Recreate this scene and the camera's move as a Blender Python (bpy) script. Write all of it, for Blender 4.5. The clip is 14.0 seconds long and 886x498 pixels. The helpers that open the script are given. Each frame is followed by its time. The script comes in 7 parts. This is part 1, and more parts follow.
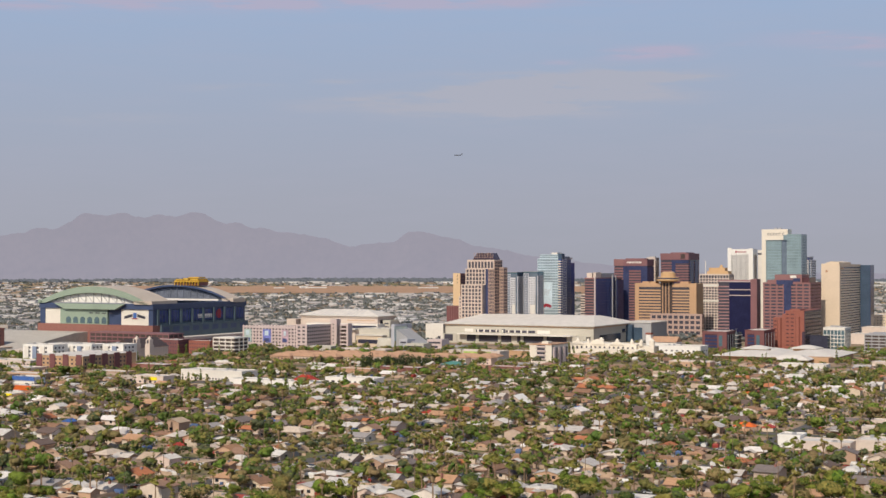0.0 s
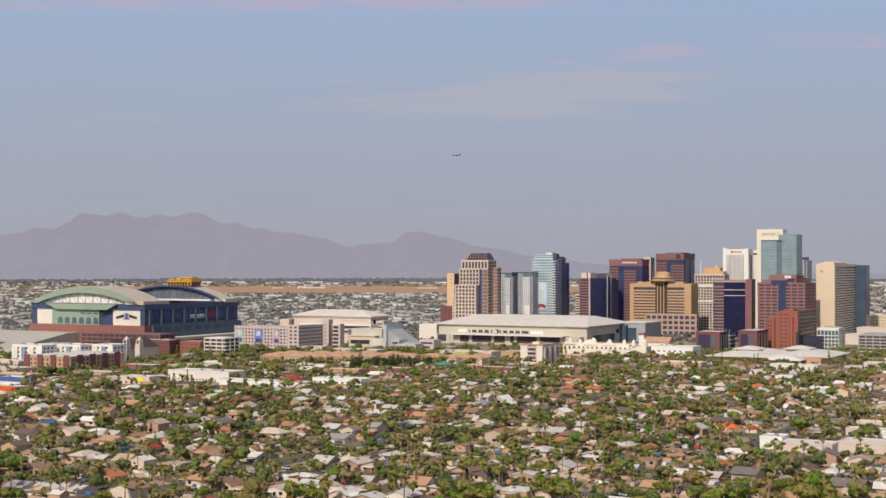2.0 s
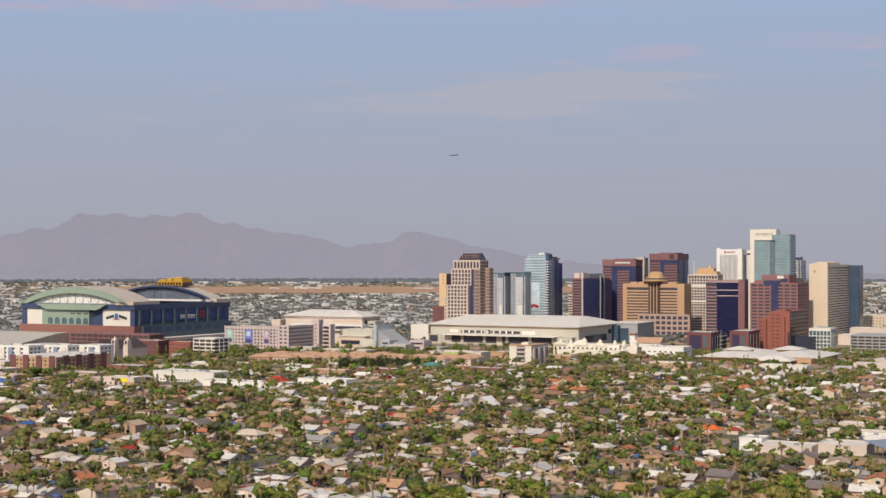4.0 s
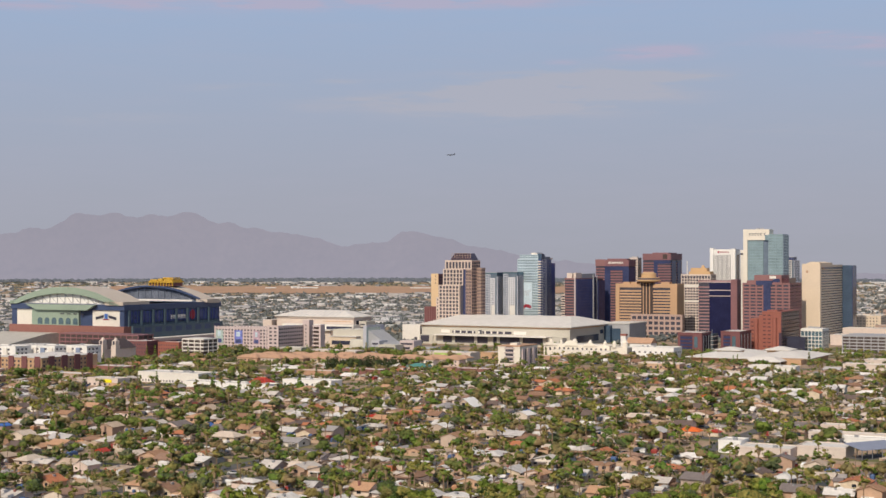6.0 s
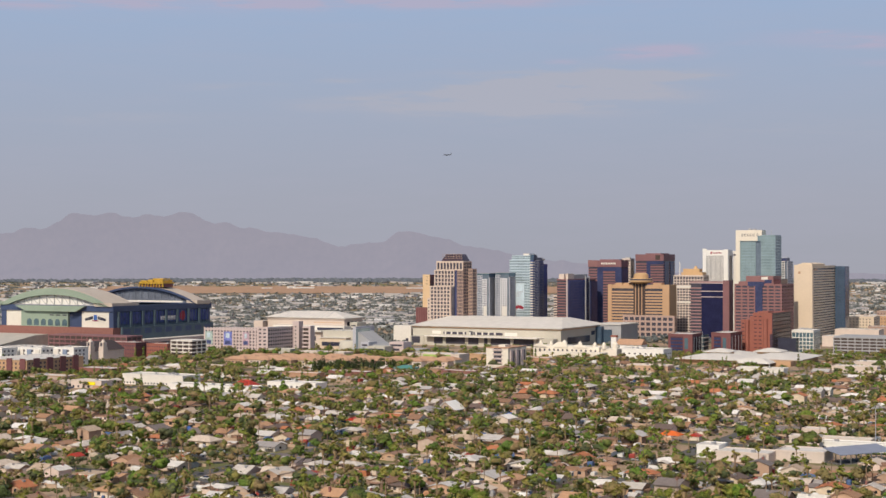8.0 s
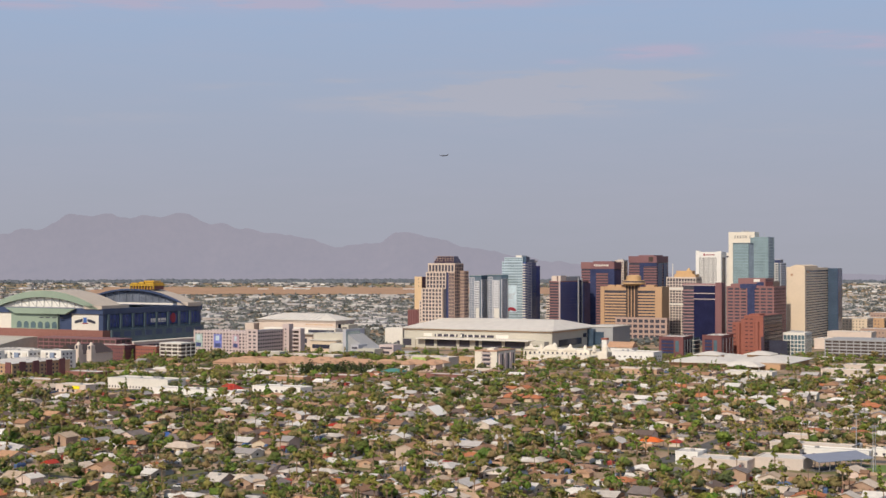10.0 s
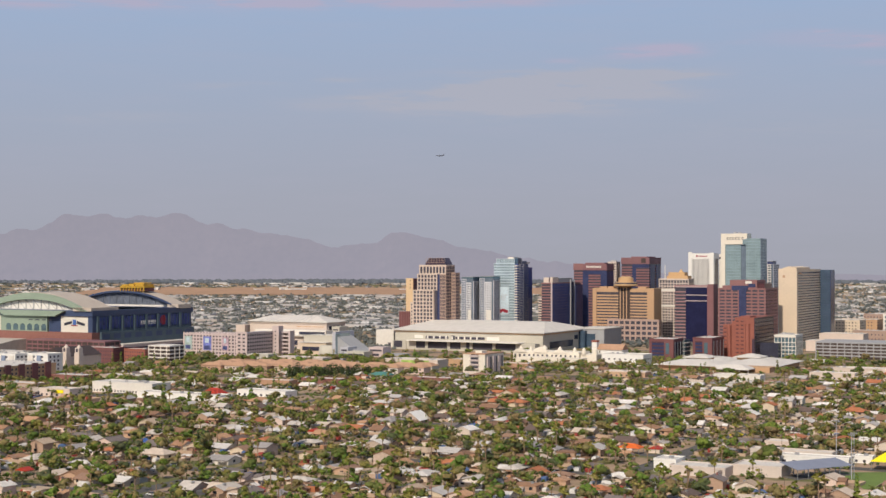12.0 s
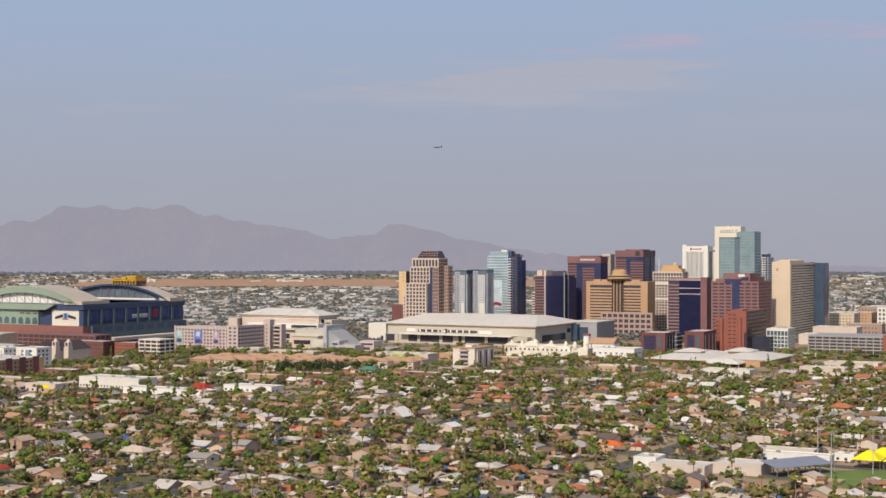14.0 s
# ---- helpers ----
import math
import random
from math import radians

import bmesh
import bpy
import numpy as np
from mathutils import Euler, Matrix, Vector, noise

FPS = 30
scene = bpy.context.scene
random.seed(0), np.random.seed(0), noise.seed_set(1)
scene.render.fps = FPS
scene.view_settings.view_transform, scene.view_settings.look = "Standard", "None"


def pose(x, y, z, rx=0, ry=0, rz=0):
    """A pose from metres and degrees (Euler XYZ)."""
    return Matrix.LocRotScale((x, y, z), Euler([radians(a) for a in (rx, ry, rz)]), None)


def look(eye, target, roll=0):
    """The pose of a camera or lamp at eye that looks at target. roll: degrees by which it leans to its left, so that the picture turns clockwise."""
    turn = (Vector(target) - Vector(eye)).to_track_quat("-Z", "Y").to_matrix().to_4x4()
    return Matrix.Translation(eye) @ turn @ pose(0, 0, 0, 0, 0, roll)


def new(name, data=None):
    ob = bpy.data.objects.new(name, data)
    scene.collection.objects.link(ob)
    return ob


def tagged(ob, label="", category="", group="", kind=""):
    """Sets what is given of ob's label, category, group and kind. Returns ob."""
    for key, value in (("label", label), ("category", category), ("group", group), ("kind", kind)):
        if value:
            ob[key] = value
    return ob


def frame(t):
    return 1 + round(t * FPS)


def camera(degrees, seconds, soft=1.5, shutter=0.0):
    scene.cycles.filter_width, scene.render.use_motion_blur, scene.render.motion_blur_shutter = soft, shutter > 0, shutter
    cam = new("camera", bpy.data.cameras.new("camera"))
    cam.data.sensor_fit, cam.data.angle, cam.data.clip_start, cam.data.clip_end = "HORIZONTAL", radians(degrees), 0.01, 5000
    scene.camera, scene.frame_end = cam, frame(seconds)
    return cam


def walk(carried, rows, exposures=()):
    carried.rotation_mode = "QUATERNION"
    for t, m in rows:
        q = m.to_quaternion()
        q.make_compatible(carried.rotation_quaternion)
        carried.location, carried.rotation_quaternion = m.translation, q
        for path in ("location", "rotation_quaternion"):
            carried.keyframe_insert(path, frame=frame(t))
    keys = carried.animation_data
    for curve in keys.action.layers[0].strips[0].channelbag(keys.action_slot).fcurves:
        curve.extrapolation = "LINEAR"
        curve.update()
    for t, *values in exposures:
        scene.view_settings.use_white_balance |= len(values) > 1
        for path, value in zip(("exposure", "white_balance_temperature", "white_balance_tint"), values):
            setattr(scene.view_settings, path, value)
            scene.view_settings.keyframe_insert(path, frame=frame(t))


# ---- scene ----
# ---------------------------------------------------------------- camera
cam = camera(33.56, 14.0, soft=1.5)
PATH = [
    (0, (0.00, 0.00, 92.00), 0.051, 0.511),
    (0.5, (2.80, 1.38, 92.03), 0.059, 0.512),
    (1, (5.62, 2.76, 92.02), 0.036, 0.508),
    (1.5, (8.47, 4.15, 91.99), -0.012, 0.511),
    (2, (11.33, 5.52, 91.95), -0.037, 0.517),
    (2.5, (14.21, 6.89, 91.93), -0.042, 0.519),
    (3, (17.09, 8.24, 91.93), -0.044, 0.523),
    (5.5, (31.49, 14.73, 92.55), -0.096, 0.508),
    (6, (34.35, 15.96, 92.84), -0.085, 0.499),
    (6.5, (37.20, 17.16, 93.20), -0.074, 0.488),
    (7, (40.03, 18.34, 93.63), -0.070, 0.475),
    (7.5, (42.84, 19.49, 94.12), -0.074, 0.470),
    (8, (45.64, 20.62, 94.68), -0.083, 0.480),
    (10.5, (59.37, 25.91, 98.25), -0.089, 0.479),
    (11, (62.06, 26.92, 99.07), -0.074, 0.468),
    (11.5, (64.74, 27.91, 99.89), -0.079, 0.463),
    (12, (67.41, 28.90, 100.72), -0.071, 0.448),
    (12.5, (70.07, 29.89, 101.52), -0.081, 0.429),
    (13, (72.72, 30.87, 102.29), -0.094, 0.285),
    (13.5, (75.36, 31.86, 103.01), -0.111, 0.161),
    (14, (78.00, 32.86, 103.66), -0.107, 0.091),
]
walk(cam, [(t, pose(*eye, 90 + pitch, 0, -yaw)) for t, eye, yaw, pitch in PATH])

# ---------------------------------------------------------------- world and sun
SUN_AZ, SUN_EL = 206, 42          # degrees clockwise from +y, and above the horizon
world = bpy.data.worlds.new("sky")
scene.world = world
world.use_nodes = True
wt = world.node_tree
wn, wl = wt.nodes, wt.links
wn.clear()


def wnode(kind, **inputs):
    n = wn.new(kind)
    for k, v in inputs.items():
        n.inputs[k].default_value = v
    return n


w_out = wnode("ShaderNodeOutputWorld")
w_bg = wnode("ShaderNodeBackground", Strength=0.1)
w_sky = wnode("ShaderNodeTexSky")
w_sky.sky_type, w_sky.sun_disc = "NISHITA", False
w_sky.sun_elevation, w_sky.sun_rotation = radians(SUN_EL), radians(SUN_AZ)
w_sky.altitude, w_sky.air_density, w_sky.dust_density, w_sky.ozone_density = 350, 1.0, 2.5, 1.0
w_co = wnode("ShaderNodeTexCoord")
w_sep = wnode("ShaderNodeSeparateXYZ")
wl.new(w_co.outputs["Generated"], w_sep.inputs[0])
# haze towards the horizon, all the way round
w_ramp = wnode("ShaderNodeValToRGB")
w_map = wnode("ShaderNodeMapRange")
w_map.inputs["From Min"].default_value, w_map.inputs["From Max"].default_value = -0.01, 0.20
wl.new(w_sep.outputs["Z"], w_map.inputs["Value"])
wl.new(w_map.outputs[0], w_ramp.inputs[0])
SKY_STOPS = [(0.0, (3.62, 3.66, 4.2)), (0.25, (3.72, 3.9, 4.65)), (0.5, (3.62, 4.1, 5.2)), (0.85, (3.4, 4.35, 6.1)), (1.0, (3.2, 4.2, 6.1))]
while len(w_ramp.color_ramp.elements) < len(SKY_STOPS):
    w_ramp.color_ramp.elements.new(0.5)
for e, (p, c) in zip(w_ramp.color_ramp.elements, SKY_STOPS):
    e.position, e.color = p, (*[v / 10 for v in c], 1)
w_gain = wnode("ShaderNodeVectorMath")
w_gain.operation = "SCALE"
w_gain.inputs["Scale"].default_value = 10.0
wl.new(w_ramp.outputs[0], w_gain.inputs[0])
# thin cloud streaks
w_mp = wnode("ShaderNodeMapping", Scale=(9.0, 9.0, 70.0), Location=(1.3, 0.4, 0.0))
w_noise = wnode("ShaderNodeTexNoise", Scale=1.6, Detail=6.0, Roughness=0.6)
wl.new(w_co.outputs["Generated"], w_mp.inputs[0])
wl.new(w_mp.outputs[0], w_noise.inputs[0])
w_cr = wnode("ShaderNodeMapRange")
w_cr.inputs["From Min"].default_value, w_cr.inputs["From Max"].default_value, w_cr.inputs["To Max"].default_value = 0.42, 0.68, 1.0


def wmath(op, a, b):
    """A math node on two values or sockets."""
    n = wn.new("ShaderNodeMath")
    n.operation = op
    for k, v in enumerate((a, b)):
        if isinstance(v, (int, float)):
            n.inputs[k].default_value = v
        else:
            wl.new(v, n.inputs[k])
    return n.outputs[0]


# banks of thin cloud: place across and up, spread across and up, strength; first the grey veils, then the rosy streaks
VEILS = [(0.085, 0.117, 0.066, 0.0125, 2.6), (0.030, 0.109, 0.060, 0.011, 2.0), (0.130, 0.126, 0.048, 0.0040, 1.8), (0.158, 0.125, 0.030, 0.0022, 0.9), (-0.055, 0.108, 0.050, 0.0055, 0.7),
         (-0.135, 0.119, 0.035, 0.0028, 0.5), (-0.075, 0.123, 0.016, 0.0018, 0.7), (-0.050, 0.111, 0.022, 0.0022, 0.7), (-0.225, 0.098, 0.055, 0.004, 0.35), (0.23, 0.090, 0.08, 0.006, 0.3)]
STREAKS = [(0.258, 0.1515, 0.046, 0.0056, 2.4), (0.285, 0.136, 0.020, 0.0030, 0.7), (0.143, 0.1425, 0.030, 0.0046, 2.0), (0.078, 0.1355, 0.010, 0.0022, 0.8), (-0.12, 0.1775, 0.18, 0.0052, 2.2), (0.02, 0.179, 0.06, 0.003, 0.8)]
wl.new(w_noise.outputs["Fac"], w_cr.inputs["Value"])
across, up = wmath("DIVIDE", w_sep.outputs["X"], w_sep.outputs["Y"]), wmath("DIVIDE", w_sep.outputs["Z"], w_sep.outputs["Y"])
ahead = wmath("GREATER_THAN", w_sep.outputs["Y"], 0.3)
w_cloud = w_gain
for banks, colour, most in ((VEILS, (4.25, 4.36, 5.10, 1), 0.85), (STREAKS, (4.5, 4.2, 5.5, 1), 0.8)):
    total = wmath("MULTIPLY", w_cr.outputs[0], 0.05)
    for cx, cz, sx, sz, k in banks:
        dx = wmath("POWER", wmath("ABSOLUTE", wmath("DIVIDE", wmath("SUBTRACT", across, cx), sx), 0), 2.6)
        dz = wmath("POWER", wmath("ABSOLUTE", wmath("DIVIDE", wmath("SUBTRACT", up, cz), sz), 0), 2.6)
        lump = wmath("MULTIPLY", wmath("POWER", 2.718, wmath("MULTIPLY", wmath("ADD", dx, dz), -1.0)), k)
        total = wmath("ADD", total, wmath("MULTIPLY", lump, wmath("ADD", wmath("MULTIPLY", w_cr.outputs[0], 0.95), 0.15)))
    layer = wnode("ShaderNodeMixRGB", Color2=colour)
    wl.new(wmath("MINIMUM", wmath("MULTIPLY", total, ahead), most), layer.inputs[0])
    wl.new(w_cloud.outputs[0], layer.inputs[1])
    w_cloud = layer
w_low = wnode("ShaderNodeMapRange")
w_low.inputs["From Min"].default_value, w_low.inputs["From Max"].default_value = 0.2, 0.55
wl.new(w_sep.outputs["Z"], w_low.inputs["Value"])
w_mix = wnode("ShaderNodeMixRGB")
wl.new(w_low.outputs[0], w_mix.inputs[0])
wl.new(w_cloud.outputs[0], w_mix.inputs[1])
wl.new(w_sky.outputs[0], w_mix.inputs[2])
wl.new(w_mix.outputs[0], w_bg.inputs[0])
wl.new(w_bg.outputs[0], w_out.inputs[0])

sun = new("sun", bpy.data.lights.new("sun", "SUN"))
sun.data.energy, sun.data.angle, sun.data.color = 3.5, radians(0.6), (1.0, 0.88, 0.72)
az, el = radians(SUN_AZ), radians(SUN_EL)
to_sun = Vector((math.sin(az) * math.cos(el), math.cos(az) * math.cos(el), math.sin(el)))
sun.matrix_world = look(to_sun * 100, (0, 0, 0))
scene.view_settings.exposure = 0.0

# ---------------------------------------------------------------- materials
def material(name, colours, rough=0.8, metal=0.0, scale=0.4, vary=0.25, bump=0.0, per="object", specular=0.3, stain=0.0):
    """colours: one or several base colours, picked by each object's (or island's) own random number; grain and stains in metres."""
    m = bpy.data.materials.new(name)
    m.use_nodes = True
    t = m.node_tree
    n, l = t.nodes, t.links
    b = n["Principled BSDF"]
    b.inputs["Roughness"].default_value, b.inputs["Metallic"].default_value = rough, metal
    b.inputs["Specular IOR Level"].default_value = specular
    if not isinstance(colours[0], (tuple, list)):
        colours = [colours]
    ramp = n.new("ShaderNodeValToRGB")
    ramp.color_ramp.interpolation = "CONSTANT"
    while len(ramp.color_ramp.elements) < len(colours):
        ramp.color_ramp.elements.new(0.5)
    if len(colours) == 1:
        ramp.color_ramp.elements.remove(ramp.color_ramp.elements[1])
    for k, (e, c) in enumerate(zip(ramp.color_ramp.elements, colours)):
        e.position, e.color = k / len(colours), (*c, 1)
    info, geo = n.new("ShaderNodeObjectInfo"), n.new("ShaderNodeNewGeometry")
    add, fr = n.new("ShaderNodeMath"), n.new("ShaderNodeMath")
    add.operation, fr.operation = "ADD", "FRACT"
    l.new(info.outputs["Random"], add.inputs[0])
    if per == "island":
        l.new(geo.outputs["Random Per Island"], add.inputs[1])
    else:
        add.inputs[1].default_value = 0.0
    l.new(add.outputs[0], fr.inputs[0])
    l.new(fr.outputs[0], ramp.inputs[0])
    # two scales of variation over the real surface
    noise_a, noise_b = n.new("ShaderNodeTexNoise"), n.new("ShaderNodeTexNoise")
    noise_a.inputs["Scale"].default_value, noise_a.inputs["Detail"].default_value = scale, 4
    noise_b.inputs["Scale"].default_value, noise_b.inputs["Detail"].default_value = scale * 9, 3
    l.new(geo.outputs["Position"], noise_a.inputs[0])
    l.new(geo.outputs["Position"], noise_b.inputs[0])
    mean = n.new("ShaderNodeMath")
    mean.operation = "ADD"
    l.new(noise_a.outputs["Fac"], mean.inputs[0])
    l.new(noise_b.outputs["Fac"], mean.inputs[1])
    span = n.new("ShaderNodeMapRange")
    span.inputs["From Min"].default_value, span.inputs["From Max"].default_value = 0.6, 1.4
    span.inputs["To Min"].default_value, span.inputs["To Max"].default_value = 1 - vary, 1 + vary
    l.new(mean.outputs[0], span.inputs["Value"])
    tint = n.new("ShaderNodeVectorMath")
    tint.operation = "SCALE"
    l.new(ramp.outputs[0], tint.inputs[0])
    l.new(span.outputs[0], tint.inputs["Scale"])
    l.new(tint.outputs[0], b.inputs["Base Color"])
    if bump:
        bp = n.new("ShaderNodeBump")
        bp.inputs["Strength"].default_value, bp.inputs["Distance"].default_value = bump, 0.3
        l.new(noise_b.outputs["Fac"], bp.inputs["Height"])
        l.new(bp.outputs[0], b.inputs["Normal"])
    return m


def glass(name, colour, rough=0.12, metal=0.0, vary=0.3):
    m = material(name, colour, rough, metal, scale=0.08, vary=vary, specular=0.25)
    return m


def leaves(name, colours, vary=0.5, patch=True):
    m = material(name, colours, 0.65, scale=0.5, vary=vary, per="island", specular=0.15)
    # neighbouring leaves share a hue, one tree differs from the next
    n, l = m.node_tree.nodes, m.node_tree.links
    add = [k for k in n if k.type == "MATH" and k.operation == "ADD" and k.inputs[0].is_linked and k.inputs[0].links[0].from_node.type == "OBJECT_INFO"][0]
    cell, geo, part_of = n.new("ShaderNodeTexVoronoi"), n.new("ShaderNodeNewGeometry"), n.new("ShaderNodeMath")
    cell.inputs["Scale"].default_value = 0.13
    part_of.operation = "MULTIPLY_ADD"
    part_of.inputs[1].default_value = 0.08
    l.new(geo.outputs["Position"], cell.inputs["Vector"])
    l.new(geo.outputs["Random Per Island"], part_of.inputs[0])
    one = n.new("ShaderNodeSeparateColor")
    l.new(cell.outputs["Color"], one.inputs[0])
    if patch:
        l.new(one.outputs[0], part_of.inputs[2])
    else:
        part_of.inputs[2].default_value = 0.0
    l.new(part_of.outputs[0], add.inputs[1])
    b = m.node_tree.nodes["Principled BSDF"]
    fine, relief = n.new("ShaderNodeTexNoise"), n.new("ShaderNodeBump")
    fine.inputs["Scale"].default_value, fine.inputs["Detail"].default_value = 1.9, 3
    relief.inputs["Strength"].default_value, relief.inputs["Distance"].default_value = 1.0, 0.55
    l.new(geo.outputs["Position"], fine.inputs[0])
    l.new(fine.outputs["Fac"], relief.inputs["Height"])
    l.new(relief.outputs[0], b.inputs["Normal"])
    tr = m.node_tree.nodes.new("ShaderNodeBsdfTranslucent")
    mix = m.node_tree.nodes.new("ShaderNodeMixShader")
    out = m.node_tree.nodes["Material Output"]
    mix.inputs[0].default_value = 0.3
    m.node_tree.links.new(b.inputs["Base Color"].links[0].from_socket, tr.inputs[0])
    m.node_tree.links.new(b.outputs[0], mix.inputs[1])
    m.node_tree.links.new(tr.outputs[0], mix.inputs[2])
    m.node_tree.links.new(mix.outputs[0], out.inputs[0])
    return m


M = {}
M["roof"] = material("shingle", [(0.53, 0.48, 0.43), (0.62, 0.59, 0.55), (0.24, 0.14, 0.09), (0.55, 0.52, 0.49), (0.34, 0.195, 0.115), (0.72, 0.68, 0.64), (0.145, 0.105, 0.09), (0.45, 0.345, 0.255), (0.43, 0.165, 0.08), (0.56, 0.465, 0.38), (0.29, 0.18, 0.125), (0.47, 0.44, 0.42), (0.32, 0.295, 0.285), (0.66, 0.62, 0.57), (0.46, 0.27, 0.16), (0.26, 0.15, 0.095), (0.19, 0.16, 0.15)], 0.85, scale=0.5, vary=0.22, bump=0.3)
M["roof_far"] = material("shingle_far", [(0.53, 0.48, 0.43), (0.62, 0.59, 0.55), (0.24, 0.14, 0.09), (0.55, 0.52, 0.49), (0.34, 0.195, 0.115), (0.72, 0.68, 0.64), (0.145, 0.105, 0.09), (0.45, 0.345, 0.255), (0.43, 0.165, 0.08), (0.56, 0.465, 0.38), (0.29, 0.18, 0.125), (0.47, 0.44, 0.42), (0.32, 0.295, 0.285), (0.66, 0.62, 0.57), (0.46, 0.27, 0.16), (0.26, 0.15, 0.095), (0.19, 0.16, 0.15)], 0.85, scale=0.5, vary=0.22, per="island")
M["stucco"] = material("stucco", [(0.583, 0.469, 0.368), (0.639, 0.543, 0.451), (0.432, 0.294, 0.212), (0.724, 0.653, 0.580), (0.489, 0.386, 0.313), (0.517, 0.340, 0.230), (0.620, 0.515, 0.386), (0.667, 0.534, 0.460)], 0.9, scale=0.6, vary=0.15, bump=0.15)
M["stucco_far"] = material("stucco_far", [(0.583, 0.469, 0.368), (0.639, 0.543, 0.451), (0.432, 0.294, 0.212), (0.724, 0.653, 0.580), (0.489, 0.386, 0.313), (0.517, 0.340, 0.230), (0.620, 0.515, 0.386), (0.667, 0.534, 0.460)], 0.9, scale=0.6, vary=0.15, per="island")
M["white"] = material("white_paint", (0.78, 0.76, 0.72), 0.7, scale=0.3, vary=0.08)
M["school"] = material("pinkish_painted_block", (0.60, 0.52, 0.46), 0.85, scale=0.3, vary=0.08)
M["white_roof"] = material("white_roof_membrane", (0.64, 0.60, 0.55), 0.7, scale=0.12, vary=0.12)
M["trim"] = material("trim", [(0.75, 0.73, 0.70), (0.40, 0.30, 0.22), (0.65, 0.60, 0.52)], 0.6, scale=1.0, vary=0.1)
M["pane"] = glass("house_glass", (0.03, 0.035, 0.045), 0.15)
M["door"] = material("door_paint", [(0.30, 0.12, 0.07), (0.16, 0.20, 0.26), (0.45, 0.40, 0.33)], 0.6)
M["bark"] = material("bark", (0.17, 0.12, 0.085), 0.9, scale=2.0, vary=0.3, bump=0.5)
M["palm_bark"] = material("palm_bark", (0.29, 0.195, 0.125), 0.9, scale=2.0, vary=0.3, bump=0.4)
M["thatch"] = material("dead_fronds", (0.33, 0.24, 0.13), 0.9, scale=2.0, vary=0.35)
M["leaf"] = leaves("leaves", [(0.136, 0.186, 0.036), (0.282, 0.276, 0.065), (0.172, 0.227, 0.043), (0.345, 0.302, 0.082), (0.089, 0.135, 0.039), (0.240, 0.227, 0.074), (0.313, 0.252, 0.090), (0.188, 0.252, 0.043), (0.120, 0.156, 0.061), (0.365, 0.282, 0.126), (0.157, 0.272, 0.039), (0.220, 0.321, 0.047), (0.120, 0.221, 0.039), (0.272, 0.302, 0.056)], patch=False)
# duller than the near leaves: distance haze mixed into these greens
M["leaf_far"] = leaves("haze_dulled_leaves", [(0.141, 0.176, 0.048), (0.298, 0.267, 0.080), (0.177, 0.206, 0.060), (0.324, 0.257, 0.107), (0.110, 0.135, 0.060), (0.246, 0.216, 0.093), (0.276, 0.227, 0.098), (0.188, 0.227, 0.055), (0.136, 0.151, 0.078), (0.313, 0.231, 0.115), (0.162, 0.252, 0.048), (0.224, 0.291, 0.057), (0.131, 0.206, 0.048)])
# leaf colours turned blue-grey to carry the haze at the horizon
M["belt"] = leaves("hazed_belt_leaves", [(0.15, 0.175, 0.205), (0.17, 0.19, 0.22), (0.19, 0.205, 0.225)], vary=0.3)
M["shrub"] = leaves("dry_shrub_leaves", [(0.13, 0.15, 0.05), (0.20, 0.18, 0.075), (0.09, 0.13, 0.04), (0.24, 0.20, 0.10), (0.15, 0.19, 0.05)])
# greyed and paled leaf colours, haze put into the far clumps
M["leaf_hazed"] = leaves("hazed_leaves", [(0.185, 0.20, 0.19), (0.21, 0.215, 0.195), (0.165, 0.185, 0.185)])
M["evergreen"] = leaves("evergreen_leaves", [(0.070, 0.095, 0.042), (0.100, 0.125, 0.050), (0.060, 0.080, 0.040)])
M["plane"] = material("aircraft_paint", (0.10, 0.11, 0.14), 0.4)
M["frond"] = leaves("fronds", [(0.352, 0.333, 0.088), (0.264, 0.296, 0.068), (0.380, 0.322, 0.105)], patch=False)
M["asphalt"] = material("asphalt", (0.11, 0.105, 0.10), 0.9, scale=0.15, vary=0.25)
M["concrete"] = material("concrete", (0.44, 0.41, 0.37), 0.85, scale=0.2, vary=0.18)
M["bare"] = material("bare_earth", (0.40, 0.25, 0.16), 0.95, scale=0.02, vary=0.15)
M["grass"] = material("grass", (0.15, 0.215, 0.055), 0.95, scale=0.1, vary=0.2)
M["metal"] = material("galvanised", (0.42, 0.42, 0.43), 0.45, 0.7, scale=1.0, vary=0.1)
M["wood"] = material("pole_wood", (0.20, 0.14, 0.10), 0.9, scale=1.0, vary=0.2)
M["car"] = material("car_paint", [(0.65, 0.65, 0.66), (0.05, 0.05, 0.06), (0.35, 0.36, 0.38), (0.32, 0.04, 0.03), (0.06, 0.10, 0.22), (0.70, 0.70, 0.68), (0.45, 0.40, 0.33)], 0.3, 0.2, vary=0.05, specular=0.6)
M["tyre"] = material("tyre", (0.03, 0.03, 0.03), 0.9)
# facades
M["ivory"] = material("ivory_precast", (0.74, 0.68, 0.58), 0.8, scale=0.05, vary=0.06)
M["tan_pale"] = material("pale_tan_concrete", (0.66, 0.54, 0.41), 0.85, scale=0.05, vary=0.06)
M["tan"] = material("tan_concrete", (0.50, 0.32, 0.19), 0.85, scale=0.05, vary=0.08)
M["cream"] = material("cream_concrete", (0.63, 0.53, 0.46), 0.85, scale=0.05, vary=0.08)
M["pale"] = material("pale_precast", (0.72, 0.68, 0.62), 0.8, scale=0.05, vary=0.08)
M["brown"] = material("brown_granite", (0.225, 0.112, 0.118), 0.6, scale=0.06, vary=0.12)
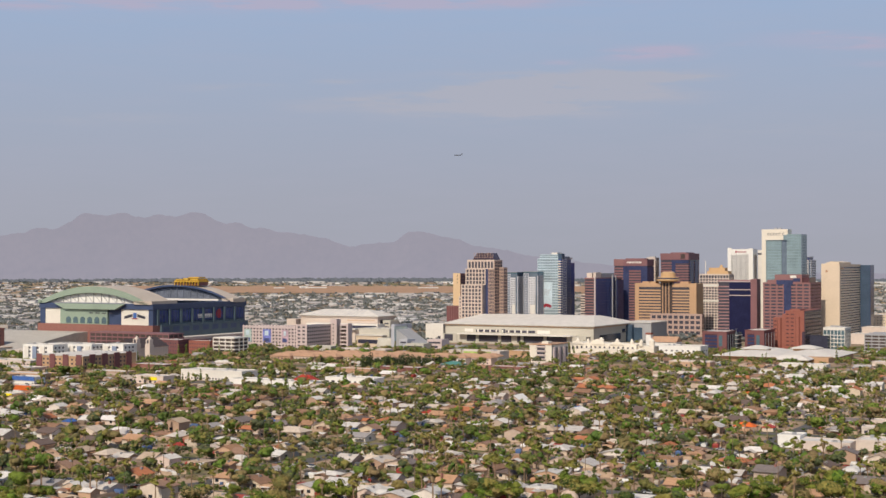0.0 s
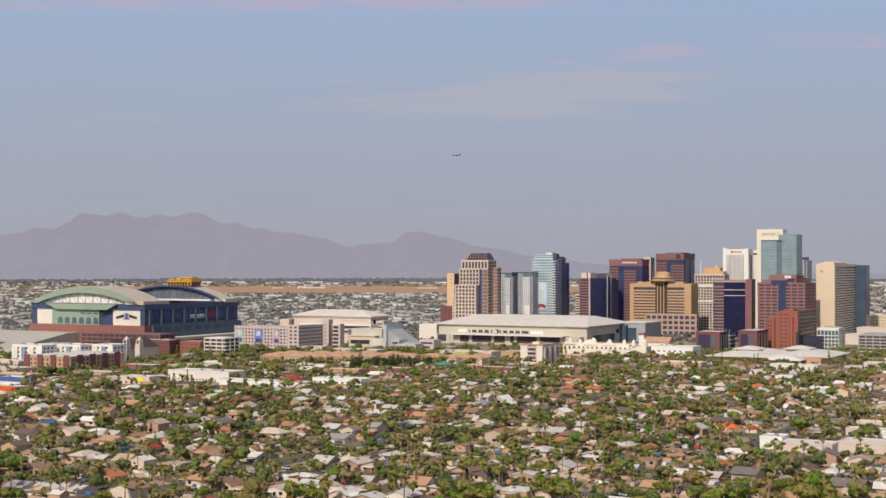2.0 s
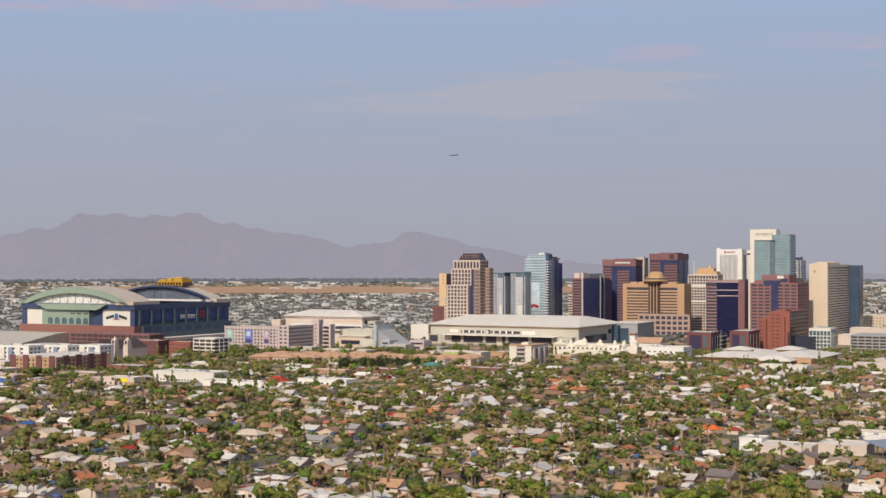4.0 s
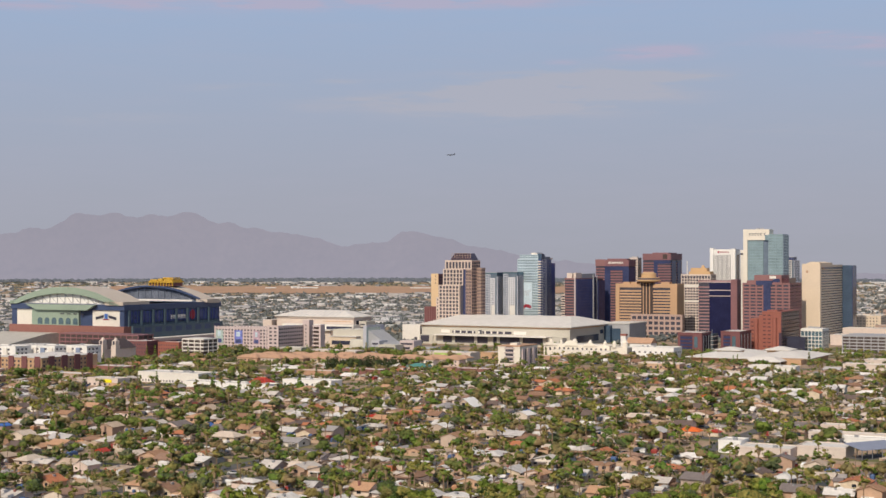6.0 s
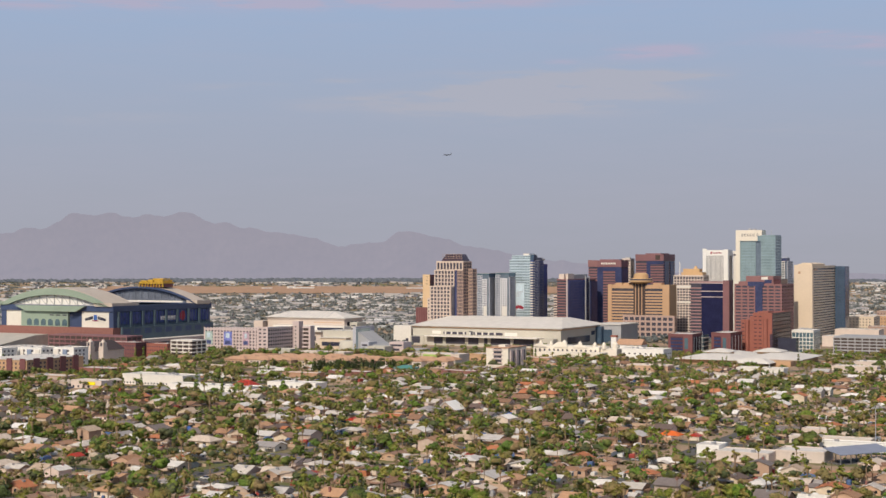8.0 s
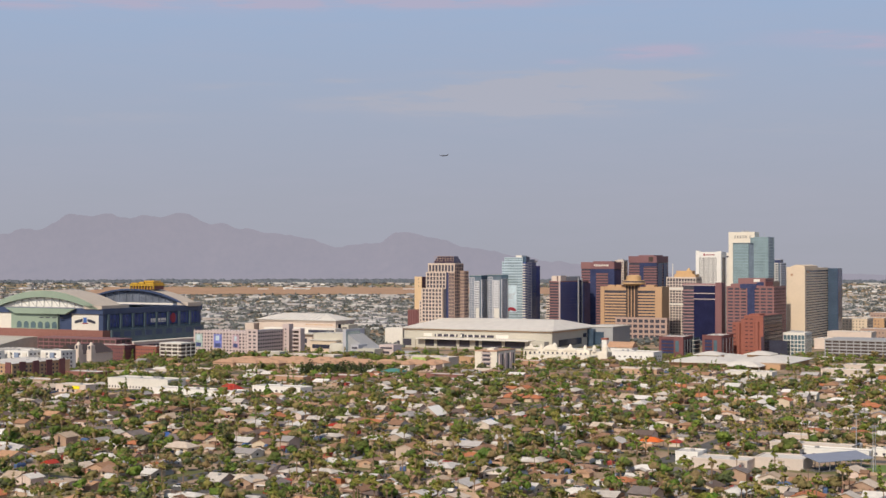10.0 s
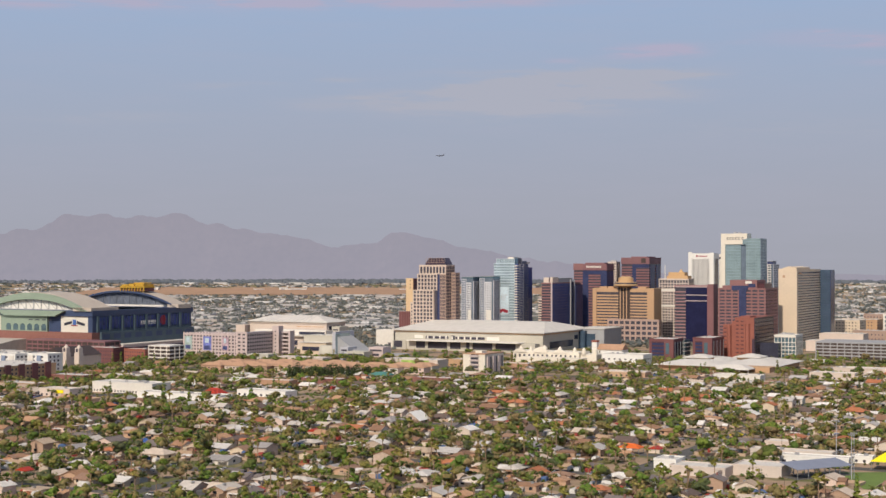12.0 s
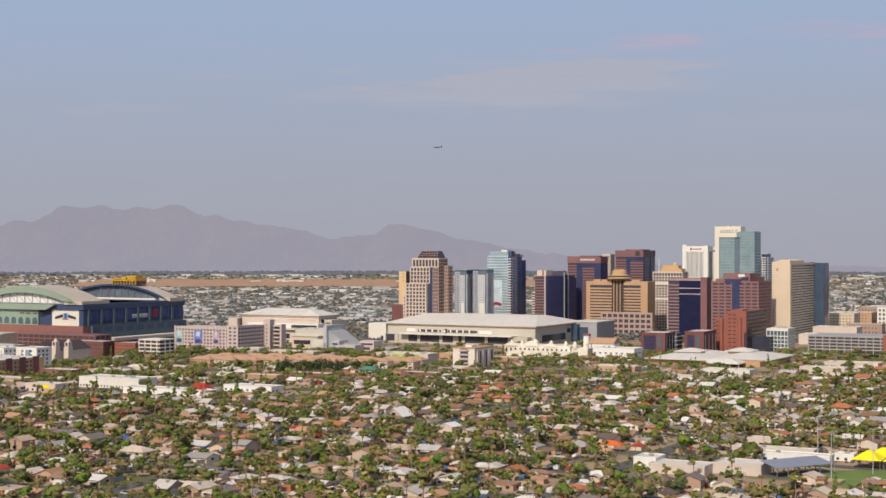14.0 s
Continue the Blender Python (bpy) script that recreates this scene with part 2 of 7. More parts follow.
M["red_brown"] = material("red_brown_panel", (0.255, 0.13, 0.128), 0.6, scale=0.06, vary=0.1)
M["copper"] = material("copper_brick", (0.29, 0.105, 0.078), 0.7, scale=0.06, vary=0.12)
M["maroon"] = material("maroon_panel", (0.18, 0.075, 0.075), 0.7, scale=0.08, vary=0.15)
M["dark_bronze"] = material("dark_bronze", (0.07, 0.05, 0.045), 0.5, scale=0.1, vary=0.15)
M["gold"] = material("gold_panel", (0.55, 0.36, 0.19), 0.6, scale=0.1, vary=0.1)
M["rose"] = material("rose_precast", (0.43, 0.31, 0.265), 0.8, scale=0.08, vary=0.1)
M["bay_blue"] = material("blue_grey_stucco", (0.24, 0.29, 0.40), 0.85, scale=0.2, vary=0.1)
M["grey"] = material("grey_panel", (0.36, 0.36, 0.37), 0.7, scale=0.1, vary=0.1)
M["lilac"] = material("pink_grey_precast", (0.56, 0.46, 0.44), 0.8, scale=0.08, vary=0.1)
M["glass_dark"] = glass("dark_glass", (0.046, 0.048, 0.074), 0.12)
# navy glass raised from black, a little haze in its colour
M["glass_navy"] = glass("navy_glass", (0.050, 0.060, 0.130), 0.14)
M["glass_blue"] = glass("blue_glass", (0.42, 0.52, 0.56), 0.1, 0.5)
M["glass_teal"] = glass("green_glass", (0.16, 0.25, 0.30), 0.1, 0.5)
M["glass_steel"] = glass("steel_blue_glass", (0.075, 0.115, 0.17), 0.12, 0.2)
M["dark_maroon"] = material("dark_maroon_glazing", (0.085, 0.036, 0.042), 0.35, scale=0.08, vary=0.2)
M["glass_black"] = glass("black_blue_glass", (0.017, 0.019, 0.058), 0.14)
# paler copy of the brown granite, sunlight put into its colour
M["brown_lit"] = material("sunlit_brown_granite", (0.33, 0.19, 0.19), 0.6, scale=0.06, vary=0.1)
M["glass_pale_teal"] = glass("pale_teal_glass", (0.34, 0.45, 0.47), 0.12, 0.45)
M["glass_mid"] = glass("mid_blue_glass", (0.20, 0.25, 0.31), 0.12, 0.35)
M["glass_pale"] = material("pale_blue_spandrel", (0.46, 0.55, 0.60), 0.35, scale=0.08, vary=0.12)
M["steel_line"] = material("blue_grey_floor_edge", (0.12, 0.13, 0.18), 0.5, scale=0.1, vary=0.1)
M["teal_line"] = material("grey_teal_mullion", (0.24, 0.32, 0.34), 0.5, scale=0.1, vary=0.1)
# office glass lifted the same way, with haze in the base colour
M["window"] = glass("office_glass", (0.074, 0.070, 0.090), 0.15)
M["glass_deep"] = glass("deep_blue_glass", (0.062, 0.085, 0.23), 0.14)
M["plum_glass"] = glass("plum_glass", (0.068, 0.050, 0.070), 0.14)
M["stone"] = material("tan_stone", (0.585, 0.475, 0.40), 0.85, scale=0.05, vary=0.1)
M["ochre"] = material("ochre_stucco", (0.68, 0.49, 0.30), 0.85, scale=0.06, vary=0.08)
M["cool_white"] = material("cool_white_panel", (0.60, 0.60, 0.62), 0.75, scale=0.08, vary=0.08)
M["stad_green"] = material("patina_green_metal", (0.27, 0.34, 0.27), 0.55, scale=0.06, vary=0.1)
M["stad_dark"] = material("dark_blue_green_steel", (0.052, 0.074, 0.145), 0.5, scale=0.1, vary=0.15)
M["stad_roof"] = material("tan_metal_roof", (0.50, 0.43, 0.36), 0.6, scale=0.06, vary=0.1)
M["stad_wall"] = material("cream_stucco_panel", (0.70, 0.66, 0.58), 0.8, scale=0.08, vary=0.08)
M["brick"] = material("red_brick", (0.26, 0.12, 0.10), 0.9, scale=0.3, vary=0.15)
M["terracotta"] = material("terracotta_tile", (0.46, 0.28, 0.18), 0.85, scale=0.3, vary=0.18)
M["teal_roof"] = material("teal_metal_roof", (0.085, 0.23, 0.20), 0.5, scale=0.2, vary=0.12)
M["red"] = material("red_metal_roof", (0.42, 0.05, 0.03), 0.5, scale=0.2, vary=0.1)
M["orange"] = material("orange_canvas", (0.66, 0.14, 0.03), 0.8, scale=0.2, vary=0.1)
M["yellow"] = material("yellow_canvas", (0.85, 0.72, 0.02), 0.8, scale=0.2, vary=0.08)
M["mural"] = material("printed_mural", [(0.07, 0.085, 0.21)], 0.6, scale=0.2, vary=0.7)
M["mural_pale"] = material("pale_mural", (0.50, 0.60, 0.66), 0.5, scale=0.05, vary=0.25)
M["hall_wall"] = material("warm_grey_concrete", (0.51, 0.48, 0.41), 0.85, scale=0.06, vary=0.08)
M["block_wall"] = material("block_wall", (0.46, 0.34, 0.25), 0.9, scale=0.3, vary=0.15)
M["clutter"] = material("painted_clutter", [(0.60, 0.58, 0.55), (0.08, 0.08, 0.09), (0.34, 0.34, 0.35), (0.70, 0.69, 0.67), (0.30, 0.05, 0.04), (0.07, 0.12, 0.25), (0.20, 0.15, 0.11), (0.45, 0.38, 0.30), (0.05, 0.06, 0.07), (0.42, 0.22, 0.12)], 0.6, scale=0.5, vary=0.15, per="island")
M["mullion"] = material("dark_mullion", (0.065, 0.078, 0.16), 0.5)
M["lime"] = material("lime_paint", (0.36, 0.48, 0.13), 0.8, scale=0.25, vary=0.5)
M["brown_beige"] = material("brown_beige_precast", (0.38, 0.27, 0.22), 0.8, scale=0.08, vary=0.1)
M["cool_grey"] = material("cool_grey_concrete", (0.46, 0.46, 0.50), 0.8, scale=0.08, vary=0.1)
M["blue"] = material("blue_paint", (0.06, 0.14, 0.40), 0.6, scale=0.2, vary=0.2)
M["banner_red"] = material("red_banner", (0.30, 0.03, 0.05), 0.7, scale=0.2, vary=0.2)
M["banner_dark"] = material("navy_banner", (0.055, 0.075, 0.22), 0.7, scale=0.25, vary=0.5)
M["ink"] = material("dark_sign_paint", (0.05, 0.05, 0.07), 0.6)
# narrow bluish range of tones, haze worked into the roof colours
M["far_box"] = material("hazed_roofs", [(0.42, 0.40, 0.39), (0.34, 0.325, 0.32), (0.50, 0.49, 0.485), (0.31, 0.30, 0.305), (0.40, 0.36, 0.335), (0.62, 0.61, 0.60), (0.36, 0.35, 0.36), (0.46, 0.44, 0.43)], 0.9, scale=0.02, vary=0.15, per="island")


def ground_material():
    """Dry yards: pale dirt, gravel and thin grass in patches."""
    m = material("dry_ground", (0.36, 0.255, 0.175), 0.95, scale=0.06, vary=0.25)
    t = m.node_tree
    n, l = t.nodes, t.links
    b = n["Principled BSDF"]
    old = b.inputs["Base Color"].links[0].from_socket
    patch = n.new("ShaderNodeTexNoise")
    patch.inputs["Scale"].default_value, patch.inputs["Detail"].default_value = 0.035, 5
    geo = n.new("ShaderNodeNewGeometry")
    l.new(geo.outputs["Position"], patch.inputs[0])
    span = n.new("ShaderNodeMapRange")
    span.inputs["From Min"].default_value, span.inputs["From Max"].default_value = 0.48, 0.6
    l.new(patch.outputs["Fac"], span.inputs["Value"])
    mix = n.new("ShaderNodeMixRGB")
    mix.inputs[2].default_value = (0.13, 0.135, 0.05, 1)
    l.new(span.outputs[0], mix.inputs[0])
    l.new(old, mix.inputs[1])
    l.new(mix.outputs[0], b.inputs["Base Color"])
    return m


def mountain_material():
    """Bare rock far away; miles of hazy air are mixed in as glow."""
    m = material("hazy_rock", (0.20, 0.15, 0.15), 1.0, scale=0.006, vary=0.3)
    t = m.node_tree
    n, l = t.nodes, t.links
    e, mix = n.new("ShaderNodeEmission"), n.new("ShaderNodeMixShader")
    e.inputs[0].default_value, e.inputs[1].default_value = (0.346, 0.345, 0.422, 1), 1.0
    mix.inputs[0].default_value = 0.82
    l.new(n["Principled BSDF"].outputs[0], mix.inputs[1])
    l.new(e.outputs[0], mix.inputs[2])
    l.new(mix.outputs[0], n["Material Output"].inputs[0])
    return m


M["ground"] = ground_material()
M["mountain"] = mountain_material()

# ---------------------------------------------------------------- shape helpers
def smooth(a, b, x):
    k = min(1.0, max(0.0, (x - a) / (b - a)))
    return k * k * (3 - 2 * k)


def gz(x, y):
    """Height of the ground: it falls gently to downtown, then rises to the horizon."""
    return -10 * smooth(880, 1740, y) + 43 * max(0.0, min(1.0, (y - 2600) / 2300)) ** 3.2


def box(bm, x0, x1, y0, y1, z0, z1):
    v = [bm.verts.new(p) for p in ((x0, y0, z0), (x1, y0, z0), (x1, y1, z0), (x0, y1, z0), (x0, y0, z1), (x1, y0, z1), (x1, y1, z1), (x0, y1, z1))]
    for f in ((3, 2, 1, 0), (4, 5, 6, 7), (0, 1, 5, 4), (1, 2, 6, 5), (2, 3, 7, 6), (3, 0, 4, 7)):
        bm.faces.new([v[i] for i in f])
    return v


def prism(bm, outline, z0, z1):
    """An upright prism over an outline given anticlockwise."""
    lo = [bm.verts.new((x, y, z0)) for x, y in outline]
    hi = [bm.verts.new((x, y, z1)) for x, y in outline]
    n = len(outline)
    bm.faces.new(lo[::-1])
    bm.faces.new(hi)
    for i in range(n):
        bm.faces.new((lo[i], lo[(i + 1) % n], hi[(i + 1) % n], hi[i]))


def slab(bm, profile, y0, y1):
    """A profile in x and z, given anticlockwise as seen from -y, pushed from y0 to y1."""
    a = [bm.verts.new((x, y0, z)) for x, z in profile]
    b = [bm.verts.new((x, y1, z)) for x, z in profile]
    n = len(profile)
    bm.faces.new(a)
    bm.faces.new(b[::-1])
    for i in range(n):
        bm.faces.new((a[(i + 1) % n], a[i], b[i], b[(i + 1) % n]))


def tube(bm, p, q, r0, r1, sides=6):
    p, q = Vector(p), Vector(q)
    t = (q - p).normalized()
    u = t.orthogonal().normalized()
    w = t.cross(u)
    ring = [[bm.verts.new(c + r * (math.cos(k * math.tau / sides) * u + math.sin(k * math.tau / sides) * w)) for k in range(sides)] for c, r in ((p, r0), (q, r1))]
    for k in range(sides):
        bm.faces.new((ring[0][k], ring[0][(k + 1) % sides], ring[1][(k + 1) % sides], ring[1][k]))
    bm.faces.new(ring[1])
    bm.faces.new(ring[0][::-1])


def mesh_of(name, bm, mat, smooth_faces=False):
    me = bpy.data.meshes.new(name)
    bm.normal_update()
    bm.to_mesh(me)
    bm.free()
    me.materials.append(mat)
    if smooth_faces:
        me.polygons.foreach_set("use_smooth", [True] * len(me.polygons))
    return me


def part(name, bm, mat, parent=None, label="", smooth_faces=False):
    ob = new(name, mesh_of(name, bm, mat, smooth_faces))
    if parent:
        ob.parent = parent
    if label:
        ob["label"] = label
    return ob


def piece(name, me, parent, x=0.0, y=0.0, z=0.0, rz=0.0):
    """One of several alike pieces, on a shared mesh."""
    ob = new(name, me)
    ob.parent = parent
    ob.location, ob.rotation_euler = (x, y, z), (0, 0, radians(rz))
    return ob


def thing(name, label, category, x, y, z=None, rz=0.0, group=""):
    ob = new(name)
    ob.empty_display_size = 1
    ob.location = (x, y, gz(x, y) if z is None else z)
    ob.rotation_euler = (0, 0, radians(rz))
    return tagged(ob, label, category, group)


def boxed(name, parent, mat, x0, x1, y0, y1, z0, z1, label=""):
    bm = bmesh.new()
    box(bm, x0, x1, y0, y1, z0, z1)
    return part(name, bm, mat, parent, label)


def stuff(name, verts, faces, mats, index=None, label="", category=""):
    me = bpy.data.meshes.new(name)
    me.from_pydata(verts, [], faces)
    for m in mats:
        me.materials.append(m)
    if index is not None:
        me.polygons.foreach_set("material_index", index)
    return tagged(new(name, me), label, category, kind="stuff")




class Heap:
    """Gathers many copies of meshes into one."""

    def __init__(self):
        self.v, self.f, self.i, self.s, self.n = [], [], [], [], 0

    def add(self, me, matrix, slot=0):
        co = np.empty(len(me.vertices) * 3)
        me.vertices.foreach_get("co", co)
        m = np.array(matrix)
        self.v.append(co.reshape(-1, 3) @ m[:3, :3].T + m[:3, 3])
        self.f += [tuple(k + self.n for k in p.vertices) for p in me.polygons]
        self.i += [slot] * len(me.polygons)
        soft = np.empty(len(me.polygons), dtype=bool)
        me.polygons.foreach_get("use_smooth", soft)
        self.s += soft.tolist()
        self.n += len(me.vertices)

    def make(self, name, mats, label, category):
        ob = stuff(name, np.concatenate(self.v).tolist(), self.f, mats, self.i, label, category)
        ob.data.polygons.foreach_set("use_smooth", self.s)
        return ob


# ---------------------------------------------------------------- ground, mountains
def build_ground():
    ys = [-400, 0, 300] + list(range(450, 2600, 50)) + list(range(2600, 4961, 60))
    xs = list(range(-2600, 2601, 200))
    verts = [(x, y, gz(x, y)) for y in ys for x in xs]
    n = len(xs)
    faces = [(j * n + i, j * n + i + 1, (j + 1) * n + i + 1, (j + 1) * n + i) for j in range(len(ys) - 1) for i in range(n - 1)]
    me = bpy.data.meshes.new("ground")
    me.from_pydata(verts, [], faces)
    me.materials.append(M["ground"])
    me.polygons.foreach_set("use_smooth", [True] * len(faces))
    tagged(new("ground", me), "dry tan dirt and thin grass across the flat city", "ground", kind="structure")


build_ground()

# a range of bare mountains: broad swells, then folds
SWELLS = [(-1900, 88, 200), (-1650, 87, 150), (-1480, 97, 120), (-1320, 133, 110), (-1180, 170, 84), (-1060, 176, 80), (-940, 168, 80), (-820, 188, 80), (-700, 139, 85), (-580, 124, 90),
          (-450, 112, 100), (-330, 75, 90), (-200, 94, 90), (-80, 113, 84), (30, 96, 90), (160, 74, 110), (320, 46, 150), (520, 34, 200), (800, 12, 260), (1150, 11, 260), (1450, 12, 260)]


def ridge(x):
    h = 20 + sum(a * math.exp(-((x - c) / s) ** 2) for c, a, s in SWELLS)
    return h + 10 * noise.fractal(Vector((x * 0.014, 3.1, 0)), 0.8, 2.1, 6) * min(1, h / 90)


def build_mountains():
    xs = [-2300 + 10 * i for i in range(461)]
    rows = 22
    verts, faces = [], []
    for j in range(rows + 1):
        k = j / rows
        for x in xs:
            top = ridge(x)
            fold = noise.fractal(Vector((x * 0.008, k * 2.2, 7.3)), 0.9, 2.0, 5)
            z = 20 + top * (k ** 1.25) + 12 * fold * k * (1 - k) * 2.4
            curve = 4875 - 0.00004 * x * x
            verts.append((x, curve + 60 * k + 18 * fold * (1 - k), z))
    n = len(xs)
    for j in range(rows):
        for i in range(n - 1):
            a = j * n + i
            faces.append((a, a + 1, a + n + 1, a + n))
    me = bpy.data.meshes.new("mountain_range")
    me.from_pydata(verts, [], faces)
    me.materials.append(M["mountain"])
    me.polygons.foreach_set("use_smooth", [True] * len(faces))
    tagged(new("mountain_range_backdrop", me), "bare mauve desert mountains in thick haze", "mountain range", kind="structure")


build_mountains()
R = -28                                 # the town's grid, turned clockwise
U = Vector((math.cos(radians(R)), math.sin(radians(R)), 0))
V = Vector((-math.sin(radians(R)), math.cos(radians(R)), 0))
BASE = -10.4                            # just under the ground of downtown


# ---------------------------------------------------------------- towers
def tower(name, label, x, y, w, d, top, core, skin, floor=4.0, solid=0.5, piers=0.0, pier=1.2, side_piers=None, proud=0.4, r=R, group="", first=0.0,
          crown=2.0, roof=None, roof_gear=True):
    """An office block with its near corner at x, y: a glass core, a spandrel ring on every floor and, where it has them, piers.
    w runs to its left along the front, d back along the side; top is a height above the datum."""
    t = thing(name, label, "building", x, y, BASE, r)
    h = top - BASE
    boxed("glazing", t, core, -w, 0, 0, d, 0, h - 1.0)
    roof = roof or skin
    n = max(1, int((h - crown - first) / floor))
    me = None
    if solid > 0:
        bm = bmesh.new()
        box(bm, -w - proud, proud, -proud, d + proud, 0, floor * solid)
        me = mesh_of("spandrel", bm, skin)
        for k in range(n):
            piece("spandrel", me, t, 0, 0, first + k * floor)
    q = proud + 0.15
    boxed("parapet", t, roof, -w - q, q, -q, d + q, h - crown, h)
    if piers:
        bm = bmesh.new()
        box(bm, -pier / 2, pier / 2, -q, 0.2, 0, h - crown - 0.02)
        me = mesh_of("pier", bm, skin)
        m = max(1, round(w / piers))
        for k in range(m + 1):
            piece("pier", me, t, -w + pier / 2 - q + 0.01 + k * (w + 2 * q - 0.02 - pier) / m, 0)
    sp = piers if side_piers is None else side_piers
    if sp:
        bm = bmesh.new()
        box(bm, -0.2, q - 0.01, -pier / 2, pier / 2, 0, h - crown - 0.02)
        me = mesh_of("pier", bm, skin)
        m = max(1, round(d / sp))
        for k in range(1, m + 1):
            piece("pier", me, t, 0, -q + pier / 2 + k * (d + 2 * q - 0.02 - pier) / m)
    if roof_gear and w > 12:
        bm = bmesh.new()
        box(bm, -2, 2, -1.5, 1.5, 0, 1.9)
        me = mesh_of("roof_plant", bm, M["grey"])
        for k in range(3):
            piece("roof_plant", me, t, -w * (0.25 + 0.25 * k), d * (0.3 + 0.15 * k), h)
    return t


def block(parent, name, mat, x0, x1, y0, y1, z0, z1, label=""):
    return boxed(name, parent, mat, x0, x1, y0, y1, z0 - BASE, z1 - BASE, label)


def letters(text, size, parent, mat, x, y, z, side=False, name="lettering"):
    """Raised lettering from the built-in font, on the front (or the side) of a building."""
    cu = bpy.data.curves.new(name, "FONT")
    cu.body, cu.size, cu.extrude, cu.align_x = text, size, 0.12, "CENTER"
    tmp = bpy.data.objects.new(name, cu)
    me = bpy.data.meshes.new_from_object(tmp)
    bpy.data.objects.remove(tmp)
    me.materials.clear()
    me.materials.append(mat)
    ob = new(name, me)
    ob.parent = parent
    ob.location = (x, y, z)
    ob.rotation_euler = (radians(90), 0, radians(90 if side else 0))
    return ob


def curtain(parent, x, a, b, z0, z1, floor, bay, y=None):
    """Thin mullions and floor lines over a glass face, on the side at x or on a front at y."""
    bm = bmesh.new()
    def bar(p0, p1, q0, q1):
        if y is None:
            box(bm, x, x + 0.18, p0, p1, q0 - BASE, q1 - BASE)
        else:
            box(bm, p0, p1, y - 0.18, y, q0 - BASE, q1 - BASE)
    for k in range(int((z1 - z0) / floor)):
        bar(a, b, z0 + k * floor, z0 + k * floor + 0.3)
    for k in range(1, int((b - a) / bay)):
        bar(a + k * bay, a + k * bay + 0.16, z0, z1)
    return tagged(part("mullion_grid", bm, M["mullion"], parent), kind="stuff")


def lattice(parent, mat, a, b, z0, z1, na, nz, wide, high, at, side=False, proud=0.4, name="facade_grid"):
    """Upright and level bars of a facade: na bays from a to b and nz storeys from z0 to z1, on the front at y = at or on the side at x = at."""
    bm = bmesh.new()
    def bar(p0, p1, q0, q1, out):
        if side:
            box(bm, at - 0.1, at + out, p0, p1, q0 - BASE, q1 - BASE)
        else:
            box(bm, p0, p1, at - out, at + 0.1, q0 - BASE, q1 - BASE)
    if wide:
        for k in range(na + 1):
            p = a + (b - a - wide) * k / na
            bar(p, p + wide, z0, z1, proud)
    if high:
        for k in range(nz + 1):
            q = z0 + (z1 - z0 - high) * k / nz
            bar(a + 0.02, b - 0.02, q, q + high, proud - 0.1)
    return tagged(part(name, bm, mat, parent), kind="stuff")


def windows(parent, mat, a, b, z0, z1, na, nz, wide, high, at, side=False, name="window_grid"):
    """Small separate windows set on a blank wall."""
    bm = bmesh.new()
    for k in range(na):
        for j in range(nz):
            p, q = a + (b - a) * (k + 0.5) / na, z0 + (z1 - z0) * (j + 0.5) / nz - BASE
            if side:
                box(bm, at - 0.1, at + 0.12, p - wide / 2, p + wide / 2, q - high / 2, q + high / 2)
            else:
                box(bm, p - wide / 2, p + wide / 2, at - 0.12, at + 0.1, q - high / 2, q + high / 2)
    return tagged(part(name, bm, mat, parent), kind="stuff")


# stepped stone tower: setbacks on the lit front, a dark glass notch, brown flank and a hipped dark cap
t = thing("office_tower", "stepped tan stone office tower with dark glass corner and cap", "building", 68.8, 1925.3, BASE, R)
block(t, "shaft", M["window"], -39, 0, 0, 24, -10, 94)
block(t, "shaft_head", M["stone"], -39.3, 0.3, -0.3, 24, 93, 95)
lattice(t, M["stone"], -39, 0, 83, 94, 8, 1, 1.5, 1.3, 0, proud=0.5)
lattice(t, M["brown_beige"], 0, 24, 0, 94, 5, 22, 0.6, 1.2, 0, side=True, proud=0.5)
block(t, "setback", M["window"], -41, -12, -1.6, -0.1, -10, 83)
lattice(t, M["stone"], -41.3, -11.7, 62, 83.4, 6, 4, 1.5, 1.3, -1.6)
block(t, "setback", M["window"], -46, -16, -4.6, -1.7, -10, 62)
lattice(t, M["stone"], -46.3, -15.7, -10, 62.6, 6, 15, 1.6, 1.5, -4.6)
block(t, "setback_return", M["stone"], -15.9, -15.4, -4.6, -0.2, -10, 62.4)
block(t, "setback", M["window"], -50, -46.4, -3.6, 20, -10, 46)
lattice(t, M["stone"], -50.3, -46.4, -10, 46.6, 1, 12, 1.2, 2.1, -3.6)
block(t, "corner_glazing", M["glass_navy"], -11.6, -8.6, -0.6, 6, -10, 83)
block(t, "corner_glazing", M["glass_navy"], -15.3, -11.7, -0.6, -0.1, -10, 62)
# brown bars instead of stone: the shade on this strip is in their colour
lattice(t, M["brown_beige"], -8.6, -0.1, -10, 83, 4, 20, 0.6, 1.3, -0.1, proud=0.5)
block(t, "flank", M["window"], 0.1, 6.5, 14, 26, -10, 84)
lattice(t, M["brown_beige"], 0.3, 6.8, -10, 85, 3, 21, 0.8, 1.7, 14)
lattice(t, M["brown_beige"], 14, 26, -10, 85, 3, 21, 0.9, 1.7, 6.5, side=True)
bm = bmesh.new()
slab(bm, [(-33, 95 - BASE), (-2, 95 - BASE), (-3, 98 - BASE), (-7, 104 - BASE), (-26, 104 - BASE), (-31, 98 - BASE)], 3, 22)
part("cap_roof", bm, M["plum_glass"], t, "dark hipped metal cap")
lattice(t, M["brown_beige"], -31, -3, 98, 104, 7, 2, 0.3, 0.3, 2.95, proud=0.25)

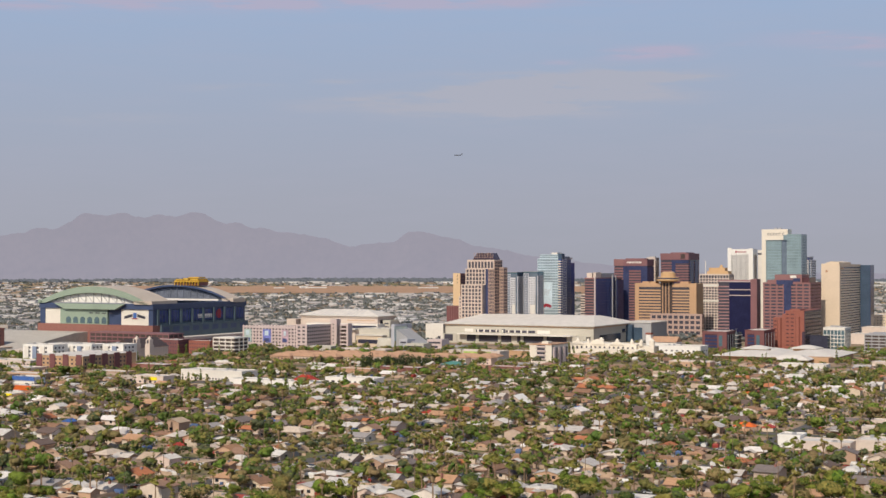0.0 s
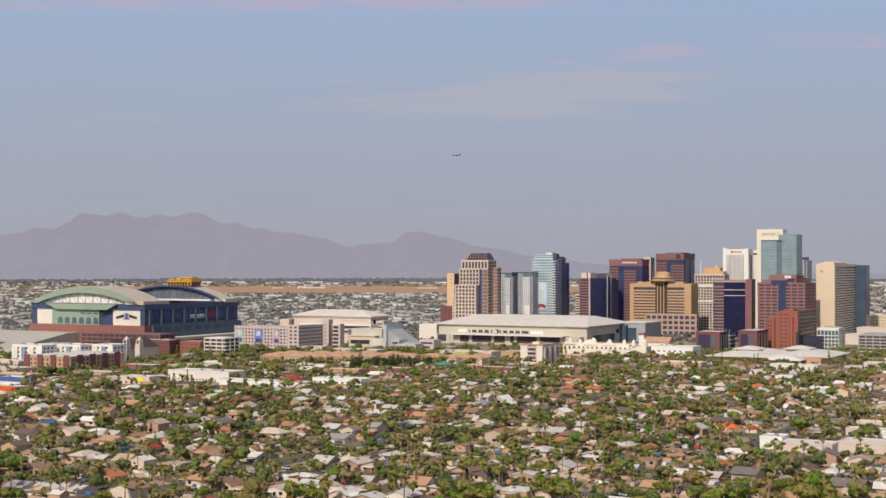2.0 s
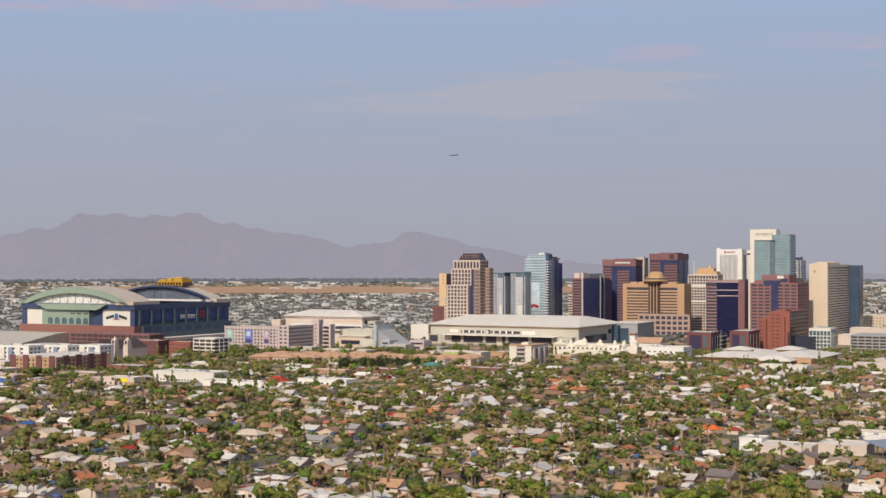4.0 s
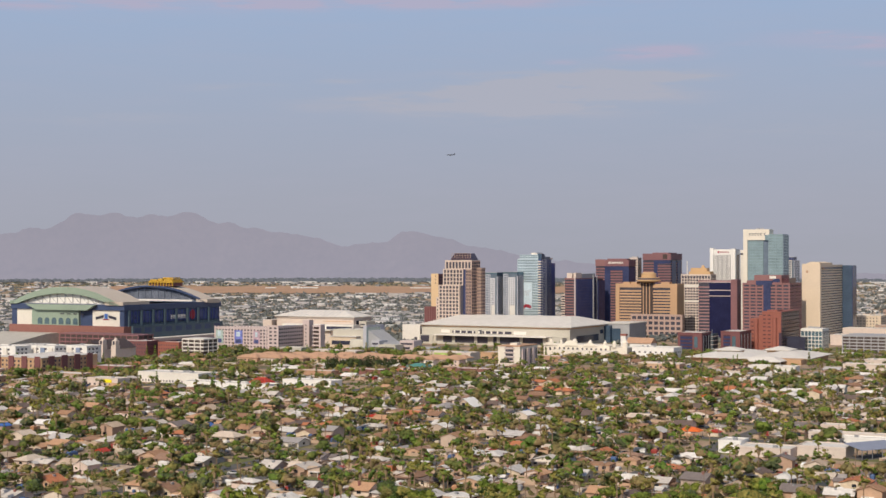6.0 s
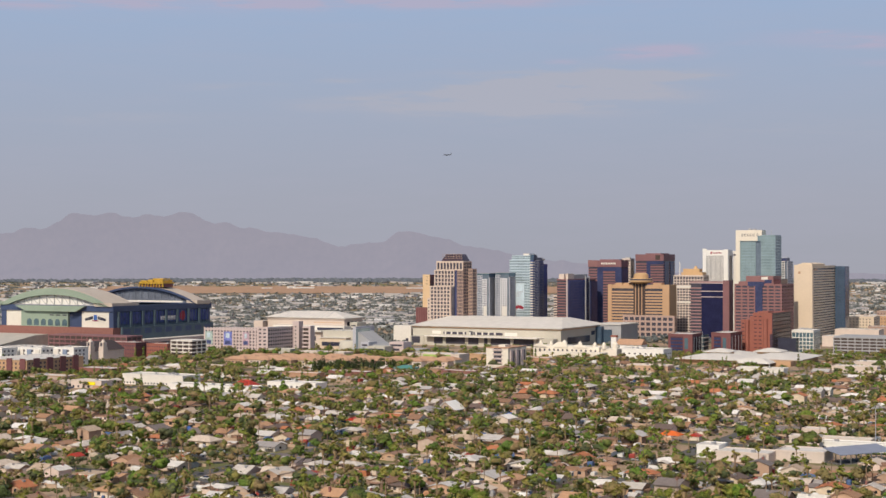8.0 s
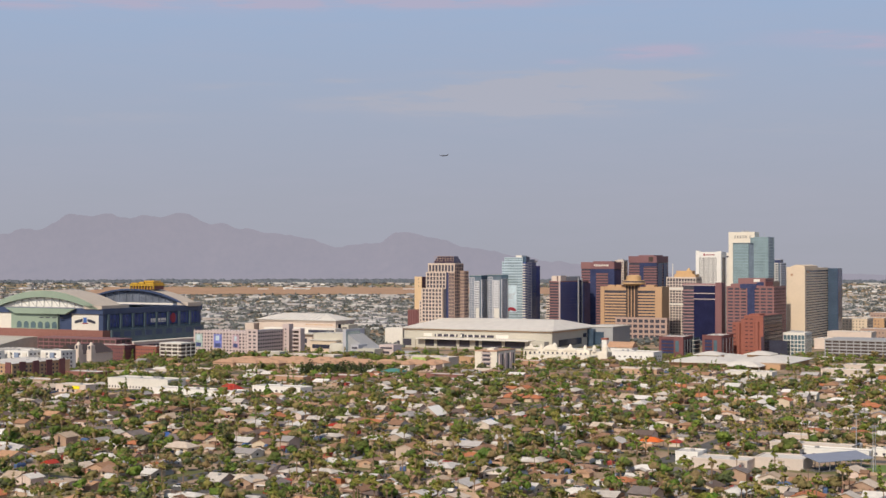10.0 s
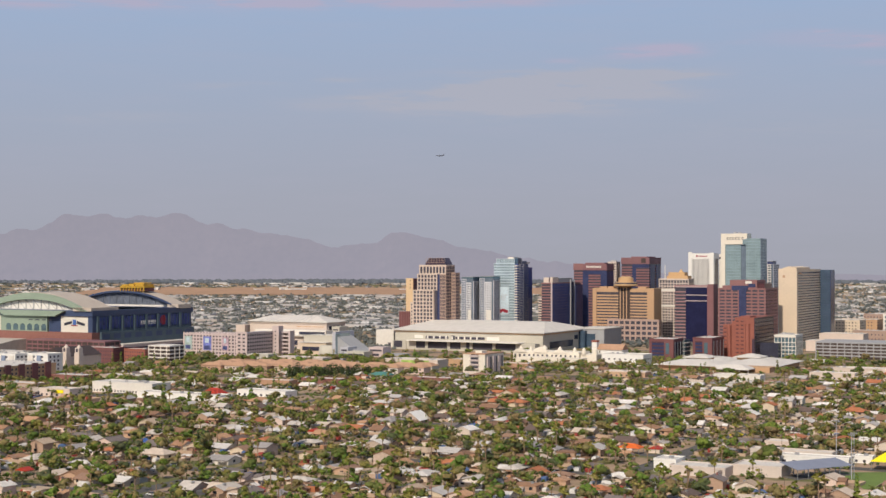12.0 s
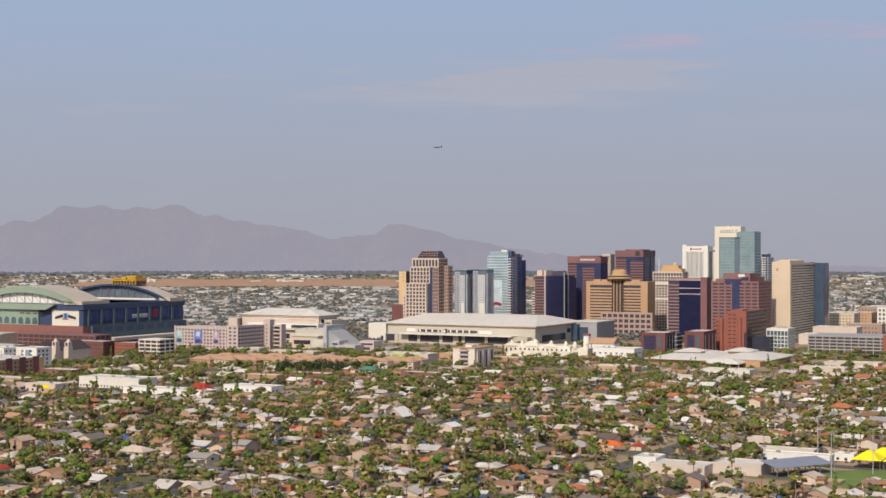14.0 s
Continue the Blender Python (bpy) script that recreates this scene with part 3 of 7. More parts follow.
# maroon slab with a tan end
t = thing("office_slab", "maroon office slab with a plain ochre end wall", "building", 25.6, 1990, BASE, R)
block(t, "body", M["maroon"], -11.5, 0, 0, 18, -10, 76.6)
block(t, "end_wall", M["ochre"], -11.2, -0.4, -0.5, 0.0, 32, 77)
windows(t, M["window"], -5.2, -4.2, 62, 76, 1, 3, 0.8, 1.8, -0.5)
windows(t, M["window"], 1, 17, -6, 74, 5, 20, 1.6, 1.6, 0, side=True)
block(t, "podium", M["maroon"], -14, 8, -14, -0.6, -10, 33)
lattice(t, M["red_brown"], -14, 8, -10, 33, 6, 1, 0.5, 0.6, -14, proud=0.3)

# two pale apartment towers with blue glass bays between white window panels
for x, y, w, d, top in ((106.6, 2078.6, 18, 24, 75), (134.5, 2071.5, 21, 26, 76)):
    t = thing("apartment_tower", "pale precast apartment tower with blue glass bays", "building", x, y, BASE, R)
    block(t, "glazing", M["glass_mid"], -w, 0, 0, d, -10, top)
    lattice(t, M["cool_grey"], -w, -w + 8, -10, top, 3, 25, 0.7, 1.1, 0, proud=0.3)
    block(t, "window_panel", M["cool_white"], -w + 8, -2.2, -0.9, 4, -10, top - 5)
    windows(t, M["window"], -w + 8.4, -2.6, -8, top - 6, 3, 24, 1.2, 1.5, -0.9)
    block(t, "window_panel", M["pale"], -w + 10.5, -2.3, -1.3, -0.95, -10, 32)
    lattice(t, M["cool_grey"], 0.2, d - 8, -10, top - 3, 4, 25, 0.5, 0.8, 0, side=True, proud=1.4)
    block(t, "end_panel", M["pale"], 0.1, 0.9, d - 7.5, d, -10, top - 7)
    block(t, "roof_rail", M["glass_teal"], -w, 0.2, 0.2, d, top, top + 2.4)
    block(t, "roof_slab", M["grey"], -w - 0.6, 0.8, -0.6, d + 0.4, top + 2.4, top + 3.0)

# pale blue glass tower with a printed mural, a stack of white balconies and a dark flank
t = thing("glass_tower", "pale blue glass high-rise with a printed mural on its face", "building", 164, 2080, BASE, R)
block(t, "glass_body", M["glass_blue"], -31, 1, 0, 42, -10, 97)
block(t, "upper_body", M["glass_blue"], -27.6, 1, 0.5, 24, 97, 103)
block(t, "upper_body", M["pale"], -10, -1, 1, 20, 103, 105.6)
lattice(t, M["glass_pale"], -31, 1, -10, 97, 8, 28, 0.3, 1.0, 0, proud=0.25)
lattice(t, M["glass_pale"], -27.4, 1, 97, 103, 7, 2, 0.3, 0.7, 0.5, proud=0.25)
block(t, "mural", M["mural_pale"], -26, -8, -0.75, -0.35, 26, 64, "pale printed mural panel")
for fx, fz, fr in ((-20, 50, 1.6), (-17.4, 51.4, 2.0), (-14.4, 50, 1.8), (-12.2, 52, 1.5), (-18.4, 46.6, 1.7), (-14.8, 46.2, 1.6), (-21.4, 58, 1.0)):
    bm = bmesh.new()
    for k in range(14):
        a0, a1 = math.tau * k / 14, math.tau * (k + 1) / 14
        tube(bm, (fx + fr * math.cos(a0), -0.85, fz + fr * math.sin(a0) - BASE), (fx + fr * math.cos(a1), -0.85, fz + fr * math.sin(a1) - BASE), 0.28, 0.28, 4)
    part("mural_scroll", bm, M["cool_grey"], t)
for fx, fz, fr in ((-20.5, 29.6, 2.6), (-17.4, 31.2, 2.2), (-14.2, 30.4, 2.6), (-11, 29.4, 2.2)):
    bm = bmesh.new()
    tube(bm, (fx, -0.77, fz - BASE), (fx, -0.95, fz - BASE), fr, fr, 14)
    part("mural_figure", bm, M["banner_red"], t)
block(t, "dark_wing", M["glass_deep"], 1.1, 5, 1.2, 36, -10, 96)
block(t, "dark_wing_end", M["glass_deep"], 1.1, 5, 36, 50, -10, 91)
bm = bmesh.new()
box(bm, 1.0, 5.4, -0.8, 5, 0, 1.5)
me = mesh_of("balcony", bm, M["pale"])
for k in range(29):
    piece("balcony", me, t, 0, 0, 2 + 3.6 * k)
lattice(t, M["cool_grey"], 6, 20, -10, 96, 3, 29, 0.3, 0.5, 5, side=True, proud=0.5)
lattice(t, M["steel_line"], 20.4, 36, -10, 96, 5, 29, 0.3, 0.6, 5, side=True, proud=0.3)
block(t, "roof_frame", M["steel_line"], 2, 5, 14, 32, 96, 100)
block(t, "roof_box", M["glass_steel"], -3, 4.6, 4, 13, 96, 104)
block(t, "roof_box", M["cream"], 2.6, 4.8, 33, 42, 96, 98.5)

# low tan block beside it
tower("office_block", "small cream office block with banded windows", 212, 2120, 12, 14, 46, M["window"], M["cream"], 3.6, 0.5)

# dark glass block with banded end bay
t = tower("dark_glass_tower", "dark blue glass office block with bronze end bays", 215.4, 2065.6, 15, 104, 70, M["window"], M["red_brown"], 3.9, 0.42, roof_gear=False)
block(t, "corner_post", M["lilac"], -0.9, 0.9, -0.9, 1.2, -10, 70)
block(t, "glass_face", M["glass_deep"], -1, 1.2, 1.3, 62, -10, 68.5)
curtain(t, 1.2, 1.4, 62, -10, 68, 3.9, 3.6)
block(t, "fin", M["grey"], 1.0, 2.4, 62, 65, -10, 74)
block(t, "fin", M["grey"], 1.0, 2.0, 76, 78, -10, 73)
block(t, "glass_bay", M["glass_dark"], -1, 1.4, 65.1, 75.8, -10, 70.5)
block(t, "glass_bay", M["glass_navy"], -1, 3.0, 78.1, 104, -10, 66)
block(t, "penthouse", M["cream"], -14, -6, 4, 26, 70, 77)
block(t, "penthouse", M["cream"], -5, -1, 6, 26, 70, 77.4)
block(t, "penthouse", M["grey"], -12, -1, 28, 76, 70, 76)

# two brown granite towers with banded bays and dark glass slots
for x, y, w, d, top, label in ((302.2, 2163, 51, 28, 96, "brown granite tower with dark glass corner and lettered top"), (367.5, 2188, 43, 50, 105, "taller brown granite tower with blank top band")):
    t = tower("brown_tower", label, x, y, w, d, top, M["window"], M["brown"], 4.0, 0.56, 0, crown=9.5, roof_gear=False)
    if w > 50:
        block(t, "glass_slot", M["glass_navy"], -37, -28, -0.6, 2, -10, 84)
        block(t, "glass_corner", M["glass_navy"], -9, 0.7, -0.7, 9, -10, 84)
        block(t, "glass_top", M["glass_navy"], -37, 0.65, -0.65, 0.1, 80.5, 86)
        block(t, "side_glazing", M["glass_navy"], 0.3, 0.7, 9, 27, -10, 85)
        block(t, "parapet_step", M["red_brown"], -51.6, -37, -0.8, 0, 86.6, 96.3)
        bm = bmesh.new()
        for k in range(9):
            box(bm, -31 + 2.6 * k, -29.2 + 2.6 * k, -0.9, -0.5, 90.2 - BASE, 92.8 - BASE)
        tagged(part("sign_bar", bm, M["pale"], t, "pale raised sign bars"), kind="stuff")
    else:
        block(t, "glass_slot", M["glass_navy"], -26, -20, -0.6, 2, -10, 94)
        block(t, "glass_top", M["glass_navy"], -26, 0.6, -0.62, 0.1, 90, 95)
        block(t, "sign", M["dark_bronze"], -12, -5, -0.8, -0.5, 97, 104)
        block(t, "side_glazing", M["glass_navy"], 0.3, 0.8, 4, 22, -10, 94)
        block(t, "side_glazing", M["glass_navy"], 0.3, 0.8, 30, 44, -10, 94)
    block(t, "roof_box", M["brown"], -w * 0.7, -6, 6, d - 6, top, top + 1.5)
t = tower("office_slab", "cream slab tower with rows of small windows", 324, 2230, 13, 16, 99, M["window"], M["cream"], 3.8, 0.5, 3, 1.4)

# tan hotel with a round rooftop restaurant
t = tower("hotel_tower", "tan concrete hotel with ribbon windows and round rooftop restaurant", 353, 2040, 88, 28, 62, M["window"], M["tan"], 4.1, 0.55, crown=5, roof_gear=False)
block(t, "end_wall", M["tan"], -9, 1.0, -1.0, 29, -10, 62.3)
block(t, "end_wall", M["tan"], -89.2, -83.5, -1.0, 28.6, -10, 62.3)
block(t, "lift_core", M["dark_bronze"], -51, -34, -1.4, 6, -10, 66)
for k in range(3):
    block(t, "core_rib", M["tan"], -48.4 + 4.6 * k, -47.2 + 4.6 * k, -2.0, -1.42, 4, 64)
bm = bmesh.new()
for z0, z1, ra, rb in ((63.5, 66, 8, 16.4), (66.1, 67.4, 16.6, 16.6), (67.5, 71, 15.6, 14.4), (71.1, 76.5, 10.5, 10.2), (76.6, 78.6, 10.4, 6)):
    tube(bm, (-42.5, 6, z0 - BASE), (-42.5, 6, z1 - BASE), ra, rb, 32)
part("round_restaurant", bm, M["gold"], t, "round gold rooftop restaurant")
bm = bmesh.new()
tube(bm, (-42.5, 6, 68.2 - BASE), (-42.5, 6, 70.2 - BASE), 15.5, 15.2, 32)
part("restaurant_glazing", bm, M["window"], t)
for x0, x1 in ((-80, -70), (-68, -60), (-24, -12)):
    block(t, "roof_box", M["tan"], x0, x1, 4, 16, 62, 64.6)
block(t, "podium", M["tan"], -70, 12, -14, -2.5, -10, 8)
block(t, "porch", M["tan"], -56, -30, -6, -2.1, 8, 13)
block(t, "wing", M["window"], -58, 16, -24, -14.2, -10, 20)
lattice(t, M["rose"], -58, 16, -10, 21, 9, 4, 2.2, 2.8, -24, proud=0.6)
lattice(t, M["rose"], -24, -14.2, -10, 21, 2, 4, 1.6, 2.8, 16, side=True, proud=0.5)

# beige grid block with a golden penthouse
t = tower("office_block", "beige grid office block with a gold penthouse and mast", 411, 2103, 43, 24, 75, M["window"], M["cream"], 3.9, 0.34, 4.3, 1.1, roof_gear=False)
block(t, "pale_band", M["pale"], -43.8, 0.8, -0.9, -0.3, 57, 60)
block(t, "pale_band", M["pale"], -43.8, 0.8, -0.9, -0.3, 35, 38)
block(t, "penthouse", M["gold"], -33, -2, 3, 20, 75, 79)
block(t, "penthouse", M["gold"], -31, -7, 5, 18, 79, 84)
bm = bmesh.new()
tube(bm, (-14, 10, 84 - BASE), (-14, 10, 88 - BASE), 3.4, 1.0, 12)
part("roof_dome", bm, M["gold"], t)
bm = bmesh.new()
tube(bm, (-35, 2, 75 - BASE), (-35, 2, 94 - BASE), 0.7, 0.5, 8)
part("mast", bm, M["pale"], t, "white roof mast")

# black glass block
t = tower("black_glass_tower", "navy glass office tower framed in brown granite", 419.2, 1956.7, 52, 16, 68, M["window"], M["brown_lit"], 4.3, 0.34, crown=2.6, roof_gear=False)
block(t, "glass_face", M["glass_black"], -37, -7.8, -0.8, 2, -10, 65.3)
for z in (47.0, 54.6):
    block(t, "sill_line", M["lilac"], -37, -7.8, -1.0, -0.82, z, z + 1.0)
block(t, "sill_line", M["lilac"], -51, -7.8, -1.0, -0.6, 65.3, 66.2)
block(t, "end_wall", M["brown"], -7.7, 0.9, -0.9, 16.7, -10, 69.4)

# white ribbed bank tower
t = tower("white_tower", "white ribbed concrete bank tower with blank upper band", 454.5, 2148, 36, 22, 111, M["window"], M["white"], 4.0, 0.0, 1.9, 1.1, side_piers=22, proud=0.6, crown=8, roof_gear=False)
block(t, "corner_pier", M["white"], -37, -31.6, -1.2, 4, -10, 113)
block(t, "corner_pier", M["white"], -5, 1.2, -1.2, 4, -10, 112)
block(t, "rear_wing", M["pale"], 1.5, 16, 22.8, 40, -10, 110)
block(t, "wing_slot", M["window"], 1.5, 16, 22.4, 22.8, 103, 105.4)
block(t, "sign", M["banner_red"], -25.5, -23, -0.95, -0.75, 105.4, 108.6)
for k in range(6):
    block(t, "sign_bar", M["banner_red"], -22 + 2.3 * k, -20.4 + 2.3 * k, -0.95, -0.75, 106, 107.8)

# the tallest: white slab wrapped round a glass body
t = thing("skyscraper", "tallest tower, cream slab wrapping a pale green glass body", "building", 501, 2045, BASE, R)
block(t, "glass_body", M["glass_pale_teal"], -50, -28, 0, 24, -10, 123)
block(t, "glass_body", M["glass_pale_teal"], -20, 0, -2.5, 26, -10, 131)
# darker glass than the front, the side's shade put into the colour
block(t, "side_wall", M["glass_mid"], 0, 0.8, -2.3, 26, -10, 130.6)
block(t, "slot", M["glass_mid"], -28, -20.02, 1.2, 20, -10, 122.6)
block(t, "slab_wall", M["ivory"], -56, -50.02, -1.4, 22, -10, 138)
block(t, "slab_head", M["ivory"], -50.02, -19, -1.3, 20, 123, 138)
block(t, "glass_cap", M["glass_pale_teal"], -25, -0.2, -1.6, 18, 122.8, 130)
lattice(t, M["teal_line"], -49.9, -28.1, -10, 123, 6, 33, 0.2, 0.5, 0, proud=0.2)
lattice(t, M["teal_line"], -19.9, -0.1, -10, 131, 6, 35, 0.2, 0.5, -2.5, proud=0.2)
lattice(t, M["teal_line"], -2, 26, -10, 130, 7, 35, 0.2, 0.5, 0.8, side=True, proud=0.2)
for k in range(6):
    x0 = -47.4 + 3.9 * k + (1.6 if k == 5 else 0)
    block(t, "sign_letter", M["ink"], x0, x0 + 2.6, -1.5, -1.3, 129.6, 130.2)
    block(t, "sign_letter", M["ink"], x0, x0 + 2.6, -1.5, -1.3, 132.2, 132.8)
    block(t, "sign_letter", M["ink"], x0, x0 + 0.7, -1.5, -1.3, 130.2, 132.2)
for k in (-40, -34):
    block(t, "roof_plant", M["grey"], k, k + 4, 6, 10, 138, 140)
for k in (-24, -8):
    bm = bmesh.new()
    tube(bm, (k, 8, 131 - BASE), (k, 8, 138 - BASE), 0.3, 0.15)
    part("mast", bm, M["grey"], t)

# slim block with white balconies behind
t = thing("apartment_tower", "slim blue-grey glass tower with white balconies", "building", 553, 2200, BASE, R)
block(t, "glazing", M["glass_steel"], -12, 0, 0, 30, -10, 95)
block(t, "penthouse", M["glass_navy"], -10, -2, 3, 22, 95, 99.5)
block(t, "roof_slab", M["cool_grey"], -10.6, -1.4, 2.4, 22.6, 99.5, 100.3)
lattice(t, M["pale"], -9, -3.6, -10, 95, 1, 30, 0.4, 1.3, 0, proud=1.2)
lattice(t, M["cool_grey"], -12, 0, -10, 95, 3, 30, 0.5, 0.5, 0, proud=0.3)
lattice(t, M["cool_grey"], 0, 30, -10, 95, 5, 30, 0.5, 0.9, 0, side=True, proud=0.4)

# red-brown granite block with penthouse
t = tower("brown_tower", "red-brown granite office tower with window grid and penthouse", 467.5, 1864, 60, 56, 66, M["window"], M["red_brown"], 4.1, 0.5, 8.6, 2.0, side_piers=7.0, crown=2.2, roof_gear=False)
block(t, "glass_slot", M["glass_navy"], -33.5, -24, -0.9, 2, -10, 64)
block(t, "slot_head", M["glass_navy"], -43, -22, -0.8, 1.9, 63.4, 69)
block(t, "penthouse", M["red_brown"], -46, -11, 2, 40, 66, 76)
block(t, "penthouse", M["red_brown"], -56, -46.1, 3, 30, 66, 69)
block(t, "penthouse", M["dark_maroon"], -10.8, -2, 4, 36, 66, 72)
block(t, "penthouse_glazing", M["glass_navy"], -22, -13, 1.6, 1.95, 67, 71.4)
block(t, "sign", M["pale"], -26, -18, 1.6, 1.95, 71.5, 75)

# copper-coloured block in front: stepped, with chamfered bays and a dark glass flank
t = thing("office_block", "copper-red brick office block with dark glass side", "building", 416.4, 1688, BASE, R)
block(t, "body", M["copper"], -22, 0, 0, 78, -10, 36)
block(t, "low_body", M["copper"], -36, -22.02, 0.5, 50, -10, 28)
block(t, "mid_body", M["copper"], -26, -22.02, 1.5, 40, 28, 32)
for x0, x1, z in ((-31, -26, 27.4), (-10, -4.5, 29)):
    bm = bmesh.new()
    prism(bm, [(x0, 0), (x0 + 1.2, -2.4), (x1 - 1.2, -2.4), (x1, 0)], 0, z - BASE)
    part("bay", bm, M["copper"], t, "projecting copper-red bay")
block(t, "corner_notch", M["plum_glass"], -2.4, 0.4, -0.5, 3, -10, 12)
block(t, "side_glazing", M["plum_glass"], 0, 0.8, 0.6, 77.6, -10, 35.6)
lattice(t, M["dark_bronze"], 0.6, 77, -10, 35, 8, 10, 0.4, 1.1, 0.8, side=True, proud=0.35)
block(t, "low_wing", M["glass_dark"], 1.2, 22, 20, 33, -10, 7)
block(t, "roof_box", M["copper"], -18, -6, 6, 30, 36, 37.5)
windows(t, M["dark_maroon"], -22, -11, -6, 34, 2, 9, 3.2, 1.2, 0)
windows(t, M["dark_maroon"], -36, -31.4, -6, 26, 1, 7, 3.2, 1.2, 0.5)

# tan hotel slab with a dark glass wing
t = tower("hotel_tower", "pale tan hotel slab with thin ribbon windows", 522, 1930, 22, 128, 89, M["window"], M["tan_pale"], 3.4, 0.66, crown=3.5, roof_gear=False)
block(t, "end_wall", M["tan_pale"], -23, 1.0, -1.0, 6, -10, 90)
bm = bmesh.new()
slab(bm, [(-22, 0), (0, 0), (0, 2.6), (-11, 4)], 0, 70)
part("roof_cap", bm, M["tan_pale"], t).location = (0, 0, 89 - BASE)
block(t, "glass_wing", M["glass_steel"], 0.9, 14, 124, 150, -10, 88)
curtain(t, None, 1.0, 14, -10, 88, 3.6, 3.2, y=124)
block(t, "wing_side", M["glass_navy"], 14, 14.6, 125, 149, -10, 87)
block(t, "sign", M["terracotta"], -17.5, -14.5, -1.3, -1.0, 78.5, 81.5)
block(t, "sign", M["terracotta"], 1.0, 1.3, 12, 22, 83, 85)

# small glass office with pale grid
t = tower("office_block", "small office block with white grid and green glass", 466, 1700, 24, 30, 16, M["glass_teal"], M["pale"], 4.3, 0.2, 4.2, 0.6, crown=3.0)

# parking structure
def parking(x, y, w, d, top, levels, skin, label, brick_end=False):
    t = thing("parking_structure", label, "parking garage", x, y, BASE, R)
    h = top - BASE
    # solid dark box stands in for the shade inside the open decks
    boxed("deck_core", t, M["dark_bronze"], -w, 0, 0, d, 0, h - 1.2)
    bm = bmesh.new()
    box(bm, -w - 0.4, 0.4, -0.4, d + 0.4, 0, 1.35)
    me = mesh_of("deck_parapet", bm, skin)
    for k in range(1, levels + 1):
        piece("deck_parapet", me, t, 0, 0, k * (h - 1.35) / levels)
    bm = bmesh.new()
    box(bm, -0.5, 0.5, -0.3, 0.3, 0, h - 1.4)
    me = mesh_of("column", bm, skin)
    for k in range(int(w / 8) + 1):
        piece("column", me, t, -w + 8 * k, 0)
    for k in range(1, int(d / 8) + 1):
        piece("column", me, t, 0.2, 8 * k)
    return t


t = parking(560, 1655, 82, 60, 9, 5, M["grey"], "grey concrete parking structure with open decks")
block(t, "brick_stair", M["copper"], 0.6, 14, -1, 12, -10, 11)


# ---------------------------------------------------------------- the ballpark
def arc_profile(x0, x1, z_eave, z_crest, n=20):
    """Points of a circular arch from x0 to x1."""
    half, rise = (x1 - x0) / 2, z_crest - z_eave
    rad = (half * half + rise * rise) / (2 * rise)
    a = math.asin(half / rad)
    cx, cz = (x0 + x1) / 2, z_crest - rad
    return [(cx + rad * math.sin(-a + 2 * a * k / n), cz + rad * math.cos(-a + 2 * a * k / n)) for k in range(n + 1)]


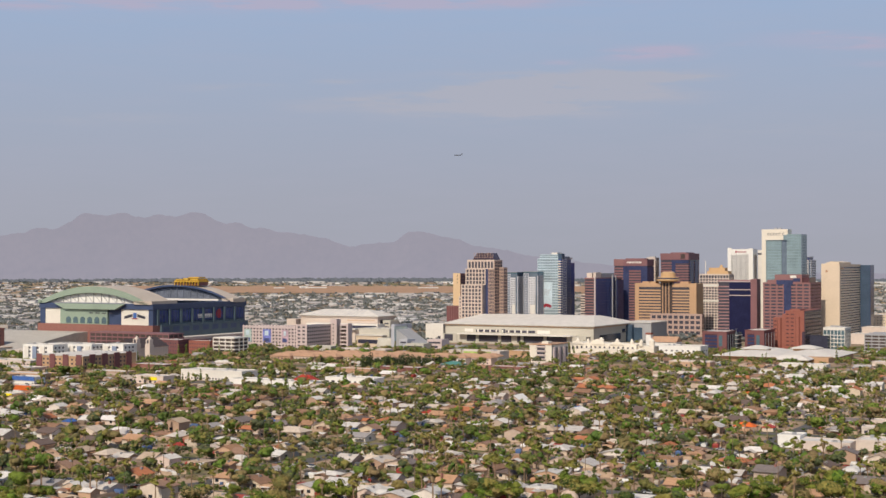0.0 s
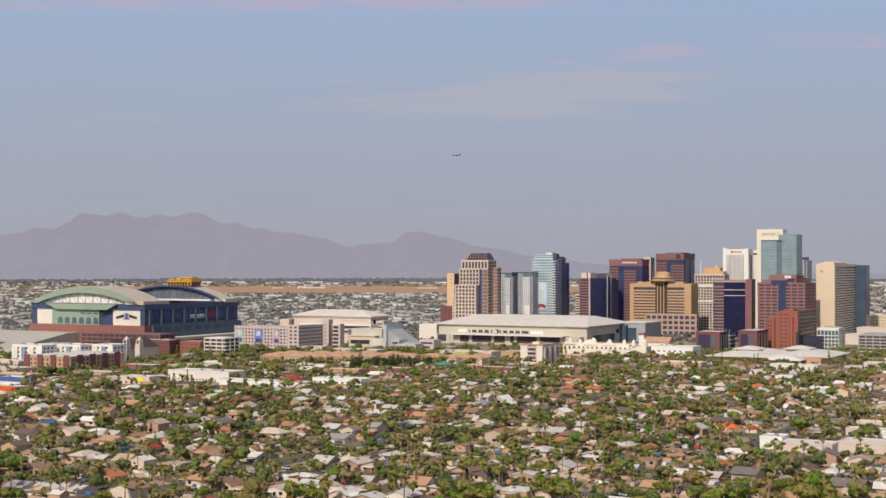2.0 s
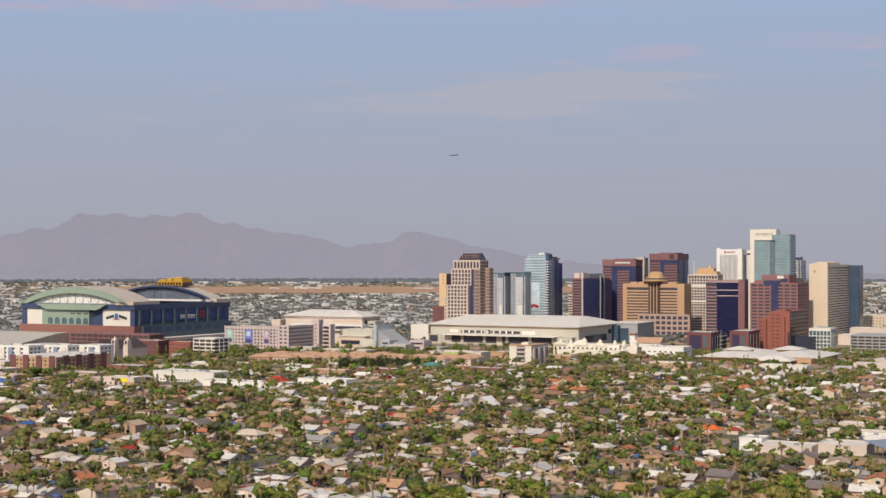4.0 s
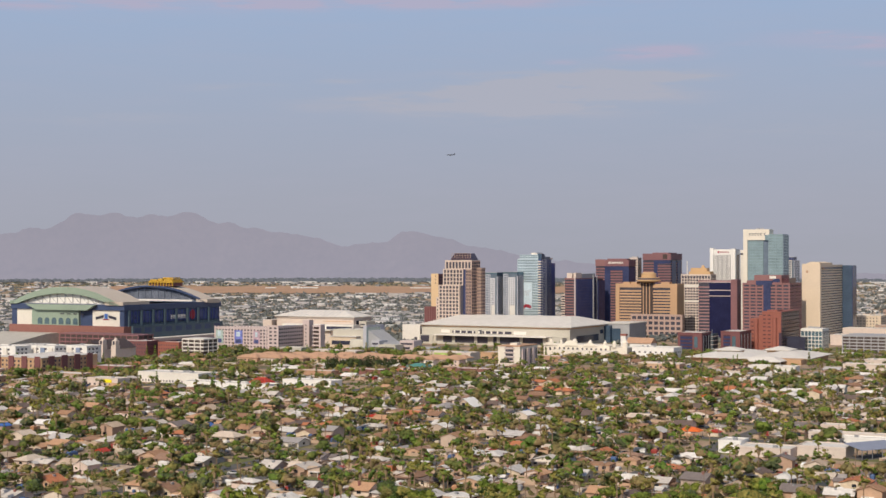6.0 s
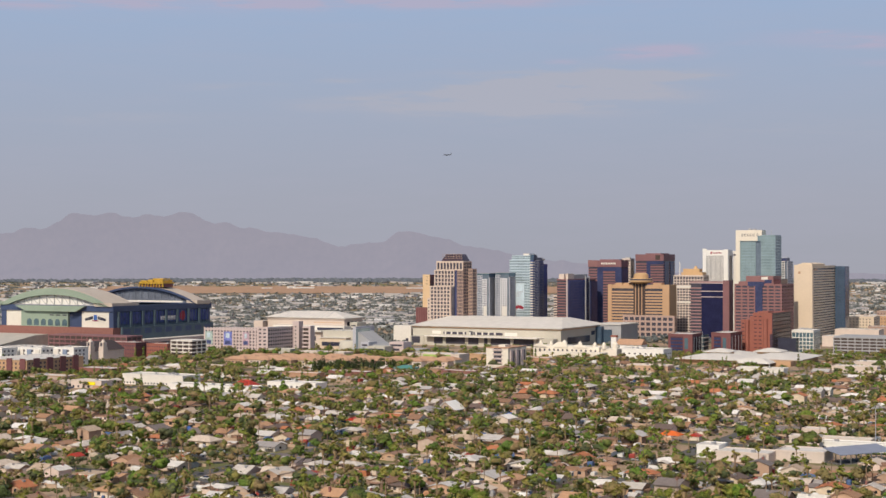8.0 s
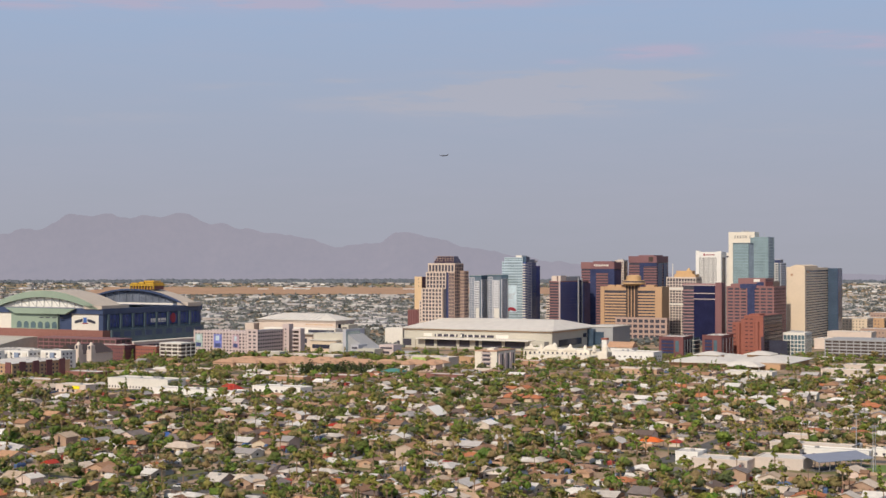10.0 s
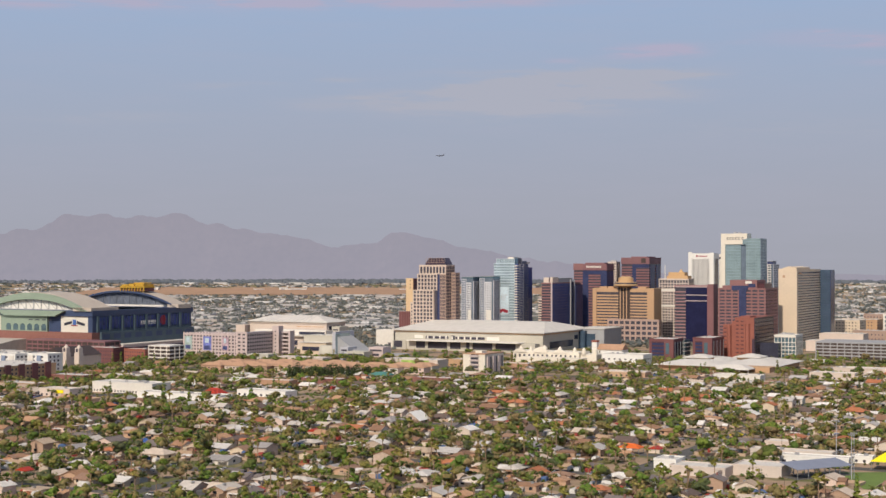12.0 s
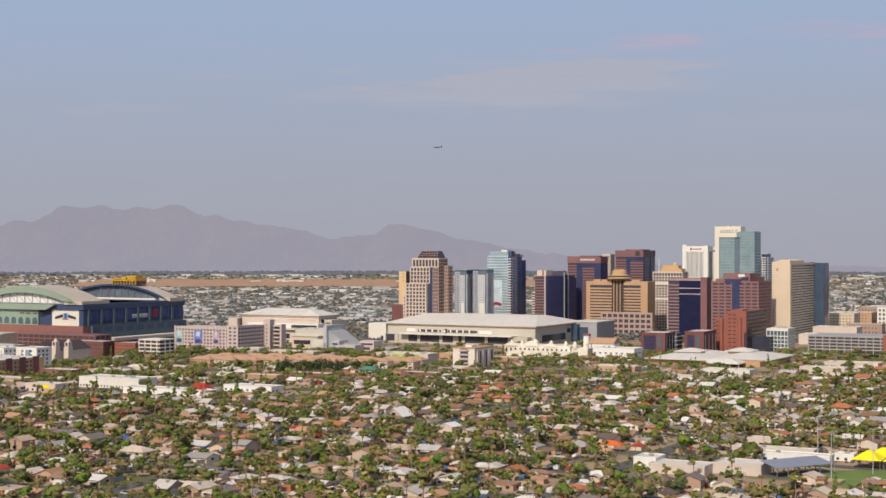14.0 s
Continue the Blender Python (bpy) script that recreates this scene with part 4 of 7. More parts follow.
def build_stadium():
    t = thing("stadium", "ballpark with arched green retractable roof panels standing open", "stadium", -336, 1710, BASE, R)
    b = -BASE
    W, D = 172, 182
    block(t, "brick_base", M["brick"], -W - 3, 2.3, -3, 10, -10, 18, "red brick base storey")
    # front wall: cream panels either side of a green entrance bay
    block(t, "core", M["stad_dark"], -W, 0, 2, D, 18, 42)
    bm = bmesh.new()
    slab(bm, [(-150, -0.5), (-150, -1.0), (-3.1, -1.0), (-3.1, 19.4), (-24, 19.0)], -W - 60, -96)
    bmesh.ops.transform(bm, matrix=Matrix.Rotation(radians(90), 4, "Z") @ Matrix.Scale(-1, 4, (0, 1, 0)), verts=bm.verts)
    bmesh.ops.recalc_face_normals(bm, faces=bm.faces)
    part("forecourt", bm, M["concrete"], t, "sloping pale concrete forecourt")
    block(t, "cream_panel", M["stad_wall"], -W + 7, -W + 33, 0, 2, 18, 36.5)
    block(t, "cream_panel", M["stad_wall"], -47, -6, 0, 2, 18, 36.5)
    block(t, "corner_pier", M["stad_dark"], -6, 0.6, -0.4, 8, 18, 36)
    block(t, "corner_pier", M["stad_dark"], -W - 1, -W + 7, -0.4, 8, 18, 42)
    block(t, "entrance_bay", M["stad_green"], -W + 33, -66, -2.5, 2, 18, 36.5, "pale green glazed entrance bay")
    block(t, "entrance_side", M["stad_dark"], -66, -47, 0.8, 2, 18, 36.5)
    for k in range(6):
        bm = bmesh.new()
        x = -W + 46 + 11 * k
        pts = [(-3.6, 0), (3.6, 0), (3.6, 5.2), (2.4, 7.0), (0, 7.8), (-2.4, 7.0), (-3.6, 5.2)]
        slab(bm, [(px + x, pz + 19.2 + b) for px, pz in pts], -2.9, -2.5)
        part("arched_window", bm, M["glass_teal"], t)
    for k in range(4):
        block(t, "sign_bar", M["ink"], -W + 78 + 10 * k, -W + 84 + 10 * k, -2.9, -2.5, 31, 32.2)
    block(t, "cornice", M["stad_dark"], -W - 1.5, 1.5, -1.5, D + 1.5, 36.5, 43)
    # sloping canopy over the entrance
    bm = bmesh.new()
    slab(bm, [(-W + 42, 36 + b), (-52, 36 + b), (-38, 42.5 + b), (-W + 26, 42.5 + b)], -6, -1.6)
    part("canopy", bm, M["stad_green"], t)
    # crest of the club as plain shapes
    for x0, x1, z0, z1, m in ((-29, -24, 26.5, 32.5, "blue"), (-31, -22, 25.2, 26.2, "banner_red"), *((-42 + 2.4 * k, -39.9 + 2.4 * k, 25.6 + 0.5 * k, 28.6 + 0.6 * k, "ink") for k in range(5)), *((-13.2 - 2.4 * k, -11.1 - 2.4 * k, 25.6 + 0.5 * k, 28.6 + 0.6 * k, "ink") for k in range(5))):
        block(t, "emblem", M[m], x0, x1, -0.4, 0.0, z0, z1)
    # side with tall bays and banners
    n = 8
    for k in range(n):
        y0, y1 = 8 + k * (D - 10) / n, 8 + (k + 1) * (D - 10) / n
        block(t, "side_column", M["stad_teal"], 0, 2.4, y0 - 1.6, y0 + 1.6, 18, 36.4)
        block(t, "bay_sill", M["stad_teal"], 0, 1.6, y0 + 1.6, y1 - 1.6, 18, 20.4)
        for q in (0.36, 0.68):
            block(t, "bay_mullion", M["stad_teal"], 0, 1.3, y0 + (y1 - y0) * q - 0.25, y0 + (y1 - y0) * q + 0.25, 20.4, 36)
        mat = ("banner_dark", "banner_dark", "banner_dark", "banner_dark", "banner_dark", "banner_dark", "banner_dark", "banner_dark")[k]
        block(t, "banner", M[mat], 0, 0.8, y0 + 3, y1 - 3, 22, 35)
    for y0, y1, z0, z1, m in ((12, 20, 26, 31, "mural"), (36, 42, 24, 33, "mural"), (56, 62, 25, 32, "mural"), (84, 112, 26, 29, "pale"), (92, 104, 29, 34, "mural"), (84, 112, 24.4, 25.4, "pale"), (140, 147, 25, 32, "mural")):
        block(t, "banner_art", M[m], 0.8, 1.1, y0, y1, z0, z1)
    bm = bmesh.new()
    for k in range(12):
        a = math.tau * k / 12
        bm.verts.new((0.82, 126 + 5.5 * math.cos(a), 28.5 + b + 6 * math.sin(a)))
    bm.faces.new(bm.verts[:])
    grown = bmesh.ops.extrude_face_region(bm, geom=bm.faces[:])
    bmesh.ops.translate(bm, vec=(0.3, 0, 0), verts=[q for q in grown["geom"] if isinstance(q, bmesh.types.BMVert)])
    bmesh.ops.recalc_face_normals(bm, faces=bm.faces)
    part("banner_art", bm, M["banner_red"], t, "round dark red emblem banner")
    block(t, "side_plinth", M["stad_side"], 0.1, 5, 10.1, D, -10, 18.1)
    for k in range(9):
        block(t, "plinth_window", M["stad_dark"], 5, 5.3, 12 + 19 * k, 24 + 19 * k, 10, 16)
    # the two parked roof sections, arched, with glazed ends
    for y0, y1, lens, e in ((-3, 44, "white", 0), (150, D - 6, "arch_glass", 8)):
        outer, inner = arc_profile(-W - 4, -4 + e, 42, 63), arc_profile(-W + 10, -18, 43, 55.5) if y0 < 0 else arc_profile(-W + 2, -10 + e, 43, 60.6)
        bm = bmesh.new()
        n = len(outer) - 1
        rings = []
        for y, pts in ((y0, inner), (y0, outer), (y1, outer), (y1, inner)):
            rings.append([bm.verts.new((x, y, z + b)) for x, z in pts])
        for i in range(n):
            for j in range(4):
                a, c = rings[j], rings[(j + 1) % 4]
                bm.faces.new((a[i], a[i + 1], c[i + 1], c[i]))
        bm.faces.new([r[0] for r in rings])
        bm.faces.new([r[n] for r in rings][::-1])
        bmesh.ops.recalc_face_normals(bm, faces=bm.faces)
        sec = part("roof_section", bm, M["stad_green"] if y0 < 0 else M["stad_dark"], t, "arched green steel roof section")
        # metal skin over the top
        top = arc_profile(-W - 4.6, -3.4 + e, 42.1, 63.5)
        low = arc_profile(-W - 4.6, -3.4 + e, 41.6, 63.05)
        bm = bmesh.new()
        rings = [[bm.verts.new((x, y, z + b)) for x, z in pts] for y, pts in ((y0 + 3, low), (y0 + 3, top), (y1 + 0.6, top), (y1 + 0.6, low))]
        for i in range(n):
            for j in range(4):
                a, c = rings[j], rings[(j + 1) % 4]
                bm.faces.new((a[i], a[i + 1], c[i + 1], c[i]))
        bm.faces.new([r[0] for r in rings])
        bm.faces.new([r[n] for r in rings][::-1])
        bmesh.ops.recalc_face_normals(bm, faces=bm.faces)
        part("roof_skin", bm, M["stad_roof"], sec, "tan standing-seam roof skin")
        bm = bmesh.new()
        slab(bm, [(x, z + b) for x, z in (arc_profile(-W + 10.5, -18.5, 42.9, 55.2) if y0 < 0 else arc_profile(-W + 2.5, -10.5 + e, 42.9, 60.3))[::-1]], y0 + 5, y0 + 5.6)
        bmesh.ops.recalc_face_normals(bm, faces=bm.faces)
        part("arch_glazing", bm, M[lens], sec)
        # web of the arch truss
        bm = bmesh.new()
        pts = arc_profile(-W + 12, -20, 43, 55, 12) if y0 < 0 else arc_profile(-W + 4, -12 + e, 43, 60, 16)
        for i, (x, z) in enumerate(pts[1:-1]):
            tube(bm, (x, y0 + 3.5, 43 + b), (x, y0 + 3.5, z + b), 0.4, 0.4, 4)
            x2 = pts[i + 2][0]
            tube(bm, (x, y0 + 3.5, z + b), (x2, y0 + 3.5, 43 + b), 0.3, 0.3, 4)
        tube(bm, (-W + 10, y0 + 3.5, 43.4 + b), (-18, y0 + 3.5, 43.4 + b), 0.6, 0.6, 4)
        part("arch_truss", bm, M["grey"] if y0 < 0 else M["steel_blue"], sec)
        block(t, "eave_beam", M["stad_green"], -W - 2, -W + 4, y0, y1, 42.4, 46.5)
        block(t, "eave_beam", M["stad_roof"], -26 if y0 < 0 else -12, 1 if y0 < 0 else 5, y0, y1, 42.4, 46.5)
    block(t, "stand_rim", M["pale"], -W + 20, -20, 152, 153.4, 43.2, 45.4)
    block(t, "service_wing", M["lilac"], 6, 20, 30, 176, -10, 3)
    block(t, "service_roof", M["white_roof"], 5.6, 20.4, 29.6, 176.4, 3, 3.8)
    block(t, "service_window", M["window"], 20, 20.3, 34, 172, -2, 0)
    block(t, "seating_bowl", M["stad_dark"], -W + 4, -6, 60, 130, 20, 43)
    # gantry on the far roof
    block(t, "gantry_base", M["maroon"], -86, -49, 152, 170, 62, 66.6)
    for k in range(9):
        block(t, "gantry_truss", M["yellow_steel"], -87 + 4.6 * k, -86 + 4.6 * k, 149.8, 151.8, 62, 66.4)
    block(t, "gantry", M["yellow_steel"], -87, -48, 149.6, 171, 66.6, 68.6)
    for x0, x1, z in ((-84, -74, 70.4), (-72, -64, 71.6), (-62, -49, 71.0)):
        block(t, "gantry", M["yellow_steel"], x0, x1, 149, 169, 68.6, z)
    block(t, "gantry_head", M["yellow_steel"], -66, -50, 152, 166, 71.6, 73.0)
    return t


M["steel_blue"] = material("blue_grey_steel", (0.16, 0.18, 0.23), 0.5, scale=0.2, vary=0.15)
M["arch_glass"] = glass("blue_grey_arch_glass", (0.15, 0.17, 0.215), 0.25, vary=0.4)
M["mural_blue"] = material("blue_violet_mural", [(0.17, 0.20, 0.52)], 0.6, scale=0.25, vary=0.6)
M["mural_green"] = material("pale_green_mural", [(0.36, 0.45, 0.42)], 0.6, scale=0.25, vary=0.5)
M["mural_rose"] = material("rose_mural", [(0.46, 0.33, 0.38)], 0.6, scale=0.25, vary=0.6)
M["stad_teal"] = material("grey_teal_steel", (0.080, 0.118, 0.145), 0.5, scale=0.1, vary=0.15)
M["stad_side"] = material("blue_green_plinth", (0.080, 0.115, 0.140), 0.6, scale=0.1, vary=0.15)
M["yellow_steel"] = material("yellow_steel", (0.60, 0.36, 0.05), 0.6, scale=0.3, vary=0.3)
build_stadium()


# ---------------------------------------------------------------- convention hall, arena and neighbours
def hip(bm, x0, x1, y0, y1, z0, z1, inset_x, inset_y, skirt=0.6):
    """A hipped roof with a flat top where the insets leave one."""
    lo = [bm.verts.new(p) for p in ((x0, y0, z0 - skirt), (x1, y0, z0 - skirt), (x1, y1, z0 - skirt), (x0, y1, z0 - skirt))]
    ed = [bm.verts.new(p) for p in ((x0, y0, z0), (x1, y0, z0), (x1, y1, z0), (x0, y1, z0))]
    hi = [bm.verts.new(p) for p in ((x0 + inset_x, y0 + inset_y, z1), (x1 - inset_x, y0 + inset_y, z1), (x1 - inset_x, y1 - inset_y, z1), (x0 + inset_x, y1 - inset_y, z1))]
    bm.faces.new(lo[::-1])
    for a, c in ((lo, ed), (ed, hi)):
        for i in range(4):
            bm.faces.new((a[i], a[(i + 1) % 4], c[(i + 1) % 4], c[i]))
    bm.faces.new(hi)


def hip_roof(name, parent, mat, x0, x1, y0, y1, z0, z1, ix, iy, label=""):
    bm = bmesh.new()
    hip(bm, x0, x1, y0, y1, z0 - BASE, z1 - BASE, ix, iy)
    return part(name, bm, mat, parent, label)


t = thing("convention_hall", "long cream exhibition hall with a low white roof", "convention centre", 185, 1790, BASE, R)
block(t, "hall", M["hall_wall"], -204, 0, 0, 140, -10, 13)
hip_roof("roof", t, M["white_roof"], -207, 3, -3, 143, 14, 24, 26, 60, "low pale membrane roof")
block(t, "eave_beam", M["white_roof"], -206.4, 2.4, -2.4, 142.4, 12.6, 13.9)
block(t, "fascia", M["tan"], -205, 1, -1, 141, 11.2, 12.5)
block(t, "lower_storey", M["hall_wall"], -200, -4, -14, -0.1, -10, 1.1)
block(t, "lower_roof", M["pale"], -176, -22, -22, -0.2, 1.2, 2.2, "pale canopy over the loading bays")
for x0, x1 in ((-198, -186), (-166, -104), (-96, -28)):
    block(t, "dark_opening", M["window"], x0, x1, -14.5, -14, -7.5, 0.6)
for x0, x1, z0, z1, m in ((-160, -128, 3.6, 6.6, "window"), (-118, -78, 3.6, 6.6, "window"), (-124, -119, 3.0, 7.8, "ink"), (-75, -58, 2.6, 7.2, "pale"), (-176, -164, 3.6, 7.5, "pale")):
    block(t, "clerestory", M[m], x0, x1, -0.5, 0, z0, z1)
for k in range(9):
    block(t, "mullion", M["pale"], -158 + 8.6 * k, -156 + 8.6 * k, -0.9, -0.5, 3.4, 6.8)
block(t, "side_opening", M["glass_dark"], 0, 0.6, 20, 90, -6, 2)
block(t, "side_glazing", M["glass_steel"], 0, 8, 110, 138, -10, 12)
block(t, "side_window", M["glass_dark"], 0, 0.6, 96, 106, 2, 7)
for k in range(6):
    block(t, "buttress", M["hall_wall"], -184 + 31 * k, -180 + 31 * k, -15.2, -14, -10, 1.1)
t = thing("convention_wing", "grey flat-roofed wing with a glass corner", "convention centre", 268, 1880, BASE, R)
block(t, "wing", M["grey"], -38, 0, 0, 60, -10, 14)
block(t, "wing_roof", M["white_roof"], -39, 1, -1, 61, 14, 15)
block(t, "glass_corner", M["glass_steel"], -30, -12, -1, 0, -8, 8)

t = thing("arena", "round-shouldered arena with ribbed white roof and cream walls", "arena", -82.2, 1887.3, BASE, R)
block(t, "wall", M["cream"], -118, 0, 0, 44, -10, 20)
hip_roof("roof", t, M["white_roof"], -121, 2.5, -2.5, 46.5, 22.4, 30, 28, 20, "pale ribbed metal roof")
block(t, "cornice", M["cream"], -119.5, 1.2, -1.2, 45.2, 20, 21.4)
for k in range(12):
    bm = bmesh.new()
    tube(bm, (-100 + 6.6 * k, -2.5, 22.6 - BASE), (-92 + 6.0 * k, 17.5, 30.1 - BASE), 0.3, 0.3, 4)
    part("roof_rib", bm, M["cool_grey"], t)
windows(t, M["tan"], -46, -4, 15, 18, 14, 1, 1.8, 1.4, 0)
block(t, "side_glazing", M["window"], 0, 0.5, 4, 40, 12, 18.4)
lattice(t, M["cream"], 3, 41, 11, 19, 4, 1, 1.6, 1.4, 0.5, side=True)
block(t, "upper_terrace", M["pale"], -96, 12, -20, -3, -10, 13)
# dark sheet standing in for the shade on the terrace
block(t, "terrace_shade", M["glass_dark"], -28, 10, -20.4, -20, 7.6, 11)
block(t, "annex", M["cream"], -136, -122, -6, 30, -10, 17)
block(t, "front_block", M["cream"], -87, -13, -34, -20.5, -10, 6)
# another dark sheet in place of shade, on the cream block
block(t, "front_shade", M["glass_dark"], -83, -21, -34.4, -34, -5, 1)
block(t, "front_roof", M["white_roof"], -89, -11, -38, -20.5, 6, 7.2)
block(t, "side_tower", M["hall_wall"], 3, 14, 8, 30, -10, 17)
windows(t, M["window"], 4, 13, -6, 15, 1, 5, 7, 1.6, 8)

t = thing("parking_structure", "pinkish concrete parking structure with printed mural panels", "parking garage", -166, 1668, BASE, R)
block(t, "deck_core", M["window"], -72, 0, 0, 40, -10, 18)
bm = bmesh.new()
box(bm, -72.4, 0.4, -0.6, 40.4, 0, 1.9)
me = mesh_of("deck_parapet", bm, M["lilac"])
for k in range(8):
    piece("deck_parapet", me, t, 0, 0, 3.7 * k + 0.8)
bm = bmesh.new()
box(bm, -0.9, 0.9, -0.7, 0.2, 0, 30)
me = mesh_of("pier", bm, M["lilac"])
for k in range(17):
    piece("pier", me, t, -71.6 + 4.4 * k)
for x0, x1, m in ((-70, -60, "mural_green"), (-44, -33, "mural_blue"), (-18, -9, "mural_rose")):
    block(t, "mural_panel", M[m], x0, x1, -1.0, -0.75, 0, 15)
    block(t, "mural_figure", M["mural_pale"], x0 + 2.6, x1 - 3.2, -1.2, -1.0, 8, 13.4)
    block(t, "mural_figure", M["mural"], x0 + 1.2, x1 - 2.0, -1.2, -1.0, 0.8, 5)
block(t, "corner_core", M["window"], 0.6, 15, 0.4, 50, -10, 20)
lattice(t, M["lilac"], 0.5, 15.6, -10, 21.5, 2, 7, 2.6, 2.3, 0.4, proud=0.6)
lattice(t, M["lilac"], 0.5, 50, -10, 20.4, 11, 7, 0.9, 2.2, 15, side=True, proud=0.6)
block(t, "corner_pylon", M["lilac"], 14.2, 23, 51, 60, -10, 26)
windows(t, M["window"], 15, 22, -8, 22, 1, 7, 1.6, 1.4, 51)
for k in range(7):
    block(t, "stair_landing", M["lilac"], 27, 36, 51, 60, -8 + 4.4 * k, -6.4 + 4.4 * k)
# dark fill in place of the shade between the open landings
block(t, "stair_core", M["dark_bronze"], 28.5, 34.5, 52, 59, -10, 19)
block(t, "stair_side", M["lilac"], 36.1, 38.6, 51, 60, -10, 21)

t = thing("science_hall", "angular grey concrete hall with a tall blue-white blade wall", "museum", -55, 1650, BASE, R)
bm = bmesh.new()
slab(bm, [(2, 0), (38, 0), (38, 8), (22, 14), (2, 27)], 4, 36)
part("sloping_body", bm, M["grey"], t)
block(t, "blade_wall", M["cool_grey"], -2, 2, 0, 40, -10, 22)
block(t, "blade_face", M["glass_blue"], 2, 2.3, 0.2, 30, -8, 20)
bm = bmesh.new()
tube(bm, (-16, 18, 0), (-16, 18, 16), 14, 12, 24)
part("drum", bm, M["hall_wall"], t, "", True)
for x0, x1, y0, z1, m in ((12, 22, -6, 6, "cool_grey"), (24, 46, -12, 2, "hall_wall"), (40, 58, 8, 6, "lilac"), (60, 80, 10, -1, "grey")):
    block(t, "annex", M[m], x0, x1, y0, y0 + 18, -10, z1)
    block(t, "annex_window", M["window"], x0 + 1.5, x1 - 1.5, y0 - 0.25, y0, z1 - 4.5, z1 - 2.5)
    block(t, "annex_window", M["window"], x0 + 3, x1 - 5, y0 - 0.25, y0, z1 - 9.5, z1 - 7)

t = thing("warehouse", "white box building beyond the plaza", "building", 2, 1905, BASE, R)
block(t, "body", M["pale"], -26, 0, 0, 24, -10, 12)
block(t, "loading_door", M["window"], -8, -4, -0.3, 0, -10, -4)


# ---------------------------------------------------------------- low and middle-sized blocks before downtown
def lowrise(name, label, x, y, w, d, h, skin, rows=2, pitch=3.4, roof=None, r=R, category="building", z=None, single=False):
    """A flat-roofed block with its near corner at x, y, its window rows and a parapet."""
    z = gz(x, y) - 0.4 if z is None else z
    t = thing(name, label, category, x, y, z, r)
    boxed("wall", t, skin, -w, 0, 0, d, 0, h)
    boxed("roof", t, roof or M["white_roof"], -w + 0.4, -0.4, 0.4, d - 0.4, h, h + 0.06)
    bm = bmesh.new()
    for x0, x1, y0, y1 in ((-w - 0.15, 0.15, -0.15, 0.35), (-w - 0.15, 0.15, d - 0.35, d + 0.15), (-w - 0.15, -w + 0.35, 0.352, d - 0.352), (-0.35, 0.15, 0.352, d - 0.352)):
        box(bm, x0, x1, y0, y1, h - 0.5, h + 0.5)
    part("parapet", bm, skin, t)
    if rows and single:
        step = (h - 0.8) / rows
        bm = bmesh.new()
        box(bm, -pitch * 0.2, pitch * 0.2, -0.12, 0.1, 0, step * 0.5)
        me = mesh_of("window", bm, M["window"])
        for j in range(rows):
            for k in range(int((w - 2) / pitch)):
                piece("window", me, t, -w + 1.8 + (k + 0.3) * pitch, 0, 0.9 + j * step)
            for k in range(int((d - 2) / pitch)):
                piece("window", me, t, 0, 1.8 + (k + 0.3) * pitch, 0.9 + j * step, 90)
    elif rows:
        step = (h - 0.8) / rows
        bm = bmesh.new()
        for k in range(max(1, int((w - 2) / pitch))):
            box(bm, -w + 1.4 + k * pitch, -w + 1.4 + k * pitch + pitch * 0.36, -0.12, 0.1, 0, min(1.4, step * 0.45))
        me_f = mesh_of("window_row", bm, M["window"])
        bm = bmesh.new()
        for k in range(max(1, int((d - 2) / pitch))):
            box(bm, -0.1, 0.12, 1.4 + k * pitch, 1.4 + k * pitch + pitch * 0.36, 0, min(1.4, step * 0.45))
        me_s = mesh_of("window_row", bm, M["window"])
        for k in range(rows):
            tagged(piece("window_row", me_f, t, 0, 0, 0.9 + k * step), kind="stuff")
            tagged(piece("window_row", me_s, t, 0, 0, 0.9 + k * step), kind="stuff")
    for k in range(max(1, int(w * d / 260))):
        bm = bmesh.new()
        cx, cy = -random.uniform(2.5, w - 2.5), random.uniform(2.5, max(2.6, d - 2.5))
        box(bm, cx - 1, cx + 1, cy - 0.8, cy + 0.8, h + 0.06, h + 1.3)
        part("air_handler", bm, M["metal"], t)
        if k > 5:
            break
    return t


parking(-222, 1575, 28, 24, 11, 5, M["pale"], "small open-deck parking structure with white bands")
parking(-300, 1616, 112, 26, 13, 5, M["brown"], "long brown open-deck parking structure before the ballpark")
t = lowrise("exhibition_block", "tan terraced block with a pale roof before the arena", -62, 1742, 42, 26, 23, M["hall_wall"], 0)
boxed("terrace", t, M["tan_pale"], -40, -4, -10, -0.2, 0, 15)
boxed("terrace_roof", t, M["white_roof"], -41, -3, -11, -0.2, 15, 15.8)
boxed("dark_opening", t, M["glass_dark"], -37, -10, -10.4, -10, 6, 10.5)
# white apartments and red-and-tan condominiums
for x, y, w in ((-368, 1392, 38), (-334, 1402, 30), (-304, 1404, 26)):
    t = lowrise("apartment_block", "white stucco apartment block with grey balconies", x, y, w, 20, 20, M["white"], 5, 5.2, single=True)
    for k in range(int(w / 10)):
        boxed("balcony_bay", t, M["bay_blue"] if k % 2 else M["pale"], -w + 3 + 10 * k, -w + 8 + 10 * k, -1.2, -0.2, 1, 18.5)
t = lowrise("condominium", "four-storey condominium in tan and dark red stucco", -308, 1262, 52, 70, 15, M["tan"], 4, 4.6, single=True)
boxed("roof_coping", t, M["white_roof"], -52.6, 0.6, -0.6, 70.6, 15.5, 15.9)
for k in range(4):
    boxed("red_bay", t, M["maroon"], -52 + 15 * k, -46 + 15 * k, -0.9, 0, 0, 16.8)
